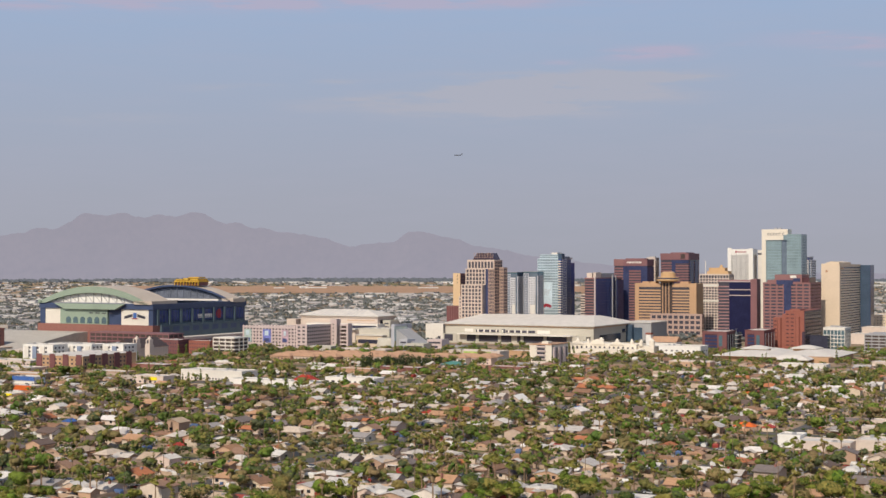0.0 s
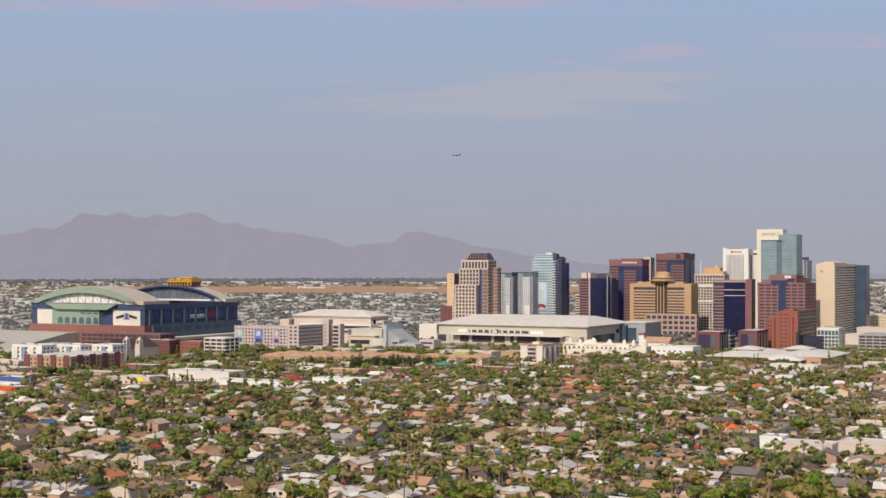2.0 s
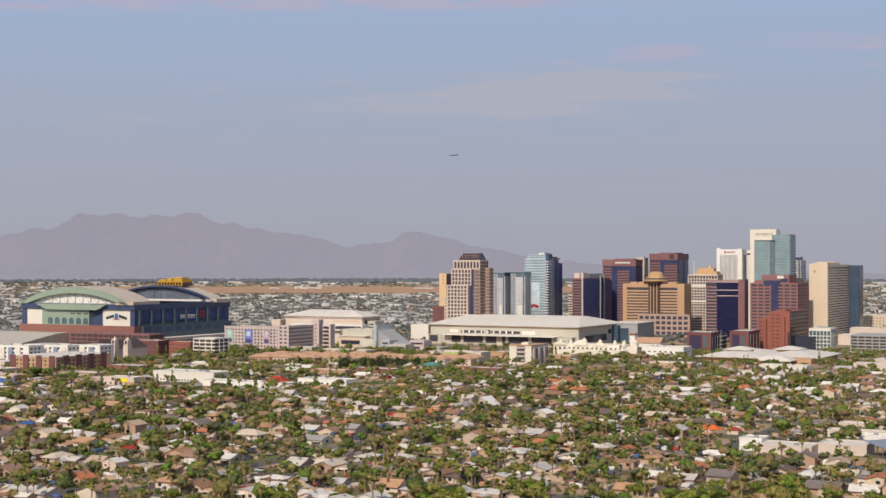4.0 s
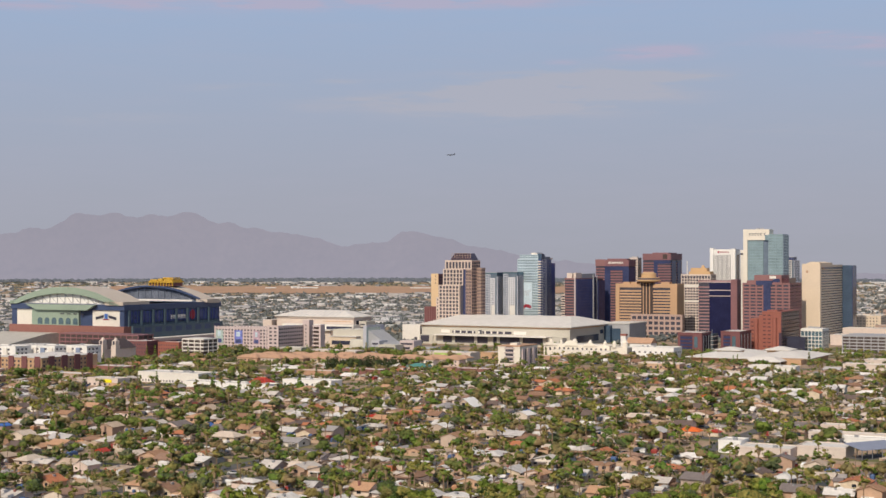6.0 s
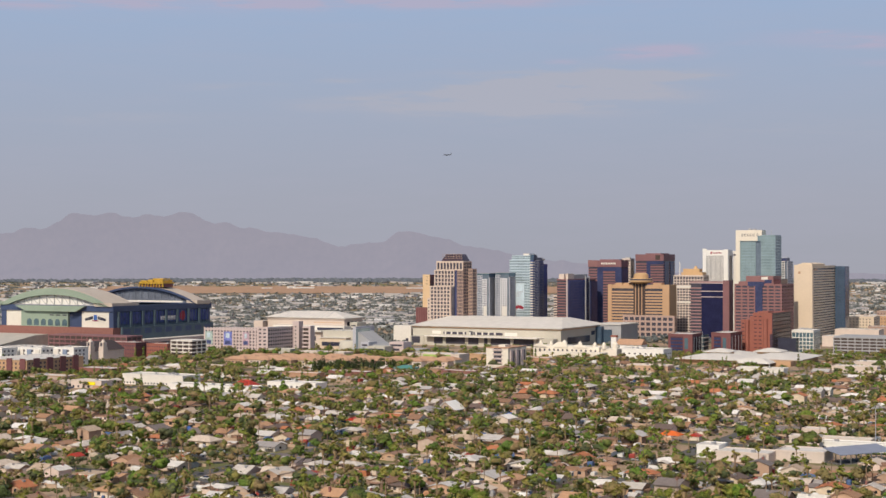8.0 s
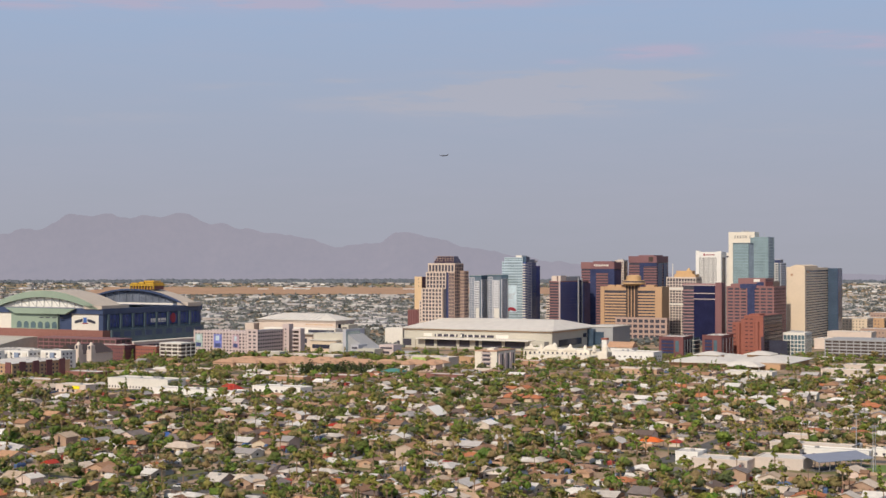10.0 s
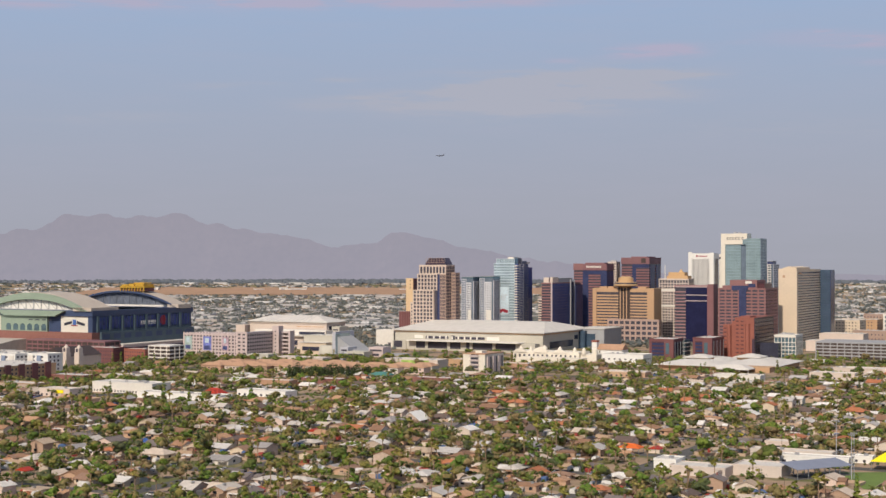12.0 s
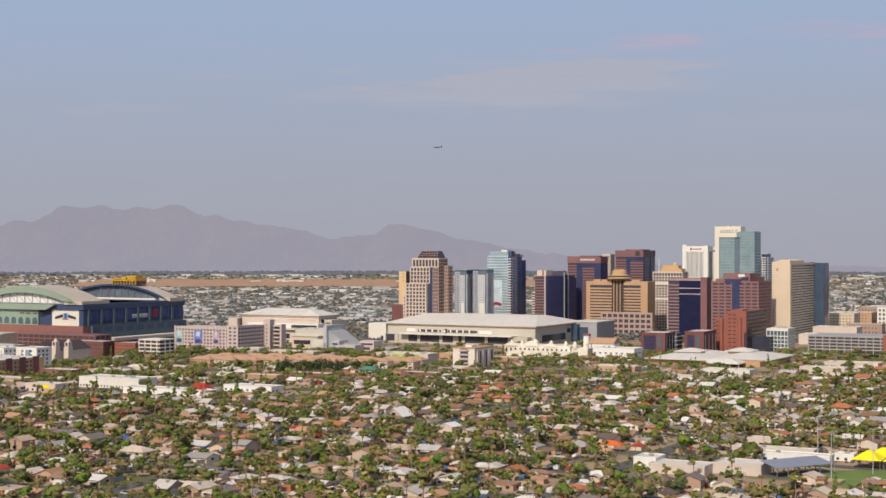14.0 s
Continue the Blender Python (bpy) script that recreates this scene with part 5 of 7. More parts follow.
for k in range(4):
    boxed("red_bay", t, M["maroon"], 0, 0.9, 8 + 16 * k, 15 + 16 * k, 0, 16.8)
lowrise("apartment_block", "long cream low block with flat roof", -372, 1330, 60, 20, 8, M["cream"], 2)
# church with twin towers
t = thing("church", "pale stone church with twin bell towers", "church", -312, 1490, None, R)
boxed("nave", t, M["cream"], -36, -4, 8, 60, 0, 12)
bm = bmesh.new()
slab(bm, [(-37, 12), (-3, 12), (-20, 21)], 7, 61)
part("nave_roof", bm, M["dark_bronze"], t)
for x0 in (-4.5, 12):
    boxed("bell_tower", t, M["cream"], x0 + 1.5, x0 + 7.5, 1, 7.5, 0, 17)
    boxed("belfry", t, M["cream"], x0 + 2, x0 + 7, 1.6, 7, 17, 22)
    boxed("belfry_opening", t, M["window"], x0 + 3.4, x0 + 5.6, 1.2, 1.6, 18, 21.4)
    bm = bmesh.new()
    tube(bm, (x0 + 4.5, 4.3, 22), (x0 + 4.5, 4.3, 25), 2.5, 0.5, 8)
    part("cupola", bm, M["cream"], t)
# brick and dark blocks before the ballpark
for x, y, w, d, h, m, lab in ((-285, 1590, 44, 20, 17, "maroon", "maroon block with long windows"),
                              (-250, 1584, 28, 14, 16, "copper", "small red brick office block"), (-120, 1590, 30, 16, 10, "hall_wall", "low grey block with window rows"),
                              (-395, 1640, 60, 24, 10, "grey", "long grey shed beside the ballpark"), (-520, 1650, 60, 40, 26, "brick", "brick block beside the ballpark")):
    lowrise("office_block", lab, x, y, w, d, h, M[m], max(2, int(h / 4.0)), 3.2)
# white apartment block and the white mission-style church
t = lowrise("apartment_block", "cream apartment block with a terracotta roof edge", 105, 1405, 23, 40, 19, M["ivory"], 0, 9)
for k in range(5):
    boxed("front_balcony", t, M["lilac"], -16, -6, -1.0, -0.2, 1.2 + 4 * k, 2.6 + 4 * k)
    boxed("balcony_glazing", t, M["window"], -15, -7, -0.25, 0.05, 2.7 + 4 * k, 4.4 + 4 * k)
boxed("roof_edge", t, M["terracotta"], -23.4, 0.4, -0.4, 40.4, 19.5, 20.4)
boxed("stair_head", t, M["ivory"], -14, -7, 8, 18, 20.4, 22.4)
for k in range(3):
    boxed("balcony_bay", t, M["lilac"], 0, 1.2, 4 + 12 * k, 9 + 12 * k, 0, 17.5)
    boxed("bay_glazing", t, M["window"], 0, 0.6, 9.5 + 12 * k, 13 + 12 * k, 1.5, 17)
t = thing("mission_church", "white mission-style church with curved parapets", "church", 208, 1570, None, R)
boxed("nave", t, M["ivory"], -76, 0, 0, 30, 0, 13)
for k, (x0, x1, h) in enumerate(((-76, -60, 16), (-52, -36, 18), (-30, -14, 16))):
    bm = bmesh.new()
    slab(bm, [(x0, 12), (x1, 12), (x1, h - 4), (x1 - 3, h - 1.5), ((x0 + x1) / 2, h), (x0 + 3, h - 1.5), (x0, h - 4)], -1.2, -0.2)
    part("curved_parapet", bm, M["ivory"], t)
for k in range(14):
    boxed("window", t, M["window"], -74 + 5.3 * k, -72.2 + 5.3 * k, -0.25 if k not in (0, 1, 2, 5, 6, 7, 9, 10, 11) else -1.45, -0.2 if k not in (0, 1, 2, 5, 6, 7, 9, 10, 11) else -1.2, 6, 10)
boxed("front_wing", t, M["ivory"], -60, 10, -22, -1.5, 0, 8)
boxed("side_wing", t, M["ivory"], 0.2, 18, 4, 30, 0, 11)
for x0, y0, r in ((-44, 10, 3.2), (14, 10, 3.2), (-70, 6, 2.2), (-57, 4, 1.8), (-24, 6, 2.4), (-8, 8, 2.0), (4, 4, 2.2)):
    bm = bmesh.new()
    tube(bm, (x0, y0, 11), (x0, y0, 13 + r), r, r, 10)
    tube(bm, (x0, y0, 13 + r), (x0, y0, 16 + r), r * 1.06, 0.6, 10)
    part("turret", bm, M["ivory"], t)
lowrise("hall", "white parish hall with flat roof", 272, 1545, 46, 26, 12, M["white"], 2, 6)
t = thing("church", "white church with terracotta roof and bell tower", "church", 262, 1640, None, R)
boxed("nave", t, M["white"], -30, 0, 0, 18, 0, 12)
bm = bmesh.new()
slab(bm, [(-1, 12), (19, 12), (9, 18)], 0, 30)
ob = part("nave_roof", bm, M["terracotta"], t)
ob.rotation_euler = (0, 0, radians(90))
boxed("bell_tower", t, M["white"], -36, -30.1, 0, 6, 0, 20)
boxed("tower_cap", t, M["copper"], -36.4, -29.8, -0.4, 6.4, 20, 22)
# maroon halls with a glazed link
for x, y, w, d, h in ((318, 1640, 28, 34, 24), (362, 1650, 22, 44, 25)):
    t = lowrise("campus_hall", "maroon brick hall with a white roof and narrow windows", x, y, w, d, h, M["maroon"], 0)
    boxed("tall_window", t, M["glass_teal"], -9, -5, -0.3, 0.1, 8, 20)
    boxed("front_glazing", t, M["glass_navy"], -w + 3, -11, -0.25, 0.1, 3, h - 4)
    for k in range(5):
        boxed("front_band", t, M["dark_maroon"], -w + 2.8, -10.8, -0.4, -0.27, 4 + 4 * k, 5.4 + 4 * k)
    for k in range(4):
        boxed("side_mullion", t, M["metal"], 0.5, 0.8, 4 + k * (d - 8) / 3, 4.5 + k * (d - 8) / 3, 2, h - 3)
    boxed("side_glazing", t, M["glass_dark"], 0, 0.5, 3, d - 3, 2, h - 3)
t = thing("campus_link", "open steel and glass link between two halls", "building", 334, 1665, None, R)
boxed("glazing", t, M["glass_teal"], -12, 0, 2, 20, 0, 22)
for k in range(5):
    boxed("floor_slab", t, M["pale"], -13, 1, 0, 21, 4.6 * k, 4.6 * k + 0.6)
for k in range(4):
    boxed("column", t, M["metal"], -12.4 + 4 * k, -12 + 4 * k, -0.6, -0.2, 0, 26)
# school under broad white tented roofs
t = thing("tented_school", "low tan school under broad white tent-like roofs", "school", 379, 1440, gz(379, 1440) - 0.4, R)
b = gz(379, 1440) - 0.4
boxed("wall", t, M["tan"], -112, 0, 0, 110, 0, 5.5)
for x0, x1, y0, y1, z0, z1, ix, iy in ((-116, -44, -4, 60, 5.4, 9.4, 26, 24), (-60, 4, 20, 114, 5.4, 9.8, 24, 30), (-116, -56, 56, 116, 5.4, 9.0, 22, 22)):
    bm = bmesh.new()
    hip(bm, x0, x1, y0, y1, z0, z1, ix, iy)
    part("roof", bm, M["white_roof"], t, "broad white low roof")
for x0, y0 in ((-84, 46), (-40, 74)):
    bm = bmesh.new()
    hip(bm, x0 - 14, x0 + 14, y0 - 14, y0 + 14, 10.8, 13.6, 11, 11)
    part("roof_lantern", bm, M["white_roof"], t)
    boxed("lantern_wall", t, M["tan"], x0 - 11, x0 + 11, y0 - 11, y0 + 11, 8, 10.4)
bm = bmesh.new()
hip(bm, -52, -14, -22, 4, 4.4, 8.4, 10, 9)
part("porch_roof", bm, M["white_roof"], t)
for k in range(5):
    boxed("porch_post", t, M["pale"], -50 + 8.6 * k, -49.2 + 8.6 * k, -20, -19.2, 0, 3.9)
# mural hall, and terracotta apartments behind a line of dark trees
t = lowrise("market_hall", "cream hall with a lime green painted mural", 60, 1520, 62, 22, 8, M["cream"], 0)
boxed("mural", t, M["lime"], -42, -10, -0.4, 0, 2.5, 7.5)
lowrise("market_hall", "tan flat-roofed hall with white roof", 112, 1535, 46, 20, 7, M["tan"], 1, 6)


def tile_house(x, y, w, d, h, label, rz=R):
    t = thing("apartment_house", label, "apartment house", x, y, gz(x, y) - 0.3, rz)
    boxed("wall", t, M["stucco"], -w, 0, 0, d, 0, h)
    bm = bmesh.new()
    hip(bm, -w - 0.8, 0.8, -0.8, d + 0.8, h + 0.3, h + 3.0, min(w, d) * 0.45, min(w, d) * 0.45, 0.3)
    part("tile_roof", bm, M["terracotta"], t, "terracotta tile roof")
    bm = bmesh.new()
    for k in range(int(w / 4)):
        box(bm, -w + 1.2 + 4 * k, -w + 2.8 + 4 * k, -0.12, 0.1, 0, 1.3)
    me = mesh_of("window_row", bm, M["window"])
    for k in range(int(h / 3)):
        tagged(piece("window_row", me, t, 0, 0, 1 + 3 * k), kind="stuff")
    return t


for k in range(27):
    a, c = k % 9, k // 9
    if c == 2 and a > 4:
        continue
    tile_house(-150 + 25 * a + 8 * c + random.uniform(-3, 3), 1448 - 5 * a + 30 * c + random.uniform(-4, 4), random.uniform(21, 26), 14, 6.6, "two-storey apartment house with a terracotta tile roof")
# long white store, red-roofed restaurant and their neighbours
t = lowrise("store", "long white flat-roofed store with arched windows", -158, 1162, 60, 22, 8.0, M["pale"], 1, 3.0, M["white_roof"])
lowrise("store", "low white store with canopy", -96, 1094, 76, 16, 4.2, M["white"], 0, 5, M["white_roof"])
lowrise("store", "low white flat-roofed shop building", -52, 1128, 44, 16, 4.6, M["white"], 1, 5, M["white_roof"])
t = thing("restaurant", "restaurant with a bright red gabled metal roof", "restaurant", -100, 1112, gz(-100, 1112) - 0.3, R)
boxed("wall", t, M["brick"], -13, 0, 0, 10, 0, 4.4)
bm = bmesh.new()
hip(bm, -14.5, 1.5, -1.5, 11.5, 4.6, 8.4, 4.5, 6.2)
part("roof", bm, M["red"], t, "bright red metal roof")
bm = bmesh.new()
slab(bm, [(-6, 4.9), (0, 4.9), (-3, 7.6)], -1.9, 4)
part("dormer", bm, M["red"], t)
for x, y, w, d, h, m, lab in ((-215, 1135, 30, 14, 6, "cream", "cream shop with yellow sign"), (-262, 1210, 40, 16, 5, "stucco", "low stucco shop block"), (-320, 1180, 44, 16, 5, "stucco", "low stucco shop with wide front"),
                              (-20, 1250, 40, 16, 6, "brick", "red brick low block with parapet"), (70, 1262, 34, 14, 6, "brick", "low brick and stucco block"), (-60, 1232, 34, 12, 6, "terracotta", "terracotta-coloured low block with flat roof"),
                              (250, 1370, 40, 16, 5, "stucco", "low stucco block with flat roof"), (480, 1400, 50, 20, 6, "cream", "cream low block with flat roof"),
                              (-190, 1290, 50, 18, 6, "stucco", "low stucco block with flat roof"), (-245, 1300, 40, 18, 6, "brick", "brick low block with flat roof"), (340, 1300, 42, 16, 6, "pale", "white low block with flat roof"),
                              (430, 1330, 40, 16, 6, "cream", "cream low block with flat roof"), (150, 1490, 40, 16, 6, "terracotta", "terracotta low block with flat roof"),
                              (-60, 1560, 60, 18, 8, "cream", "cream block with flat roof")):
    t = lowrise("shop_block", lab, x, y, w, d, h, M[m], 1, 5)
    if "yellow" in lab:
        boxed("sign", t, M["yellow"], -14, -6, -0.4, 0, 3, 5.4)
t = lowrise("pool_hall", "low hall with a green metal roof", 16, 1318, 17, 12, 5, M["stucco"], 1, 5)
bm = bmesh.new()
hip(bm, -18, 1, -1, 13, 5.7, 8, 6, 5.5)
part("green_roof", bm, M["teal_roof"], t)
# beige blocks past the tan hotel
for x, y, w, d, h, m, rows in ((655, 2110, 44, 40, 26, "tan_pale", 6), (600, 1900, 56, 30, 17, "cream", 0), (568, 1800, 66, 30, 13, "cream", 0), (700, 2180, 60, 40, 24, "tan", 5), (735, 2230, 40, 30, 30, "brown_beige", 6), (800, 2050, 60, 40, 22, "cream", 4),
                              (650, 1960, 46, 24, 18, "brown_beige", 3), (720, 1985, 40, 30, 20, "terracotta", 4), (770, 2140, 70, 40, 16, "hall_wall", 0)):
    lowrise("office_block", "beige mid-rise block with a flat roof" if rows else "low cream block with a blank parapet", x, y, w, d, h, M[m], rows, 4.5)
t = thing("office_block", "white grid office block with blue glass", "building", 703, 2030, BASE, R)
block(t, "glazing", M["glass_mid"], -38, 0, 0, 30, -10, 26)
lattice(t, M["pale"], -38, 0, -10, 27, 7, 6, 2.2, 2.4, 0, proud=0.6)
lattice(t, M["pale"], 0, 30, -10, 27, 6, 6, 2.0, 2.4, 0, side=True, proud=0.6)
block(t, "penthouse", M["pale"], -24, -10, 6, 20, 26, 31)
lowrise("office_block", "tall tan block beyond the ballpark", -640, 1980, 22, 20, 58, M["tan"], 12, 4)
for x, y, w, h, m in ((-560, 1640, 40, 12, "brick"), (-470, 1560, 50, 10, "stucco"), (-420, 1520, 40, 9, "cream"), (-400, 1240, 40, 6, "stucco"), (-350, 1250, 40, 6, "cream")):
    lowrise("shop_block", "low block with flat roof and window rows", x, y, w, 20, h, M[m], max(1, int(h / 4)), 5)


# ---------------------------------------------------------------- houses
def house_template(kind):
    """One single-storey house about its own centre, street side towards -y."""
    rnd = random.Random(40 + kind)
    w, d, h = rnd.uniform(9.5, 15), rnd.uniform(7.5, 11), rnd.uniform(2.5, 2.9)
    if kind == 3:
        h += 2.4
    t = thing("house", HOUSE_LABELS[kind % len(HOUSE_LABELS)], "house", 0, 0, 0, 0, "houses of the neighbourhood")
    style = ("gable_x", "gable_y", "hip", "gable_x", "gable_y", "flat", "hip", "gable_x", "gable_cross", "gable_y")[kind % 10]
    rise = rnd.uniform(1.2, 2.4)
    ov = 0.8
    bm = bmesh.new()
    if style in ("gable_x", "gable_cross"):
        prof = [(-d / 2, 0), (d / 2, 0), (d / 2, h), (0, h + rise), (-d / 2, h)]
        slab(bm, prof, -w / 2, w / 2)
        bmesh.ops.transform(bm, matrix=Matrix.Rotation(radians(90), 4, "Z"), verts=bm.verts)
    elif style == "gable_y":
        slab(bm, [(-w / 2, 0), (w / 2, 0), (w / 2, h), (0, h + rise), (-w / 2, h)], -d / 2, d / 2)
    else:
        box(bm, -w / 2, w / 2, -d / 2, d / 2, 0, h)
    part("wall", bm, M["stucco"], t)
    bm = bmesh.new()
    if style in ("gable_x", "gable_y", "gable_cross"):
        half, run = (d / 2, w / 2) if style != "gable_y" else (w / 2, d / 2)
        s = rise / half
        top = 0.22
        prof = [(-half - ov, h - ov * s + 0.04), (0, h + rise + 0.04), (half + ov, h - ov * s + 0.04), (half + ov, h - ov * s + top), (0, h + rise + top), (-half - ov, h - ov * s + top)]
        slab(bm, prof, -run - 0.5, run + 0.5)
        if style != "gable_y":
            bmesh.ops.transform(bm, matrix=Matrix.Rotation(radians(90), 4, "Z"), verts=bm.verts)
    elif style == "hip":
        k = min(w, d) / 2 + ov - 0.05
        hip(bm, -w / 2 - ov, w / 2 + ov, -d / 2 - ov, d / 2 + ov, h + 0.22, h + rise + 0.2, k, k, 0.2)
    else:
        box(bm, -w / 2 - 0.15, w / 2 + 0.15, -d / 2 - 0.15, d / 2 + 0.15, h - 0.1, h + 0.35)
    bmesh.ops.recalc_face_normals(bm, faces=bm.faces)
    part("roof", bm, M["roof"], t)
    if style == "gable_cross":
        bm = bmesh.new()
        slab(bm, [(-3.2, h - 0.1), (0, h + 1.7), (3.2, h - 0.1), (3.2, h + 0.12), (0, h + 1.95), (-3.2, h + 0.12)], -d / 2 - 2.2, 0)
        bmesh.ops.recalc_face_normals(bm, faces=bm.faces)
        porch = part("porch_gable", bm, M["roof"], t)
        for x in (-2.6, 2.4):
            boxed("porch_post", porch, M["trim"], x, x + 0.2, -d / 2 - 1.9, -d / 2 - 1.7, 0, h)
    else:
        # lean-to porch or carport
        px = rnd.uniform(-w / 4, w / 4)
        bm = bmesh.new()
        box(bm, px - 2.6, px + 2.6, -d / 2 - 2.4, -d / 2 - 0.02, h - 0.75, h - 0.6)
        porch = part("porch_roof", bm, M["roof"], t)
        for x in (px - 2.4, px + 2.2):
            boxed("porch_post", porch, M["trim"], x, x + 0.18, -d / 2 - 2.2, -d / 2 - 2.02, 0, h - 0.75)
    boxed("door", t, M["door"], -0.5, 0.45, -d / 2 - 0.08, -d / 2 + 0.05, 0.1, 2.15)
    for x in (-w * 0.34, w * 0.27):
        boxed("window", t, M["pane"], x - 0.8, x + 0.8, -d / 2 - 0.07, -d / 2 + 0.05, 0.95, 2.25)
    boxed("window", t, M["pane"], w / 2 - 0.05, w / 2 + 0.07, -1.0, 0.8, 0.95, 2.2)
    boxed("window", t, M["pane"], -w / 2 - 0.07, -w / 2 + 0.05, -1.0, 0.8, 0.95, 2.2)
    if kind % 3 == 0:
        boxed("chimney", t, M["brick"], -w * 0.3, -w * 0.3 + 0.8, 0.6, 1.4, h, h + rise + 0.9)
    else:
        z = h + 0.35 if style == "flat" else h + rise * 0.75
        boxed("roof_cooler", t, M["metal"], w * 0.1, w * 0.1 + 1.1, 0.7, 1.8, z - 0.4, z + 0.8)
    if kind % 2 == 0:
        # rear wing under its own lower roof
        wx = rnd.uniform(-w / 4, w / 4)
        boxed("wing", t, M["stucco"], wx - 2.6, wx + 2.6, d / 2 - 0.05, d / 2 + 3.8, 0, h - 0.35)
        bm = bmesh.new()
        slab(bm, [(wx - 3.1, h - 0.4), (wx, h + 0.75), (wx + 3.1, h - 0.4), (wx + 3.1, h - 0.2), (wx, h + 0.95), (wx - 3.1, h - 0.2)], d / 2 + 0.05, d / 2 + 4.3)
        bmesh.ops.recalc_face_normals(bm, faces=bm.faces)
        part("wing_roof", bm, M["roof"], t)
    if kind % 5 == 2:
        s = 1 if kind % 2 else -1
        x0, x1 = sorted((s * w / 2 + s * 0.1, s * (w / 2 + 3.6)))
        boxed("carport_roof", t, M["roof"], x0, x1, -d / 2, d / 2 - 2, 2.25, 2.4)
        for y in (-d / 2 + 0.2, d / 2 - 2.4):
            boxed("carport_post", t, M["trim"], s * (w / 2 + 3.4) - 0.08, s * (w / 2 + 3.4) + 0.08, y, y + 0.16, 0, 2.25)
    if kind % 4 == 1:
        boxed("shed", t, M["roof"], -w * 0.3, -w * 0.3 + 4.2, d / 2 + 1.5, d / 2 + 5, 0, 2.4)
    return t


HOUSE_LABELS = ["stucco bungalow with a shingled gable roof and porch", "front-gabled stucco cottage with a small porch", "low house with a hipped shingle roof", "taller gabled house with a chimney",
                "narrow front-gabled house with porch posts", "flat-roofed stucco house with porch", "hipped ranch house with rooftop cooler", "wide gabled bungalow with porch"]
HOUSES = [house_template(k) for k in range(14)]


# ---------------------------------------------------------------- trees
def blob_leaves(rnd, lumps, count, size):
    """Small bent leaf clumps scattered through several lumps."""
    verts, faces = [], []
    heart = sum((Vector(q[:3]) * q[3] for q in lumps), Vector()) / sum(q[3] for q in lumps)
    total = sum(r ** 2 for *_, r in lumps)
    for cx, cy, cz, r in lumps:
        for _ in range(int(count * r ** 2 / total)):
            while True:
                p = Vector((rnd.uniform(-1, 1), rnd.uniform(-1, 1), rnd.uniform(-1, 1)))
                if 0.25 < p.length < 1:
                    break
            p = p.normalized() * p.length ** 0.22
            r_here = r * (1 + 0.25 * noise.noise(Vector((p.x * 2.3 + cx, p.y * 2.3 + cy, p.z * 2.3 + cz))))
            c = Vector((cx + p.x * r_here, cy + p.y * r_here, cz + p.z * r_here * 0.8))
            nrm = (p * 0.6 + (c - heart).normalized() * 0.6 + Vector((rnd.gauss(0, 0.3), rnd.gauss(0, 0.3), 0.25 + rnd.gauss(0, 0.3)))).normalized()
            u = nrm.orthogonal().normalized()
            w = nrm.cross(u)
            a = rnd.uniform(0, math.tau)
            u, w = u * math.cos(a) + w * math.sin(a), w * math.cos(a) - u * math.sin(a)
            s = size * rnd.uniform(0.6, 1.3)
            k = len(verts)
            verts += [c - u * s, c - w * s * 0.6 - nrm * s * 0.2, c + u * s * 0.9, c + w * s * 0.7 - nrm * s * 0.25]
            faces += [(k, k + 1, k + 2), (k, k + 2, k + 3)]
    return verts, faces


def leaf_mass(rnd, lumps, fine):
    """The dense heart of a crown: lobed, uneven bodies of foliage, one for each lump."""
    verts, faces = [], []
    for cx, cy, cz, r in lumps:
        bm = bmesh.new()
        bmesh.ops.create_icosphere(bm, subdivisions=fine, radius=1.0)
        spin, off = rnd.uniform(0, 6.3), Vector((rnd.uniform(0, 50), rnd.uniform(0, 50), rnd.uniform(0, 50)))
        bmesh.ops.rotate(bm, verts=bm.verts, cent=(0, 0, 0), matrix=Matrix.Rotation(spin, 3, "Z"))
        n = len(verts)
        for q in bm.verts:
            c = q.co
            k = r * (0.80 + 0.60 * noise.noise(c * 1.5 + off) + 0.45 * noise.noise(c * 3.7 + off))
            verts.append(Vector((cx + c.x * k, cy + c.y * k, cz + c.z * k * (0.78 if c.z > 0 else 0.6))))
        bm.verts.index_update()
        faces += [tuple(n + q.index for q in g.verts) for g in bm.faces]
        bm.free()
    return verts, faces


def foliage(name, made, mat, parent, mass=None):
    """A crown from leaf clumps, over its leafy mass where it has one."""
    v, f = made
    body = 0
    if mass:
        mv, mf = mass
        body = len(mf)
        f = mf + [tuple(i + len(mv) for i in q) for q in f]
        v = mv + v
    me = bpy.data.meshes.new(name)
    me.from_pydata(v, [], f)
    me.polygons.foreach_set("use_smooth", [k < body for k in range(len(f))])
    me.materials.append(mat)
    ob = new(name, me)
    ob.parent = parent
    return ob


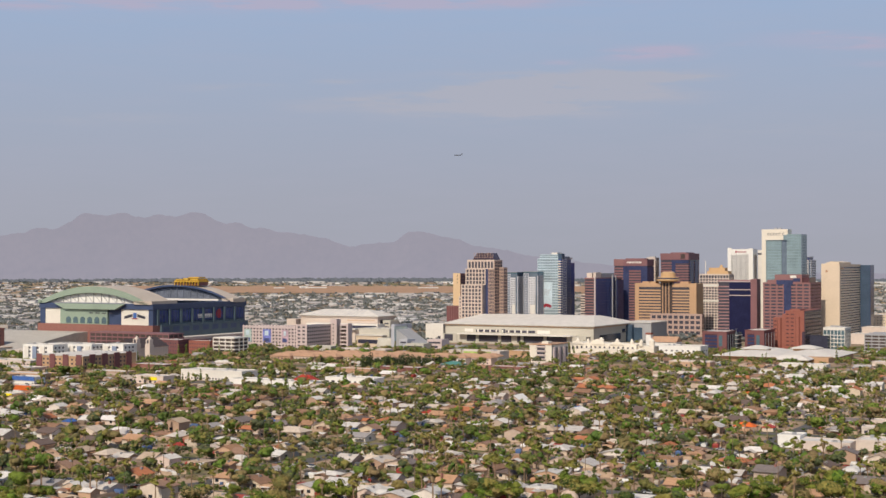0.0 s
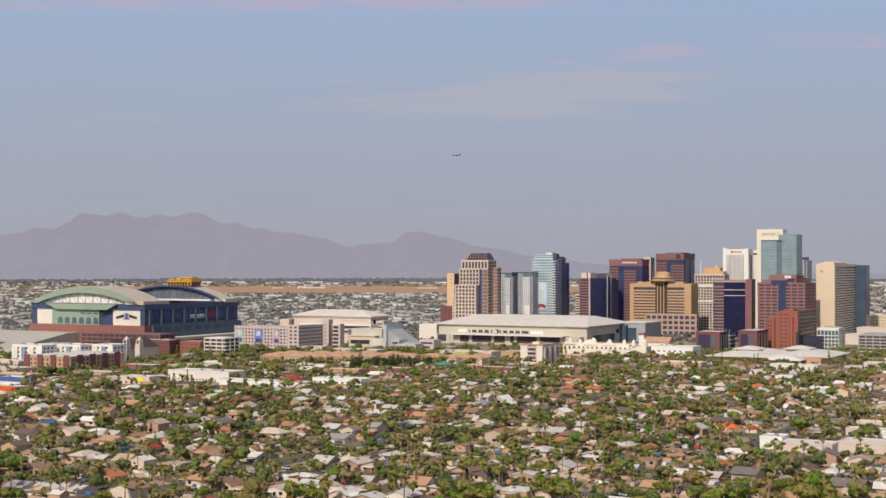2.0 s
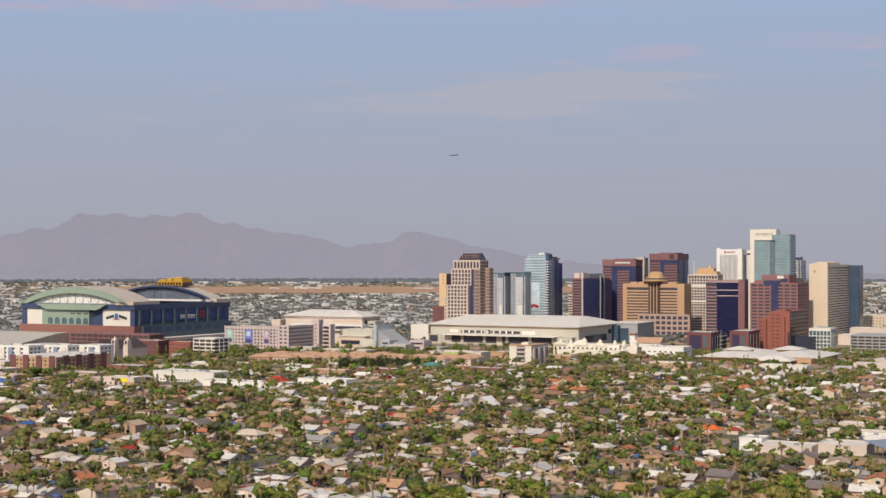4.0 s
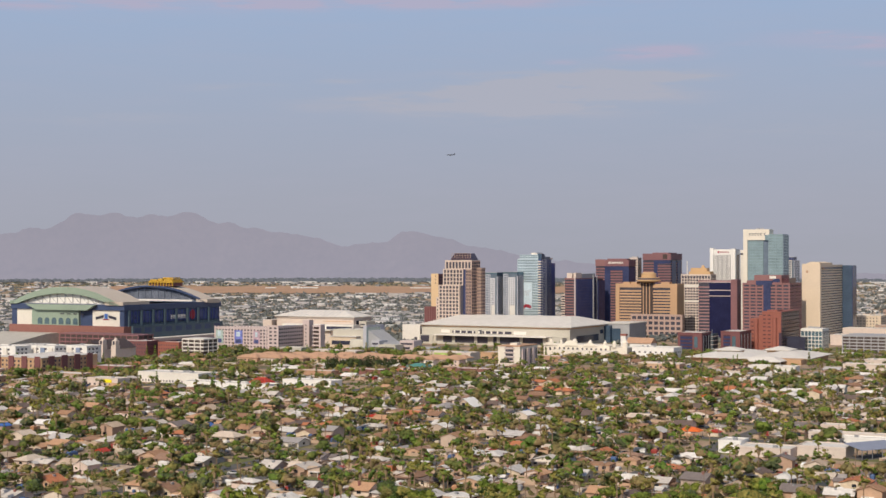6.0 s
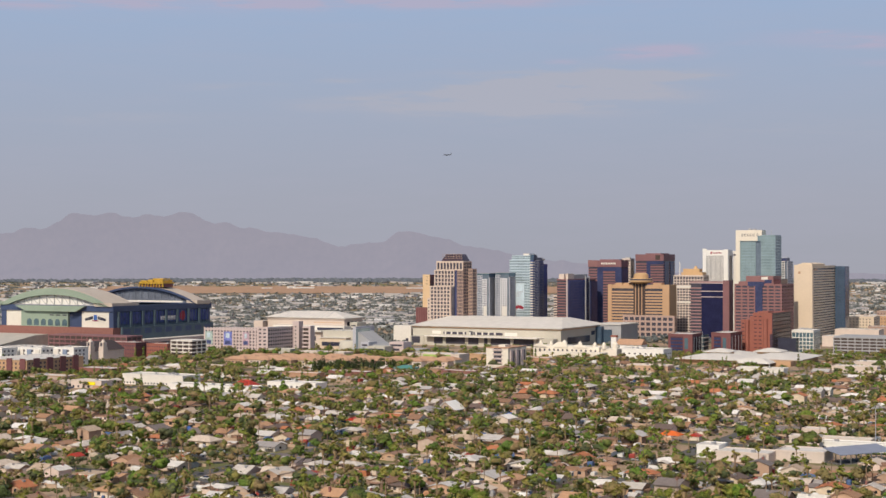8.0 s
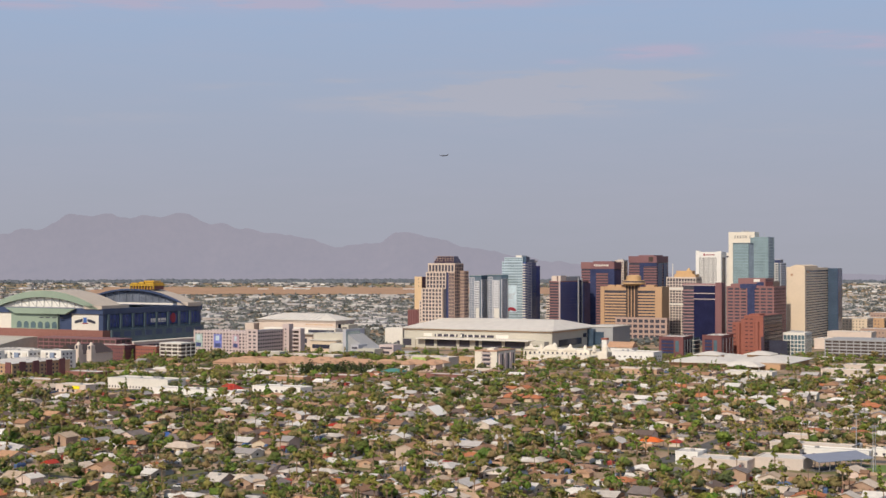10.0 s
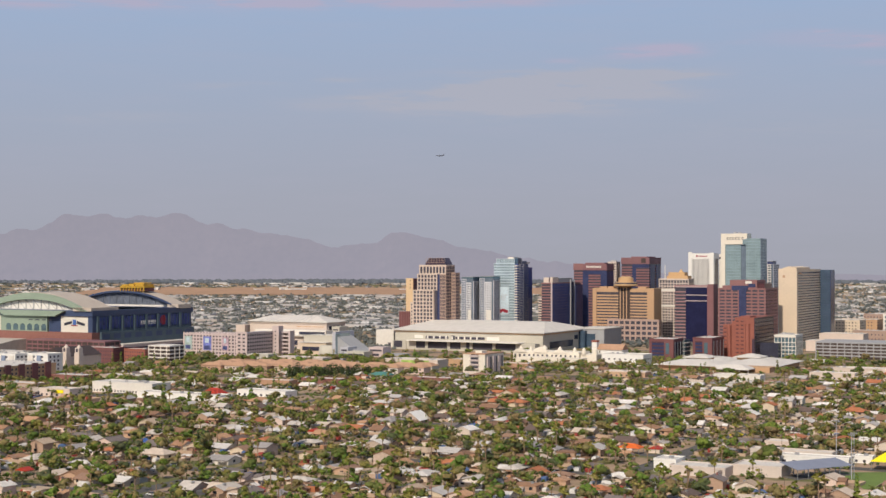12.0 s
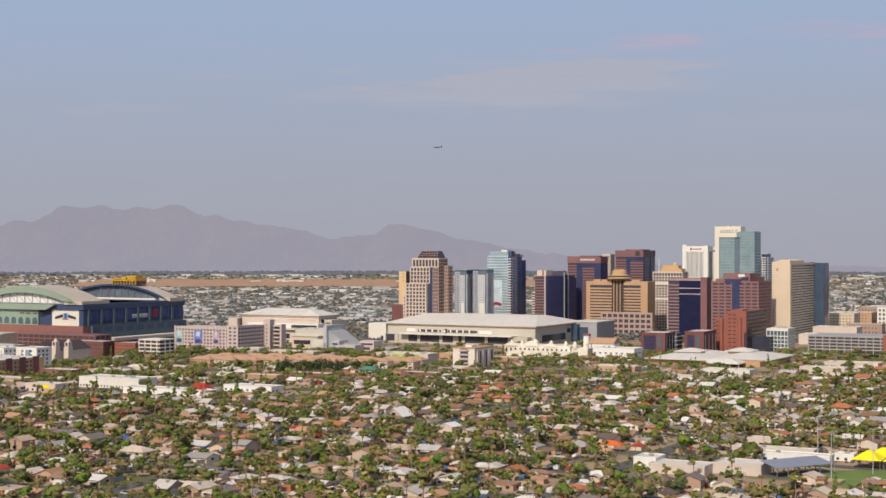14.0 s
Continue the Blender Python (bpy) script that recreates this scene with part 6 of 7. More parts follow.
def tree_template(kind, count=760, size=0.30, limbs=True, most=8, fine=2):
    """Rounded dense trees, wide open ones, shrubs and slim ones, each about its own foot."""
    rnd = random.Random(90 + kind)
    shape = "dense dense open dense shrub dense open dense shrub dense open dense open slim".split()[kind]
    tall = {"dense": rnd.uniform(6.0, 8.8), "open": rnd.uniform(5.2, 7.2), "shrub": rnd.uniform(2.6, 3.6), "slim": rnd.uniform(8, 10)}[shape]
    wide = tall * {"dense": rnd.uniform(0.4, 0.54), "open": rnd.uniform(0.55, 0.75), "shrub": 0.72, "slim": 0.17}[shape]
    t = thing("tree", TREE_LABELS[shape], "tree", 0, 0, 0, 0, "trees of the neighbourhood")
    bm = bmesh.new()
    fork = tall * {"dense": 0.17, "open": 0.27, "shrub": 0.08, "slim": 0.08}[shape]
    top = Vector((rnd.uniform(-0.4, 0.4), rnd.uniform(-0.4, 0.4), fork))
    tube(bm, (0, 0, -0.3), top, 0.24, 0.17, 6)
    mid = top + Vector((0, 0, (tall - fork) * 0.45))
    deep = (tall - fork) * 0.55
    lumps = [] if shape == "open" else [(*mid, 0.78 * min(wide, deep))]
    if shape == "slim":
        lumps = [(mid.x, mid.y, fork + deep * q, wide * (1.1 - 0.35 * q)) for q in (0.3, 0.7, 1.1, 1.5, 1.8)]
    for k in range(rnd.randint(8, 10)):
        a = k * 2.4 + rnd.uniform(-0.3, 0.3)
        up = -0.35 + 1.15 * ((k * 0.618) % 1)
        flat = math.sqrt(max(0.08, 1 - up * up))
        reach = rnd.uniform(0.42, 0.62) if shape != "open" else rnd.uniform(0.45, 0.9)
        c = mid + Vector((math.cos(a) * flat * wide * reach, math.sin(a) * flat * wide * reach, up * deep * reach))
        if shape == "slim":
            break
        if limbs:
            tube(bm, top, c, 0.12, 0.04, 4)
        lumps.append((*c, min(wide, deep) * rnd.uniform(0.5, 0.72)))
    part("trunk", bm, M["bark"], t)
    foliage("crown", blob_leaves(rnd, lumps, count, size), M["leaf"], t, leaf_mass(rnd, lumps[:most] if shape != "open" else [(*q[:3], q[3] * 0.8) for q in lumps[:most]], fine))
    return t


def palm_template(kind):
    rnd = random.Random(60 + kind)
    tall = rnd.uniform(7, 11.5)
    t = thing("palm_tree", "tall fan palm with a shaggy skirt of dead fronds", "palm tree", 0, 0, 0, 0, "fan palms of the neighbourhood")
    bm = bmesh.new()
    bend = Vector((rnd.uniform(-0.5, 0.5), rnd.uniform(-0.5, 0.5), tall))
    tube(bm, (0, 0, -0.3), bend * 0.5, 0.34, 0.24, 7)
    tube(bm, bend * 0.5, bend, 0.24, 0.2, 7)
    part("trunk", bm, M["palm_bark"], t)
    bm = bmesh.new()
    tube(bm, bend - Vector((0, 0, 2.2)), bend - Vector((0, 0, 0.3)), 0.45, 1.0, 8)
    part("dead_frond_skirt", bm, M["thatch"], t)
    # a round head of pointed fronds and fan blades
    verts, faces = [], []
    for k in range(150):
        a, e = k * 2.4, math.asin(max(-0.75, min(0.99, -0.6 + 1.6 * ((k * 0.618) % 1))))
        way = Vector((math.cos(a) * math.cos(e), math.sin(a) * math.cos(e), math.sin(e)))
        across = way.cross(Vector((0, 0, 1))).normalized()
        up = across.cross(way)
        spin = rnd.uniform(-0.7, 0.7)
        far = rnd.uniform(2.0, 2.9)
        wide = (across * math.cos(spin) + up * math.sin(spin)) * rnd.uniform(0.26, 0.42)
        p, mid, tip = bend + way * 0.3, bend + way * far * 0.7, bend + way * far - Vector((0, 0, 0.35))
        n = len(verts)
        if k % 2:
            verts += [p, mid - wide, mid + wide, tip]
        else:
            verts += [mid - wide * 1.4 - up * 0.35, mid - wide * 1.2 + up * 0.4, mid + wide * 1.3 - up * 0.4, mid + wide * 1.2 + up * 0.35]
        faces += [(n, n + 1, n + 2), (n + 1, n + 3, n + 2)]
    me = bpy.data.meshes.new("frond_crown")
    me.from_pydata(verts, [], faces)
    me.materials.append(M["frond"])
    ob = new("frond_crown", me)
    ob.parent = t
    return t


TREE_LABELS = {"dense": "rounded dense green shade tree", "open": "wide open olive-green desert tree with several limbs", "shrub": "low rounded green yard shrub", "slim": "slim upright green tree"}
TREES = [tree_template(k) for k in range(14)]
TREES_FAR = [tree_template(k, 64, 0.60, False, 5, 1) for k in range(14)]
PALMS = [palm_template(k) for k in range(6)]


# ---------------------------------------------------------------- the school, its field and other landmarks among the houses
lowrise("school_building", "low pinkish-white classroom row with flat roof", 197, 709, 27, 16, 4.6, M["school"], 0)
lowrise("school_building", "low pinkish-white hall with flat roof and parapet", 223, 709, 23, 18, 5.2, M["school"], 0)
lowrise("school_building", "white end wing of the school with flat roof", 177, 727, 11, 14, 6.2, M["white"], 0)
lowrise("school_building", "white classroom row behind with flat roof", 264, 745, 34, 9, 4.4, M["white"], 1, 5)
lowrise("school_building", "grey-white classroom row with flat roof", 262, 768, 42, 9, 4.0, M["school"], 1, 5)
lowrise("school_building", "small white classroom with flat roof", 279, 757, 10, 7, 3.6, M["white"], 1, 4)
lowrise("shop_block", "long cream low block with parapet", 262, 806, 26, 10, 4.2, M["cream"], 1, 5)


def ramada(x, y, w, d, h):
    t = thing("ramada", "open shade structure with a blue-grey metal roof", "shelter", x, y, gz(x, y), -62)
    bm = bmesh.new()
    slab(bm, [(-w, h + 1.3), (0, h - 0.9), (0, h - 0.65), (-w, h + 1.55)], 0, d)
    part("roof", bm, M["steel_roof"], t)
    bm = bmesh.new()
    box(bm, -0.15, 0.15, -0.15, 0.15, 0, h - 0.75)
    me = mesh_of("post", bm, M["metal"])
    for k in range(6):
        for px in (-w + 1, -1):
            piece("post", me, t, px, 1 + k * (d - 2) / 5)
    boxed("slab", t, M["asphalt"], -w, 0, 0, d, 0, 0.12)
    return t


M["steel_roof"] = material("blue_grey_steel_roof", (0.24, 0.26, 0.33), 0.5, scale=0.2, vary=0.1)
ramada(229, 703, 12, 34, 5.4)


def shade_sail(x, y, s):
    t = thing("shade_sail", "bright yellow peaked shade canopy on posts", "canopy", x, y, gz(x, y), R, "yellow shade canopies")
    bm = bmesh.new()
    hip(bm, -s, s, -s, s, 4.4, 8.2, s * 0.85, s * 0.85, 0.15)
    part("canopy", bm, M["yellow"], t)
    for px in (-s + 0.5, s - 0.5):
        for py in (-s + 0.5, s - 0.5):
            boxed("post", t, M["metal"], px - 0.1, px + 0.1, py - 0.1, py + 0.1, 0, 4.4)


for x, y in ((281, 738), (294, 731), (291, 748), (306, 741), (319, 735)):
    shade_sail(x, y, 7.0)
xs = [252, 280, 300, 320, 340]
n = len(xs)
me = bpy.data.meshes.new("sports_field")
me.from_pydata([(x, y, gz(x, y) + 0.1) for y in (676, 700, 728) for x in xs], [], [(j * n + i, j * n + i + 1, (j + 1) * n + i + 1, (j + 1) * n + i) for j in range(2) for i in range(n - 1)])
me.materials.append(M["grass"])
tagged(new("sports_field", me), "watered green grass sports field", "field", kind="structure")


def light_pole(x, y, h=21.0):
    t = thing("light_pole", "tall white floodlight pole at the field", "light pole", x, y, gz(x, y), R, "floodlight poles")
    bm = bmesh.new()
    tube(bm, (0, 0, -0.3), (0, 0, h), 0.2, 0.12, 8)
    part("mast", bm, M["cool_grey"], t)
    arm = boxed("crossarm", t, M["metal"], -1.6, 1.6, -0.1, 0.1, h - 0.3, h - 0.05)
    for k in range(4):
        boxed("floodlight", arm, M["metal"], -1.5 + 0.8 * k, -1.0 + 0.8 * k, -0.45, -0.1, h - 0.1, h + 0.5)


for x, y in ((253.5, 702), (256, 707), (276.5, 716), (262, 760)):
    light_pole(x, y)
# orange shade roof with a grey neighbour
t = thing("shade_roof", "orange canvas shade roof over a yard", "canopy", 168, 790, gz(168, 790), R)
bm = bmesh.new()
hip(bm, -12, 0, 0, 8, 3.4, 5.4, 3.9, 3.9, 0.2)
part("canvas", bm, M["orange"], t)
for px in (-11.5, -0.5):
    for py in (0.5, 7.5):
        boxed("post", t, M["metal"], px - 0.1, px + 0.1, py - 0.1, py + 0.1, 0, 3.3)
# steep white-roofed house
t = thing("house", "gabled house with a steep bright white roof", "house", 46, 938, gz(46, 938), R)
bm = bmesh.new()
slab(bm, [(-6, 0), (6, 0), (6, 2.6), (0, 7.0), (-6, 2.6)], 0, 13)
part("wall", bm, M["stucco"], t)
bm = bmesh.new()
slab(bm, [(-7, 1.95), (0, 7.1), (7, 1.95), (7, 2.2), (0, 7.4), (-7, 2.2)], -0.7, 13.7)
bmesh.ops.recalc_face_normals(bm, faces=bm.faces)
part("roof", bm, M["white"], t, "bright white gabled roof")
boxed("window", t, M["pane"], -1.2, 1.2, -0.08, 0.05, 2.6, 4.4)
# orange and yellow shops, red and blue sheds
t = lowrise("store", "orange-fronted store with a flat roof", -290, 1042, 24, 12, 5, M["cream"], 0)
boxed("orange_front", t, M["orange"], -24.3, 0.3, -0.5, -0.16, 2.2, 5.7)
t = lowrise("store", "low store with a yellow sign band", -288, 986, 26, 12, 4, M["cream"], 1)
boxed("yellow_band", t, M["yellow"], -26, 0.3, -0.5, -0.16, 3.0, 4.7)
t = lowrise("store", "low white store with a blue fascia", -312, 1126, 22, 12, 6, M["white"], 0)
boxed("blue_fascia", t, M["blue"], -22.2, 0.3, -0.5, -0.16, 3.4, 6.6)
for x, y, m, lab in ((-97, 830, "blue", "blue tarpaulin roof on a small shed"), (-8, 878, "red", "small red shed with pitched roof"), (84, 905, "blue", "small blue shed with pitched roof"), (232, 860, "yellow", "yellow painted shed with pitched roof"),
                     (-130, 720, "red", "small red shed with pitched roof"), (120, 690, "terracotta", "small terracotta shed with pitched roof"), (178, 800, "red", "small red canopy shed with pitched roof"), (-210, 830, "blue", "small blue shed with pitched roof"), (210, 1010, "orange", "small orange shed with pitched roof")):
    t = thing("shed", lab, "shed", x, y, gz(x, y), R)
    boxed("wall", t, M["stucco"], -3, 3, -2.5, 2.5, 0, 2.3)
    bm = bmesh.new()
    slab(bm, [(-3.5, 2.1), (3.5, 2.1), (3.5, 2.3), (0, 3.7), (-3.5, 2.3)], -2.9, 2.9)
    part("roof", bm, M[m], t)



# ---------------------------------------------------------------- the neighbourhood's plan
LOT, ROW, CROSS = 14.0, 38.0, 170.0
GAPS = [(-330, -228, 1105, 1165), (164, 250, 704, 764), (244, 340, 678, 765), (150, 182, 786, 806), (36, 56, 934, 954), (-200, -20, 1085, 1200), (270, 420, 1395, 1600), (-345, -280, 1300, 1400), (-185, 95, 1384, 1525), (140, 232, 1312, 1394)]


def in_view(x, y, more=0.0):
    return -0.315 * y - 25 - more < x < 0.325 * y + 95 + more


def clear(x, y):
    return not any(x0 < x < x1 and y0 < y < y1 for x0, x1, y0, y1 in GAPS)


def grid_point(a, c):
    return U * a + V * c


slots, tree_spots, palm_spots = [], [], []
rnd = random.Random(5)


def tree_size():
    k = rnd.random()
    return rnd.uniform(0.4, 0.75) if k < 0.4 else rnd.uniform(0.75, 1.1) if k < 0.8 else rnd.uniform(1.1, 1.6)


for j in range(-8, 62):
    c = j * ROW
    for i in range(-85, 85):
        a = i * LOT
        p = grid_point(a, c)
        if not (505 < p.y < 1290 and in_view(p.x, p.y) and clear(p.x, p.y)):
            continue
        if abs((a + 40) % CROSS) < 12:
            continue
        if rnd.random() < 0.93:
            q = grid_point(a + rnd.uniform(-1.6, 1.6), c + rnd.uniform(-5, 5))
            slots.append((q.y, q.x, (0 if j % 2 else 180) + rnd.choice((0, 0, 0, 90, -90)) + R + rnd.gauss(0, 2.5), rnd.uniform(0.8, 1.08)))
        if rnd.random() < 0.5:
            q = grid_point(a + rnd.uniform(-3, 3), c + (1 if j % 2 else -1) * rnd.uniform(12.5, 15))
            slots.append((q.y, q.x, rnd.choice((0, 90, 180, -90)) + R + rnd.gauss(0, 2.5), rnd.uniform(0.42, 0.6)))
        lush = (0.5 + 0.5 * noise.noise(Vector((p.x * 0.02, p.y * 0.02, 9)))) * (1.0 if p.x < 110 else 0.85)
        for _ in range(6):
            if rnd.random() < lush + 0.14:
                side = rnd.choice((-1, 1))
                q = grid_point(a + rnd.uniform(-7, 7), c + side * rnd.uniform(7, 19))
                tree_spots.append((q.y, q.x, tree_size()))
        if rnd.random() < (0.85 if 560 < p.y < 860 and -30 < p.x < 240 else 0.25):
            q = grid_point(a + rnd.uniform(-7, 7), c + rnd.choice((-1, 1)) * rnd.uniform(10, 15))
            palm_spots.append((q.y, q.x, rnd.uniform(0.75, 1.2)))
for j in (8, 9, 11, 12, 14, 17, 19, 22):
    # palms planted in lines along some streets
    c = (j + 0.5) * ROW + 7
    for i in range(-70, 70):
        p = grid_point(i * 9.5 + rnd.uniform(-2, 2), c + rnd.uniform(-1, 1))
        if 515 < p.y < 1150 and in_view(p.x, p.y) and rnd.random() < 0.6 and noise.noise(Vector((p.x * 0.012, p.y * 0.012, 3))) > -0.05:
            palm_spots.append((p.y, p.x, rnd.uniform(0.7, 1.0)))
for _ in range(260):
    y = 1630 + 160 * rnd.random()
    x = rnd.uniform(-260, 330)
    tree_spots.append((y, x, rnd.uniform(0.7, 1.2)))
for _ in range(650):
    y = 1380 + 240 * rnd.random()
    x = rnd.uniform(-0.315 * y - 25, 0.325 * y + 95)
    tree_spots.append((y, x, rnd.uniform(0.8, 1.5)))
for _ in range(1000):
    y = 1150 + 480 * rnd.random()
    x = rnd.uniform(-0.315 * y - 25, 0.325 * y + 95)
    tree_spots.append((y, x, rnd.uniform(0.6, 1.25)))
for _ in range(60):
    y = 1150 + 420 * rnd.random()
    x = rnd.uniform(-0.315 * y - 25, 0.325 * y + 95)
    palm_spots.append((y, x, rnd.uniform(0.8, 1.2)))
for x, y, s in ((206, 752, 1.3), (214, 760, 1.1), (222, 750, 1.2), (229, 757, 1.4), (236, 764, 0.9), (198, 748, 0.9), (212, 742, 0.7), (187, 738, 0.8), (190, 690, 0.6), (196, 684, 0.9), (205, 688, 0.5), (184, 682, 0.8), (176, 694, 0.5), (268, 790, 1.4), (276, 782, 1.3), (246, 734, 0.9)):
    tree_spots.append((y, x, s))
LAWNS = [(146, 186, 1322, 1348), (190, 226, 1346, 1388)]
for x, y in ((191, 703), (208, 700), (225, 712), (229, 700), (240, 698), (260, 750), (200, 735), (219, 700)):
    palm_spots.append((y, x, rnd.uniform(0.7, 0.95)))
for _ in range(70):
    y, x = rnd.uniform(1405, 1440), rnd.uniform(-180, 70)
    tree_spots.append((y, x, rnd.uniform(0.5, 1.0)))
for _ in range(190):
    y, x = rnd.uniform(1555, 1640), rnd.uniform(-260, 50)
    tree_spots.append((y, x, rnd.uniform(1.0, 1.8)))
for _ in range(70):
    y, x = rnd.uniform(1500, 1560), rnd.uniform(-520, -310)
    tree_spots.append((y, x, rnd.uniform(0.9, 1.5)))
for _ in range(150):
    y, x = rnd.uniform(1180, 1420), rnd.uniform(-430, -130)
    tree_spots.append((y, x, rnd.uniform(0.8, 1.4)))
for _ in range(60):
    y, x = rnd.uniform(1478, 1545), rnd.uniform(110, 300)
    tree_spots.append((y, x, rnd.uniform(0.8, 1.3)))
for _ in range(50):
    y, x = rnd.uniform(1560, 1640), rnd.uniform(270, 520)
    tree_spots.append((y, x, rnd.uniform(0.8, 1.3)))
for _ in range(360):
    # larger low blocks between the houses and downtown
    y = 1190 + 400 * rnd.random()
    x = rnd.uniform(-0.315 * y - 25, 0.325 * y + 60)
    if clear(x, y) and abs((y * 0.53) % 38) < 24:
        slots.append((y, x, R + rnd.choice((0, 180)), rnd.uniform(0.8, 1.35)))


def footprints():
    """Plan outlines of the larger buildings, to keep trees off them."""
    out = []
    for o in scene.objects:
        if o.parent is None and o.type == "EMPTY" and o.get("category") not in ("house", "tree", "palm tree"):
            lo = [min(v[i] + c.location[i] for c in o.children if c.type == "MESH" for v in c.bound_box) for i in (0, 1)]
            hi = [max(v[i] + c.location[i] for c in o.children if c.type == "MESH" for v in c.bound_box) for i in (0, 1)]
            out.append((o.location.x, o.location.y, math.cos(o.rotation_euler.z), math.sin(o.rotation_euler.z), *lo, *hi))
    return np.array(out)


FEET = footprints()


def free(x, y, margin=2.0):
    dx, dy = x - FEET[:, 0], y - FEET[:, 1]
    lx, ly = dx * FEET[:, 2] + dy * FEET[:, 3], -dx * FEET[:, 3] + dy * FEET[:, 2]
    return not np.any((lx > FEET[:, 4] - margin) & (lx < FEET[:, 6] + margin) & (ly > FEET[:, 5] - margin) & (ly < FEET[:, 7] + margin))


def clear_tree(x, y):
    return free(x, y) and not any(x0 < x < x1 and y0 < y < y1 for x0, x1, y0, y1 in LAWNS) and not (-185 < x < 90 and 1446 < y < 1520 and (x * 7.3 + y * 3.1) % 6 > 2.6) and not (-325 < x < -230 and 1112 < y < 1160) and not (248 < x < 340 and 674 < y < 735) and not (208 < x < 300 and 664 < y < 706) and not (150 < x < 180 and 770 < y < 800)


def set_out(templates, spots, most, turn, heap_name, heap_mats, heap_slots, label, category, far=None):
    """The nearest ones as things, those past that joined."""
    heap = Heap()
    used = set()
    kids = {t.name: list(t.children_recursive) for t in templates}
    far = far or templates
    far_kids = [list(t.children) for t in far]
    for n, (y, x, *rest) in enumerate(spots):
        k = (n * 7 + int(x)) % len(templates)
        t = templates[k]
        rz, s = turn(rest)
        m = pose(x, y, gz(x, y) - 0.05, 0, 0, rz) @ Matrix.Diagonal((s, s, s, 1))
        if n >= most:
            for c in far_kids[k]:
                if c.name.split(".")[0] in heap_slots:
                    heap.add(c.data, m, heap_slots[c.name.split(".")[0]])
        elif t.name in used:
            o = t.copy()
            scene.collection.objects.link(o)
            o.matrix_basis = m
            made = {t: o}
            for c in kids[t.name]:
                p = made[c] = c.copy()
                scene.collection.objects.link(p)
                p.parent = made[c.parent]
        else:
            t.matrix_basis = m
            used.add(t.name)
    if heap.n:
        heap.make(heap_name, heap_mats, label, category)
    for t in (*templates, *far):
        if t.name not in used:
            for c in list(t.children_recursive):
                bpy.data.objects.remove(c)
            used.add(t.name)
            bpy.data.objects.remove(t)


slots = sorted(s for s in slots if free(s[1], s[0], 7))
tree_spots = sorted(s for s in tree_spots if clear_tree(s[1], s[0]))
palm_spots = sorted(s for s in palm_spots if clear_tree(s[1], s[0]))
set_out(HOUSES, slots, 225, lambda r: (r[0], r[1]), "far_houses", [M["stucco_far"], M["roof_far"], M["pane"]], {"wall": 0, "roof": 1, "porch_roof": 1, "wing": 0, "wing_roof": 1, "carport_roof": 1, "shed": 1, "window": 2}, "rows of stucco houses with pale and brown roofs", "houses")
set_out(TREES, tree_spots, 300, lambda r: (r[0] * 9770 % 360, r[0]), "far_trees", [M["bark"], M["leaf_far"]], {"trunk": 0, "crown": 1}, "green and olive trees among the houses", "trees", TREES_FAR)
set_out(PALMS, palm_spots, 170, lambda r: (r[0] * 9770 % 360, r[0]), "far_palms", [M["palm_bark"], M["thatch"], M["frond"]], {"trunk": 0, "dead_frond_skirt": 1, "frond_crown": 2}, "scattered tall fan palms", "palm trees")


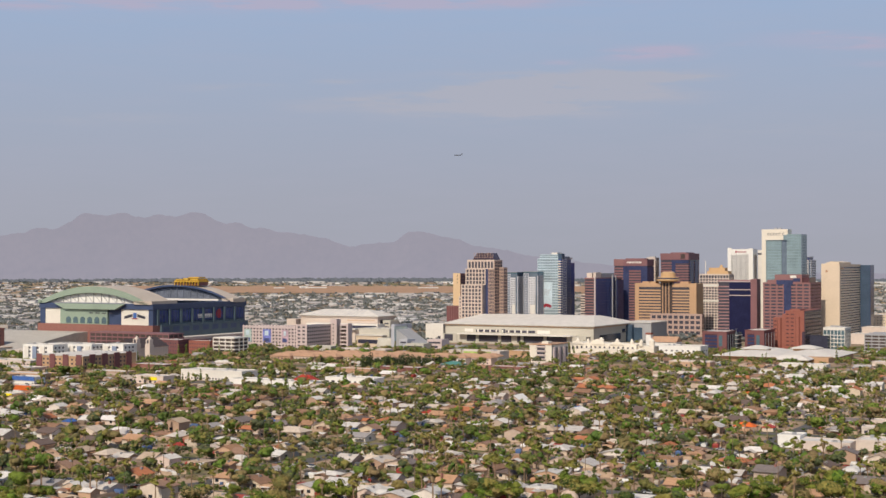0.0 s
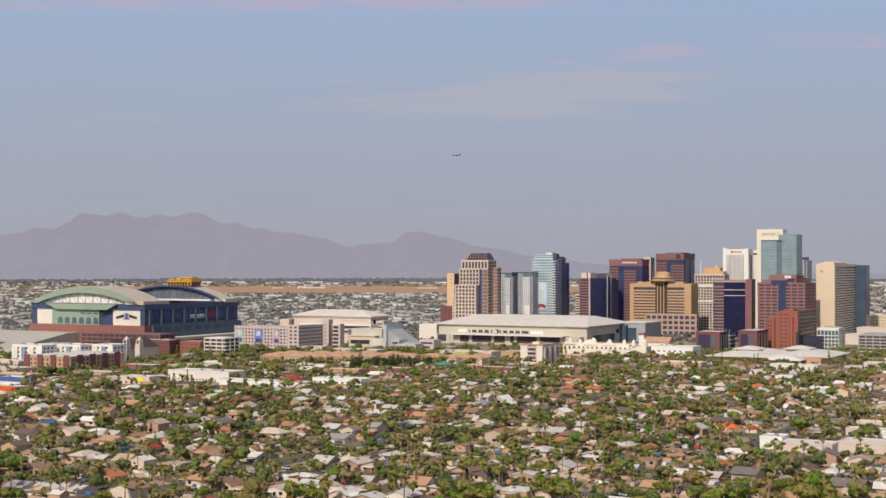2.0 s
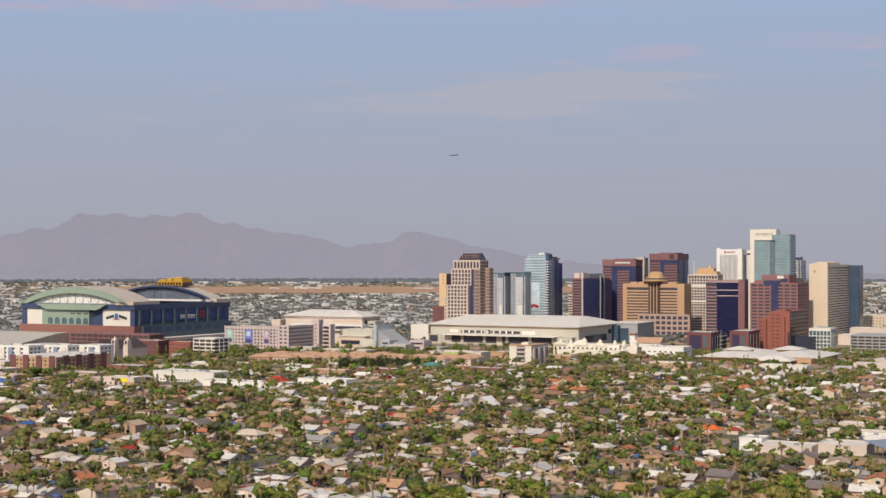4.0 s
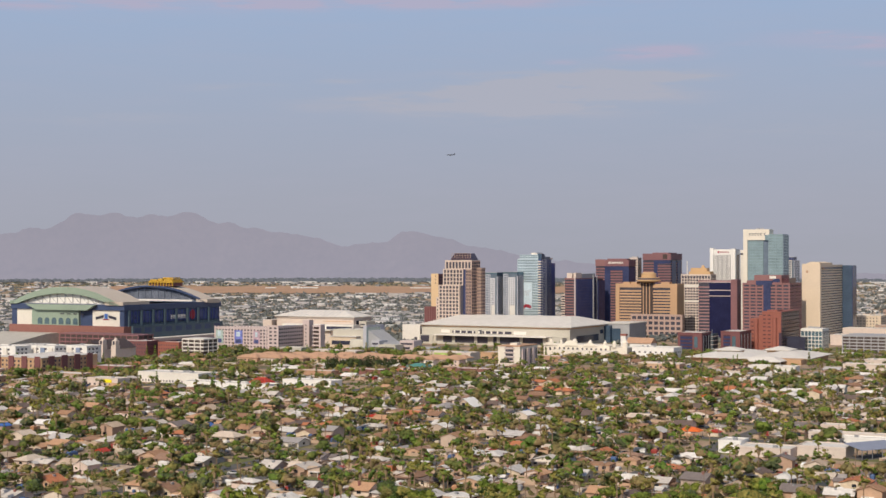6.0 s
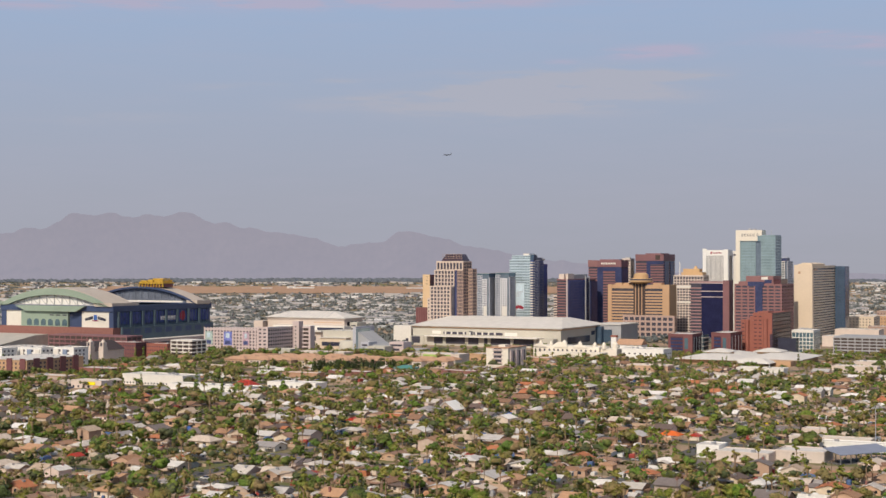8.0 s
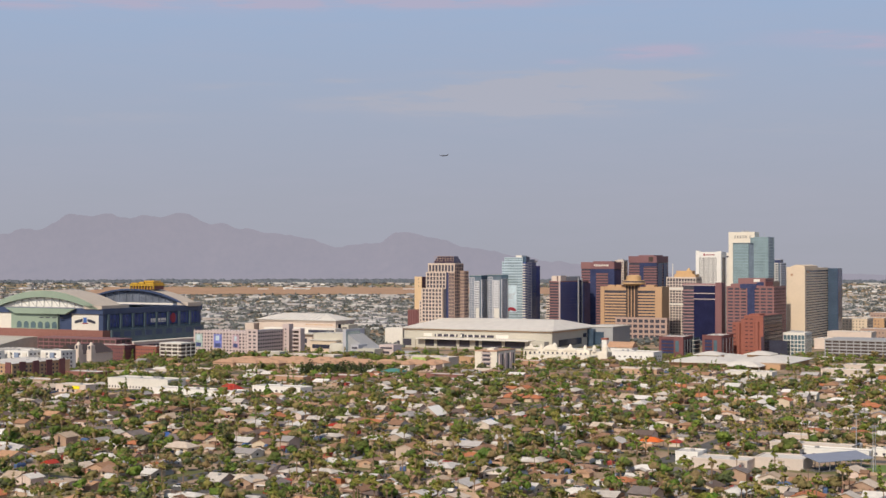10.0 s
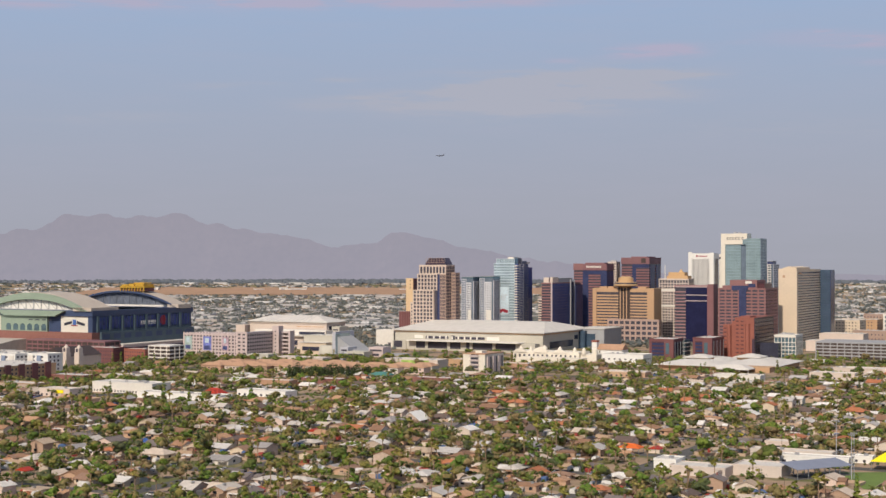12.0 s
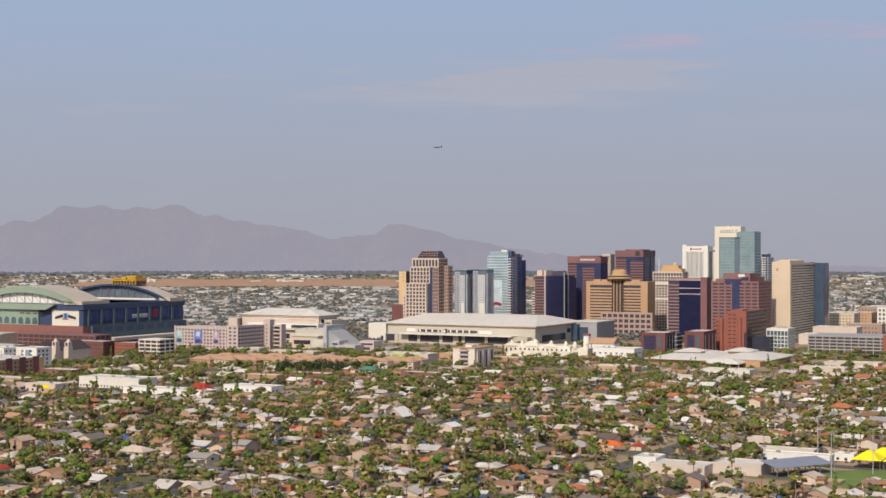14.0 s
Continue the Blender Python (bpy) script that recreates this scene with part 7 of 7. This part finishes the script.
# ---------------------------------------------------------------- the far city
def far_city():
    rnd = random.Random(11)
    v, f = [], []
    for _ in range(5200):
        y = 1950 + 2850 * rnd.random()
        x = rnd.uniform(-0.36 * y - 60, 0.36 * y + 120)
        if -420 < x < 760 and y < 2300 or 4160 < y < 4580 and -1000 < x < 620:
            continue
        w, d, h = rnd.uniform(8, 24), rnd.uniform(7, 14), rnd.uniform(2.6, 4.4)
        if rnd.random() < (0.14 if 3900 < y < 4160 or y > 4580 else 0.06):
            w, d, h = w * 3.2, d * 2, h * 1.5
        z = gz(x, y) - 1
        k = len(v)
        c, s = math.cos(radians(R)), math.sin(radians(R))
        for lx, ly in ((-w, -d), (w, -d), (w, d), (-w, d)):
            px, py = x + (lx * c - ly * s) / 2, y + (lx * s + ly * c) / 2
            v += [(px, py, z), (px, py, z + h + 0.4)]
        f += [(k, k + 2, k + 3, k + 1), (k + 2, k + 4, k + 5, k + 3), (k + 4, k + 6, k + 7, k + 5), (k + 6, k, k + 1, k + 7), (k + 1, k + 3, k + 5, k + 7)]
    stuff("far_city", v, f, [M["far_box"]], None, "pale flat roofs of the far city in hazed greys", "buildings")
    v, f = [], []
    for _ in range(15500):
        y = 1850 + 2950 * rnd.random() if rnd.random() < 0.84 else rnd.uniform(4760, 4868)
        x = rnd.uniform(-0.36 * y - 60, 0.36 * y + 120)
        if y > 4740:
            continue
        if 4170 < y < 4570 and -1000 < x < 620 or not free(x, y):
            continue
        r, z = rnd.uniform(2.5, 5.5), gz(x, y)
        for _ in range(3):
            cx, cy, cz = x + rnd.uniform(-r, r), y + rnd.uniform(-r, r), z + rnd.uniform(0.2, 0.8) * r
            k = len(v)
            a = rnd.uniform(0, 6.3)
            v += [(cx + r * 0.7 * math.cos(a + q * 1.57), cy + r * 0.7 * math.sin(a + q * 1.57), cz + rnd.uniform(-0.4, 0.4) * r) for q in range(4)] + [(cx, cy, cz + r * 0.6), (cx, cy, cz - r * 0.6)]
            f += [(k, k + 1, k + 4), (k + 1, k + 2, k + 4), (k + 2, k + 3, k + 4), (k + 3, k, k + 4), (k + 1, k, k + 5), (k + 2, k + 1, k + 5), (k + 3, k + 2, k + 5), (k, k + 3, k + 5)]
    stuff("far_woods", v, f, [M["leaf_hazed"]], None, "tree clumps across the far city, greyed as by haze", "trees")
    v, f = [], []
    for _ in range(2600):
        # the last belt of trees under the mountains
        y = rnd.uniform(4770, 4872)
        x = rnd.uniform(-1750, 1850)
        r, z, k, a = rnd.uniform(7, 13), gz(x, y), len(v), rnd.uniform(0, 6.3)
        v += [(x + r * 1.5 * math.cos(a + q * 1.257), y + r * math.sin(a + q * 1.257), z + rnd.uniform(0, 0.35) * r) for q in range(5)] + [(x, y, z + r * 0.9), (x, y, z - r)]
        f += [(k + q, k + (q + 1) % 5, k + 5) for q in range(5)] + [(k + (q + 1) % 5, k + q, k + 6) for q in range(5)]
    stuff("far_tree_belt", v, f, [M["belt"]], None, "belt of far trees in haze blue-grey under the mountains", "trees")


far_city()


def strip(name, label, mat, pts_left, pts_right, lift):
    n = len(pts_left)
    v = [(x, y, gz(x, y) + lift) for x, y in pts_left + pts_right]
    me = bpy.data.meshes.new(name)
    me.from_pydata(v, [], [(i, n + i, n + i + 1, i + 1) for i in range(n - 1)])
    me.materials.append(mat)
    return tagged(new(name, me), label, name.split("_")[0], kind="structure")


# bare brown land beyond
xs = list(range(-1000, 640, 60))
strip("field_bare", "flat bare reddish-brown land", M["bare"], [(x, 4560 + 12 * math.sin(x * 0.013)) for x in xs], [(x, 4190 + 16 * math.sin(x * 0.021)) for x in xs], 1.2)
# streets
def street(p, q, width):
    n = 24
    d = (q - p).normalized()
    s = Vector((d.y, -d.x, 0)) * width / 2
    pts = [p + (q - p) * k / n for k in range(n + 1)]
    strip("road", "worn grey asphalt street", M["asphalt"], [tuple((v - s).xy) for v in pts], [tuple((v + s).xy) for v in pts], 0.08)


for j in range(-4, 34):
    c = (2 * j + 0.5) * ROW
    street(grid_point(-900, c), grid_point(700, c), 10.0)
for i in range(-5, 5):
    a = i * CROSS - 34
    street(grid_point(a, 250), grid_point(a, 1500), 10.5)


# ---------------------------------------------------------------- dark row of trees before the tile-roofed apartments
for k in range(22):
    rr = random.Random(300 + k)
    tall = rr.uniform(0.65, 1.1)
    p = Vector((-72 + 3.4 * k + rr.uniform(-1, 1), 1352 + 0.9 * k + rr.uniform(-2, 2), 0))
    t = thing("tree", "tall dark evergreen in a planted row", "tree", p.x, p.y, gz(p.x, p.y), rr.uniform(0, 360), "row of dark evergreens")
    bm = bmesh.new()
    tube(bm, (0, 0, -0.3), (0, 0, 9), 0.28, 0.12, 6)
    part("trunk", bm, M["bark"], t)
    foliage("crown", blob_leaves(rr, [(rr.uniform(-0.6, 0.6), rr.uniform(-0.6, 0.6), (3.0 + 2.3 * q) * tall, (3.8 - 0.42 * q) * tall) for q in range(5)], 380, 0.7), M["evergreen"], t)


# ---------------------------------------------------------------- cars, utility poles, yard walls
def car_template(kind):
    t = thing("car", ("parked saloon car at the kerb", "parked pickup truck at the kerb", "parked hatchback at the kerb")[kind], "car", 0, 0, 0, 0, "parked cars")
    bm = bmesh.new()
    long = (4.5, 5.2, 4.1)[kind]
    slab(bm, [(-long / 2, 0.35), (long / 2, 0.35), (long / 2, 0.75), (long / 2 - 0.2, 0.92), (-long / 2 + 0.1, 0.95), (-long / 2, 0.8)], -0.88, 0.88)
    part("body", bm, M["car"], t)
    bm = bmesh.new()
    a, b = ((-1.5, 1.0), (-0.4, 1.2), (-1.8, 0.9))[kind]
    slab(bm, [(a, 0.93), (b, 0.93), (b - 0.55, 1.46), (a + 0.4, 1.48)], -0.76, 0.76)
    part("cabin", bm, M["pane"], t)
    boxed("roof_panel", t, M["car"], a + 0.38, b - 0.55, -0.74, 0.74, 1.48, 1.53)
    bm = bmesh.new()
    tube(bm, (0, -0.1, 0), (0, 0.1, 0), 0.33, 0.33, 12)
    me = mesh_of("wheel", bm, M["tyre"])
    for wx in (-long * 0.3, long * 0.3):
        for wy in (-0.82, 0.82):
            piece("wheel", me, t, wx, wy, 0.33)
    return t


CARS = [car_template(k) for k in range(3)]
rr = random.Random(8)
spots = []
for j in range(2, 14):
    c = (2 * j + 0.5) * ROW
    for i in range(-30, 30):
        p = grid_point(i * 17 + rr.uniform(-6, 6), c + rr.choice((-1, 1)) * 4.0)
        if 520 < p.y < 900 and in_view(p.x, p.y) and free(p.x, p.y) and rr.random() < 0.55:
            spots.append((p.y, p.x, R + rr.choice((0, 180))))
for k in range(90):
    spots.append((1118 + 9 * (k // 18) + rr.uniform(-1, 1) + 0.3 * (k % 18), -318 + 4.6 * (k % 18) + rr.uniform(-0.5, 0.5), R + 90))
for k in range(44):
    spots.append((1324 + 7.5 * (k // 14) + rr.uniform(-0.4, 0.4), 148 + 2.75 * (k % 14), 62 + rr.choice((0, 180))))
for (x0, x1, y0, y1), mat, name, label in zip(LAWNS, ("asphalt", "grass"), ("parking_lot", "lawn"), ("worn grey asphalt parking lot", "watered green lawn")):
    me = bpy.data.meshes.new(name)
    me.from_pydata([(x, y, gz(x, y) + 0.12) for y in (y0, (y0 + y1) / 2, y1) for x in (x0, x1)], [], [(0, 1, 3, 2), (2, 3, 5, 4)])
    me.materials.append(M[mat])
    tagged(new(name, me), label, name.replace("_", " "), kind="structure")
set_out(CARS, sorted(spots), 44, lambda r: (r[0], 1.0), "far_cars", [M["clutter"], M["pane"]], {"body": 0, "cabin": 1}, "parked cars along the far streets", "cars")


def pole_template():
    t = thing("utility_pole", "weathered wooden utility pole with a crossarm", "utility pole", 0, 0, 0, 0, "utility poles")
    bm = bmesh.new()
    tube(bm, (0, 0, -0.3), (0, 0, 11), 0.17, 0.12, 7)
    part("pole", bm, M["wood"], t)
    arm = boxed("crossarm", t, M["wood"], -1.3, 1.3, -0.07, 0.07, 10.2, 10.35)
    for k in (-1.1, 0.0, 1.1):
        boxed("insulator", arm, M["metal"], k - 0.06, k + 0.06, -0.06, 0.06, 10.35, 10.6)
    return t


spots = []
for j in range(3, 16):
    for i in range(-16, 16):
        p = grid_point(i * 42 + 9, (2 * j + 1.0) * ROW + ROW / 2)
        if 520 < p.y < 950 and in_view(p.x, p.y) and free(p.x, p.y):
            spots.append((p.y, p.x, R))
set_out([pole_template()], sorted(spots), 60, lambda r: (r[0], 1.0), "far_poles", [M["wood"]], {"pole": 0}, "far utility poles", "utility poles")
v, f = [], []
rr = random.Random(21)
for y, x, rz, s in slots:
    if rr.random() < 0.6:
        a = radians(rz)
        ca, sa = math.cos(a), math.sin(a)
        for x0, x1, y0, y1 in ((-7.4, -7.2, -9, 14), (-7.2, 7.2, 13.8, 14)):
            k = len(v)
            z = gz(x, y)
            h = rr.uniform(1.3, 1.9)
            for zz in (z - 0.2, z + h):
                for lx, ly in ((x0, y0), (x1, y0), (x1, y1), (x0, y1)):
                    v.append((x + lx * ca - ly * sa, y + lx * sa + ly * ca, zz))
            f += [(k + 4, k + 5, k + 6, k + 7), (k, k + 1, k + 5, k + 4), (k + 1, k + 2, k + 6, k + 5), (k + 2, k + 3, k + 7, k + 6), (k + 3, k, k + 4, k + 7)]
stuff("yard_wall", v, f, [M["block_wall"]], None, "tan block walls round the yards", "walls")

# bins, trailers, tarpaulins and parked things in the yards
v, f = [], []
rr = random.Random(33)
for y, x, rz, s in slots:
    for _ in range(3):
        px, py = x + rr.uniform(-9, 9), y + rr.uniform(-13, 13)
        if not clear_tree(px, py):
            continue
        w, d, h = rr.choice(((2.0, 4.4, 1.5), (1.2, 1.2, 1.1), (2.6, 3.0, 2.1), (1.6, 2.4, 0.9), (2.2, 6.0, 2.4)))
        a = radians(rz + rr.choice((0, 90)))
        ca, sa = math.cos(a), math.sin(a)
        k, z = len(v), gz(px, py)
        for zz, q in ((z - 0.1, 1.0), (z + h * 0.7, 1.0), (z + h, 0.7)):
            for lx, ly in ((-w, -d), (w, -d), (w, d), (-w, d)):
                v.append((px + (lx * ca - ly * sa) * q / 2, py + (lx * sa + ly * ca) * q / 2, zz))
        for b in (0, 4):
            f += [(k + b + i, k + b + (i + 1) % 4, k + b + 4 + (i + 1) % 4, k + b + 4 + i) for i in range(4)]
        f.append((k + 8, k + 9, k + 10, k + 11))
stuff("yard_clutter", v, f, [M["clutter"]], None, "sheds, trailers and bins standing in the yards", "clutter")

# low shrubs, hedges and weeds between the houses
v, f = [], []
rr = random.Random(52)
for _ in range(9000):
    y = 520 + 700 * rr.random()
    x = rr.uniform(-0.315 * y - 25, 0.325 * y + 95)
    if not clear_tree(x, y):
        continue
    for _ in range(2):
        r = rr.uniform(0.5, 1.5)
        cx, cy, cz = x + rr.uniform(-1, 1) * 1.2, y + rr.uniform(-1, 1) * 1.2, gz(x, y) + r * 0.4
        k, a = len(v), rr.uniform(0, 6.3)
        v += [(cx + r * rr.uniform(0.7, 1.1) * math.cos(a + q * 1.257), cy + r * rr.uniform(0.7, 1.1) * math.sin(a + q * 1.257), cz + rr.uniform(-0.3, 0.3) * r) for q in range(5)] + [(cx, cy, cz + r * 0.7), (cx, cy, cz - r)]
        f += [(k + q, k + (q + 1) % 5, k + 5) for q in range(5)] + [(k + (q + 1) % 5, k + q, k + 6) for q in range(5)]
stuff("yard_shrubs", v, f, [M["shrub"]], None, "low olive and brown shrubs between the houses", "shrubs")

# long pale hangars on the far airfield
for x, w, h in ((-492, 30, 3), (-418, 24, 7), (-378, 58, 4), (-806, 26, 8), (-40, 60, 3), (-1000, 46, 5)):
    t = thing("hangar", "long pale hangar on the bare airfield", "hangar", x, 4440, gz(x, 4440), 0, "airfield hangars")
    boxed("wall", t, M["pale"], -w / 2, w / 2, 0, 24, -1, h)
    bm = bmesh.new()
    slab(bm, [(-1, h), (25, h), (12, h + 1.4)], -w / 2 - 1, w / 2 + 1)
    ob = part("roof", bm, M["white"], t)
    ob.rotation_euler = (0, 0, radians(90))
    boxed("hangar_door", t, M["grey"], -w / 4, w / 4, -0.4, 0, -0.5, h * 0.75)

# ---------------------------------------------------------------- aeroplane on its way across
t = thing("aeroplane", "small dark twin-engined airliner low in the hazy sky", "aeroplane", 52, 4700, 434, 0)
bm = bmesh.new()
tube(bm, (-11, 0, 0), (9, 0, 0.3), 1.5, 1.5, 12)
tube(bm, (-11, 0, 0), (-13.5, 0, -0.3), 1.5, 0.4, 12)
tube(bm, (9, 0, 0.3), (14, 0, 1.2), 1.5, 0.3, 12)
part("fuselage", bm, M["plane"], t, "", True)
for s in (-1, 1):
    bm = bmesh.new()
    prism(bm, [(-3, 0), (2, 0), (4.5, 12 * s), (3, 12 * s)][::s], -0.6, -0.3)
    part("wing", bm, M["plane"], t)
    bm = bmesh.new()
    tube(bm, (-3.2, 4.5 * s, -1.5), (0.6, 4.5 * s, -1.5), 0.8, 0.6, 10)
    part("engine", bm, M["plane"], t)
bm = bmesh.new()
slab(bm, [(9.5, 1.2), (13.2, 1.4), (14.6, 6.2), (12.8, 6.2)], -0.15, 0.15)
part("tail_fin", bm, M["plane"], t)
boxed("tailplane", t, M["plane"], 11, 13.5, -4.2, 4.2, 1.2, 1.4)
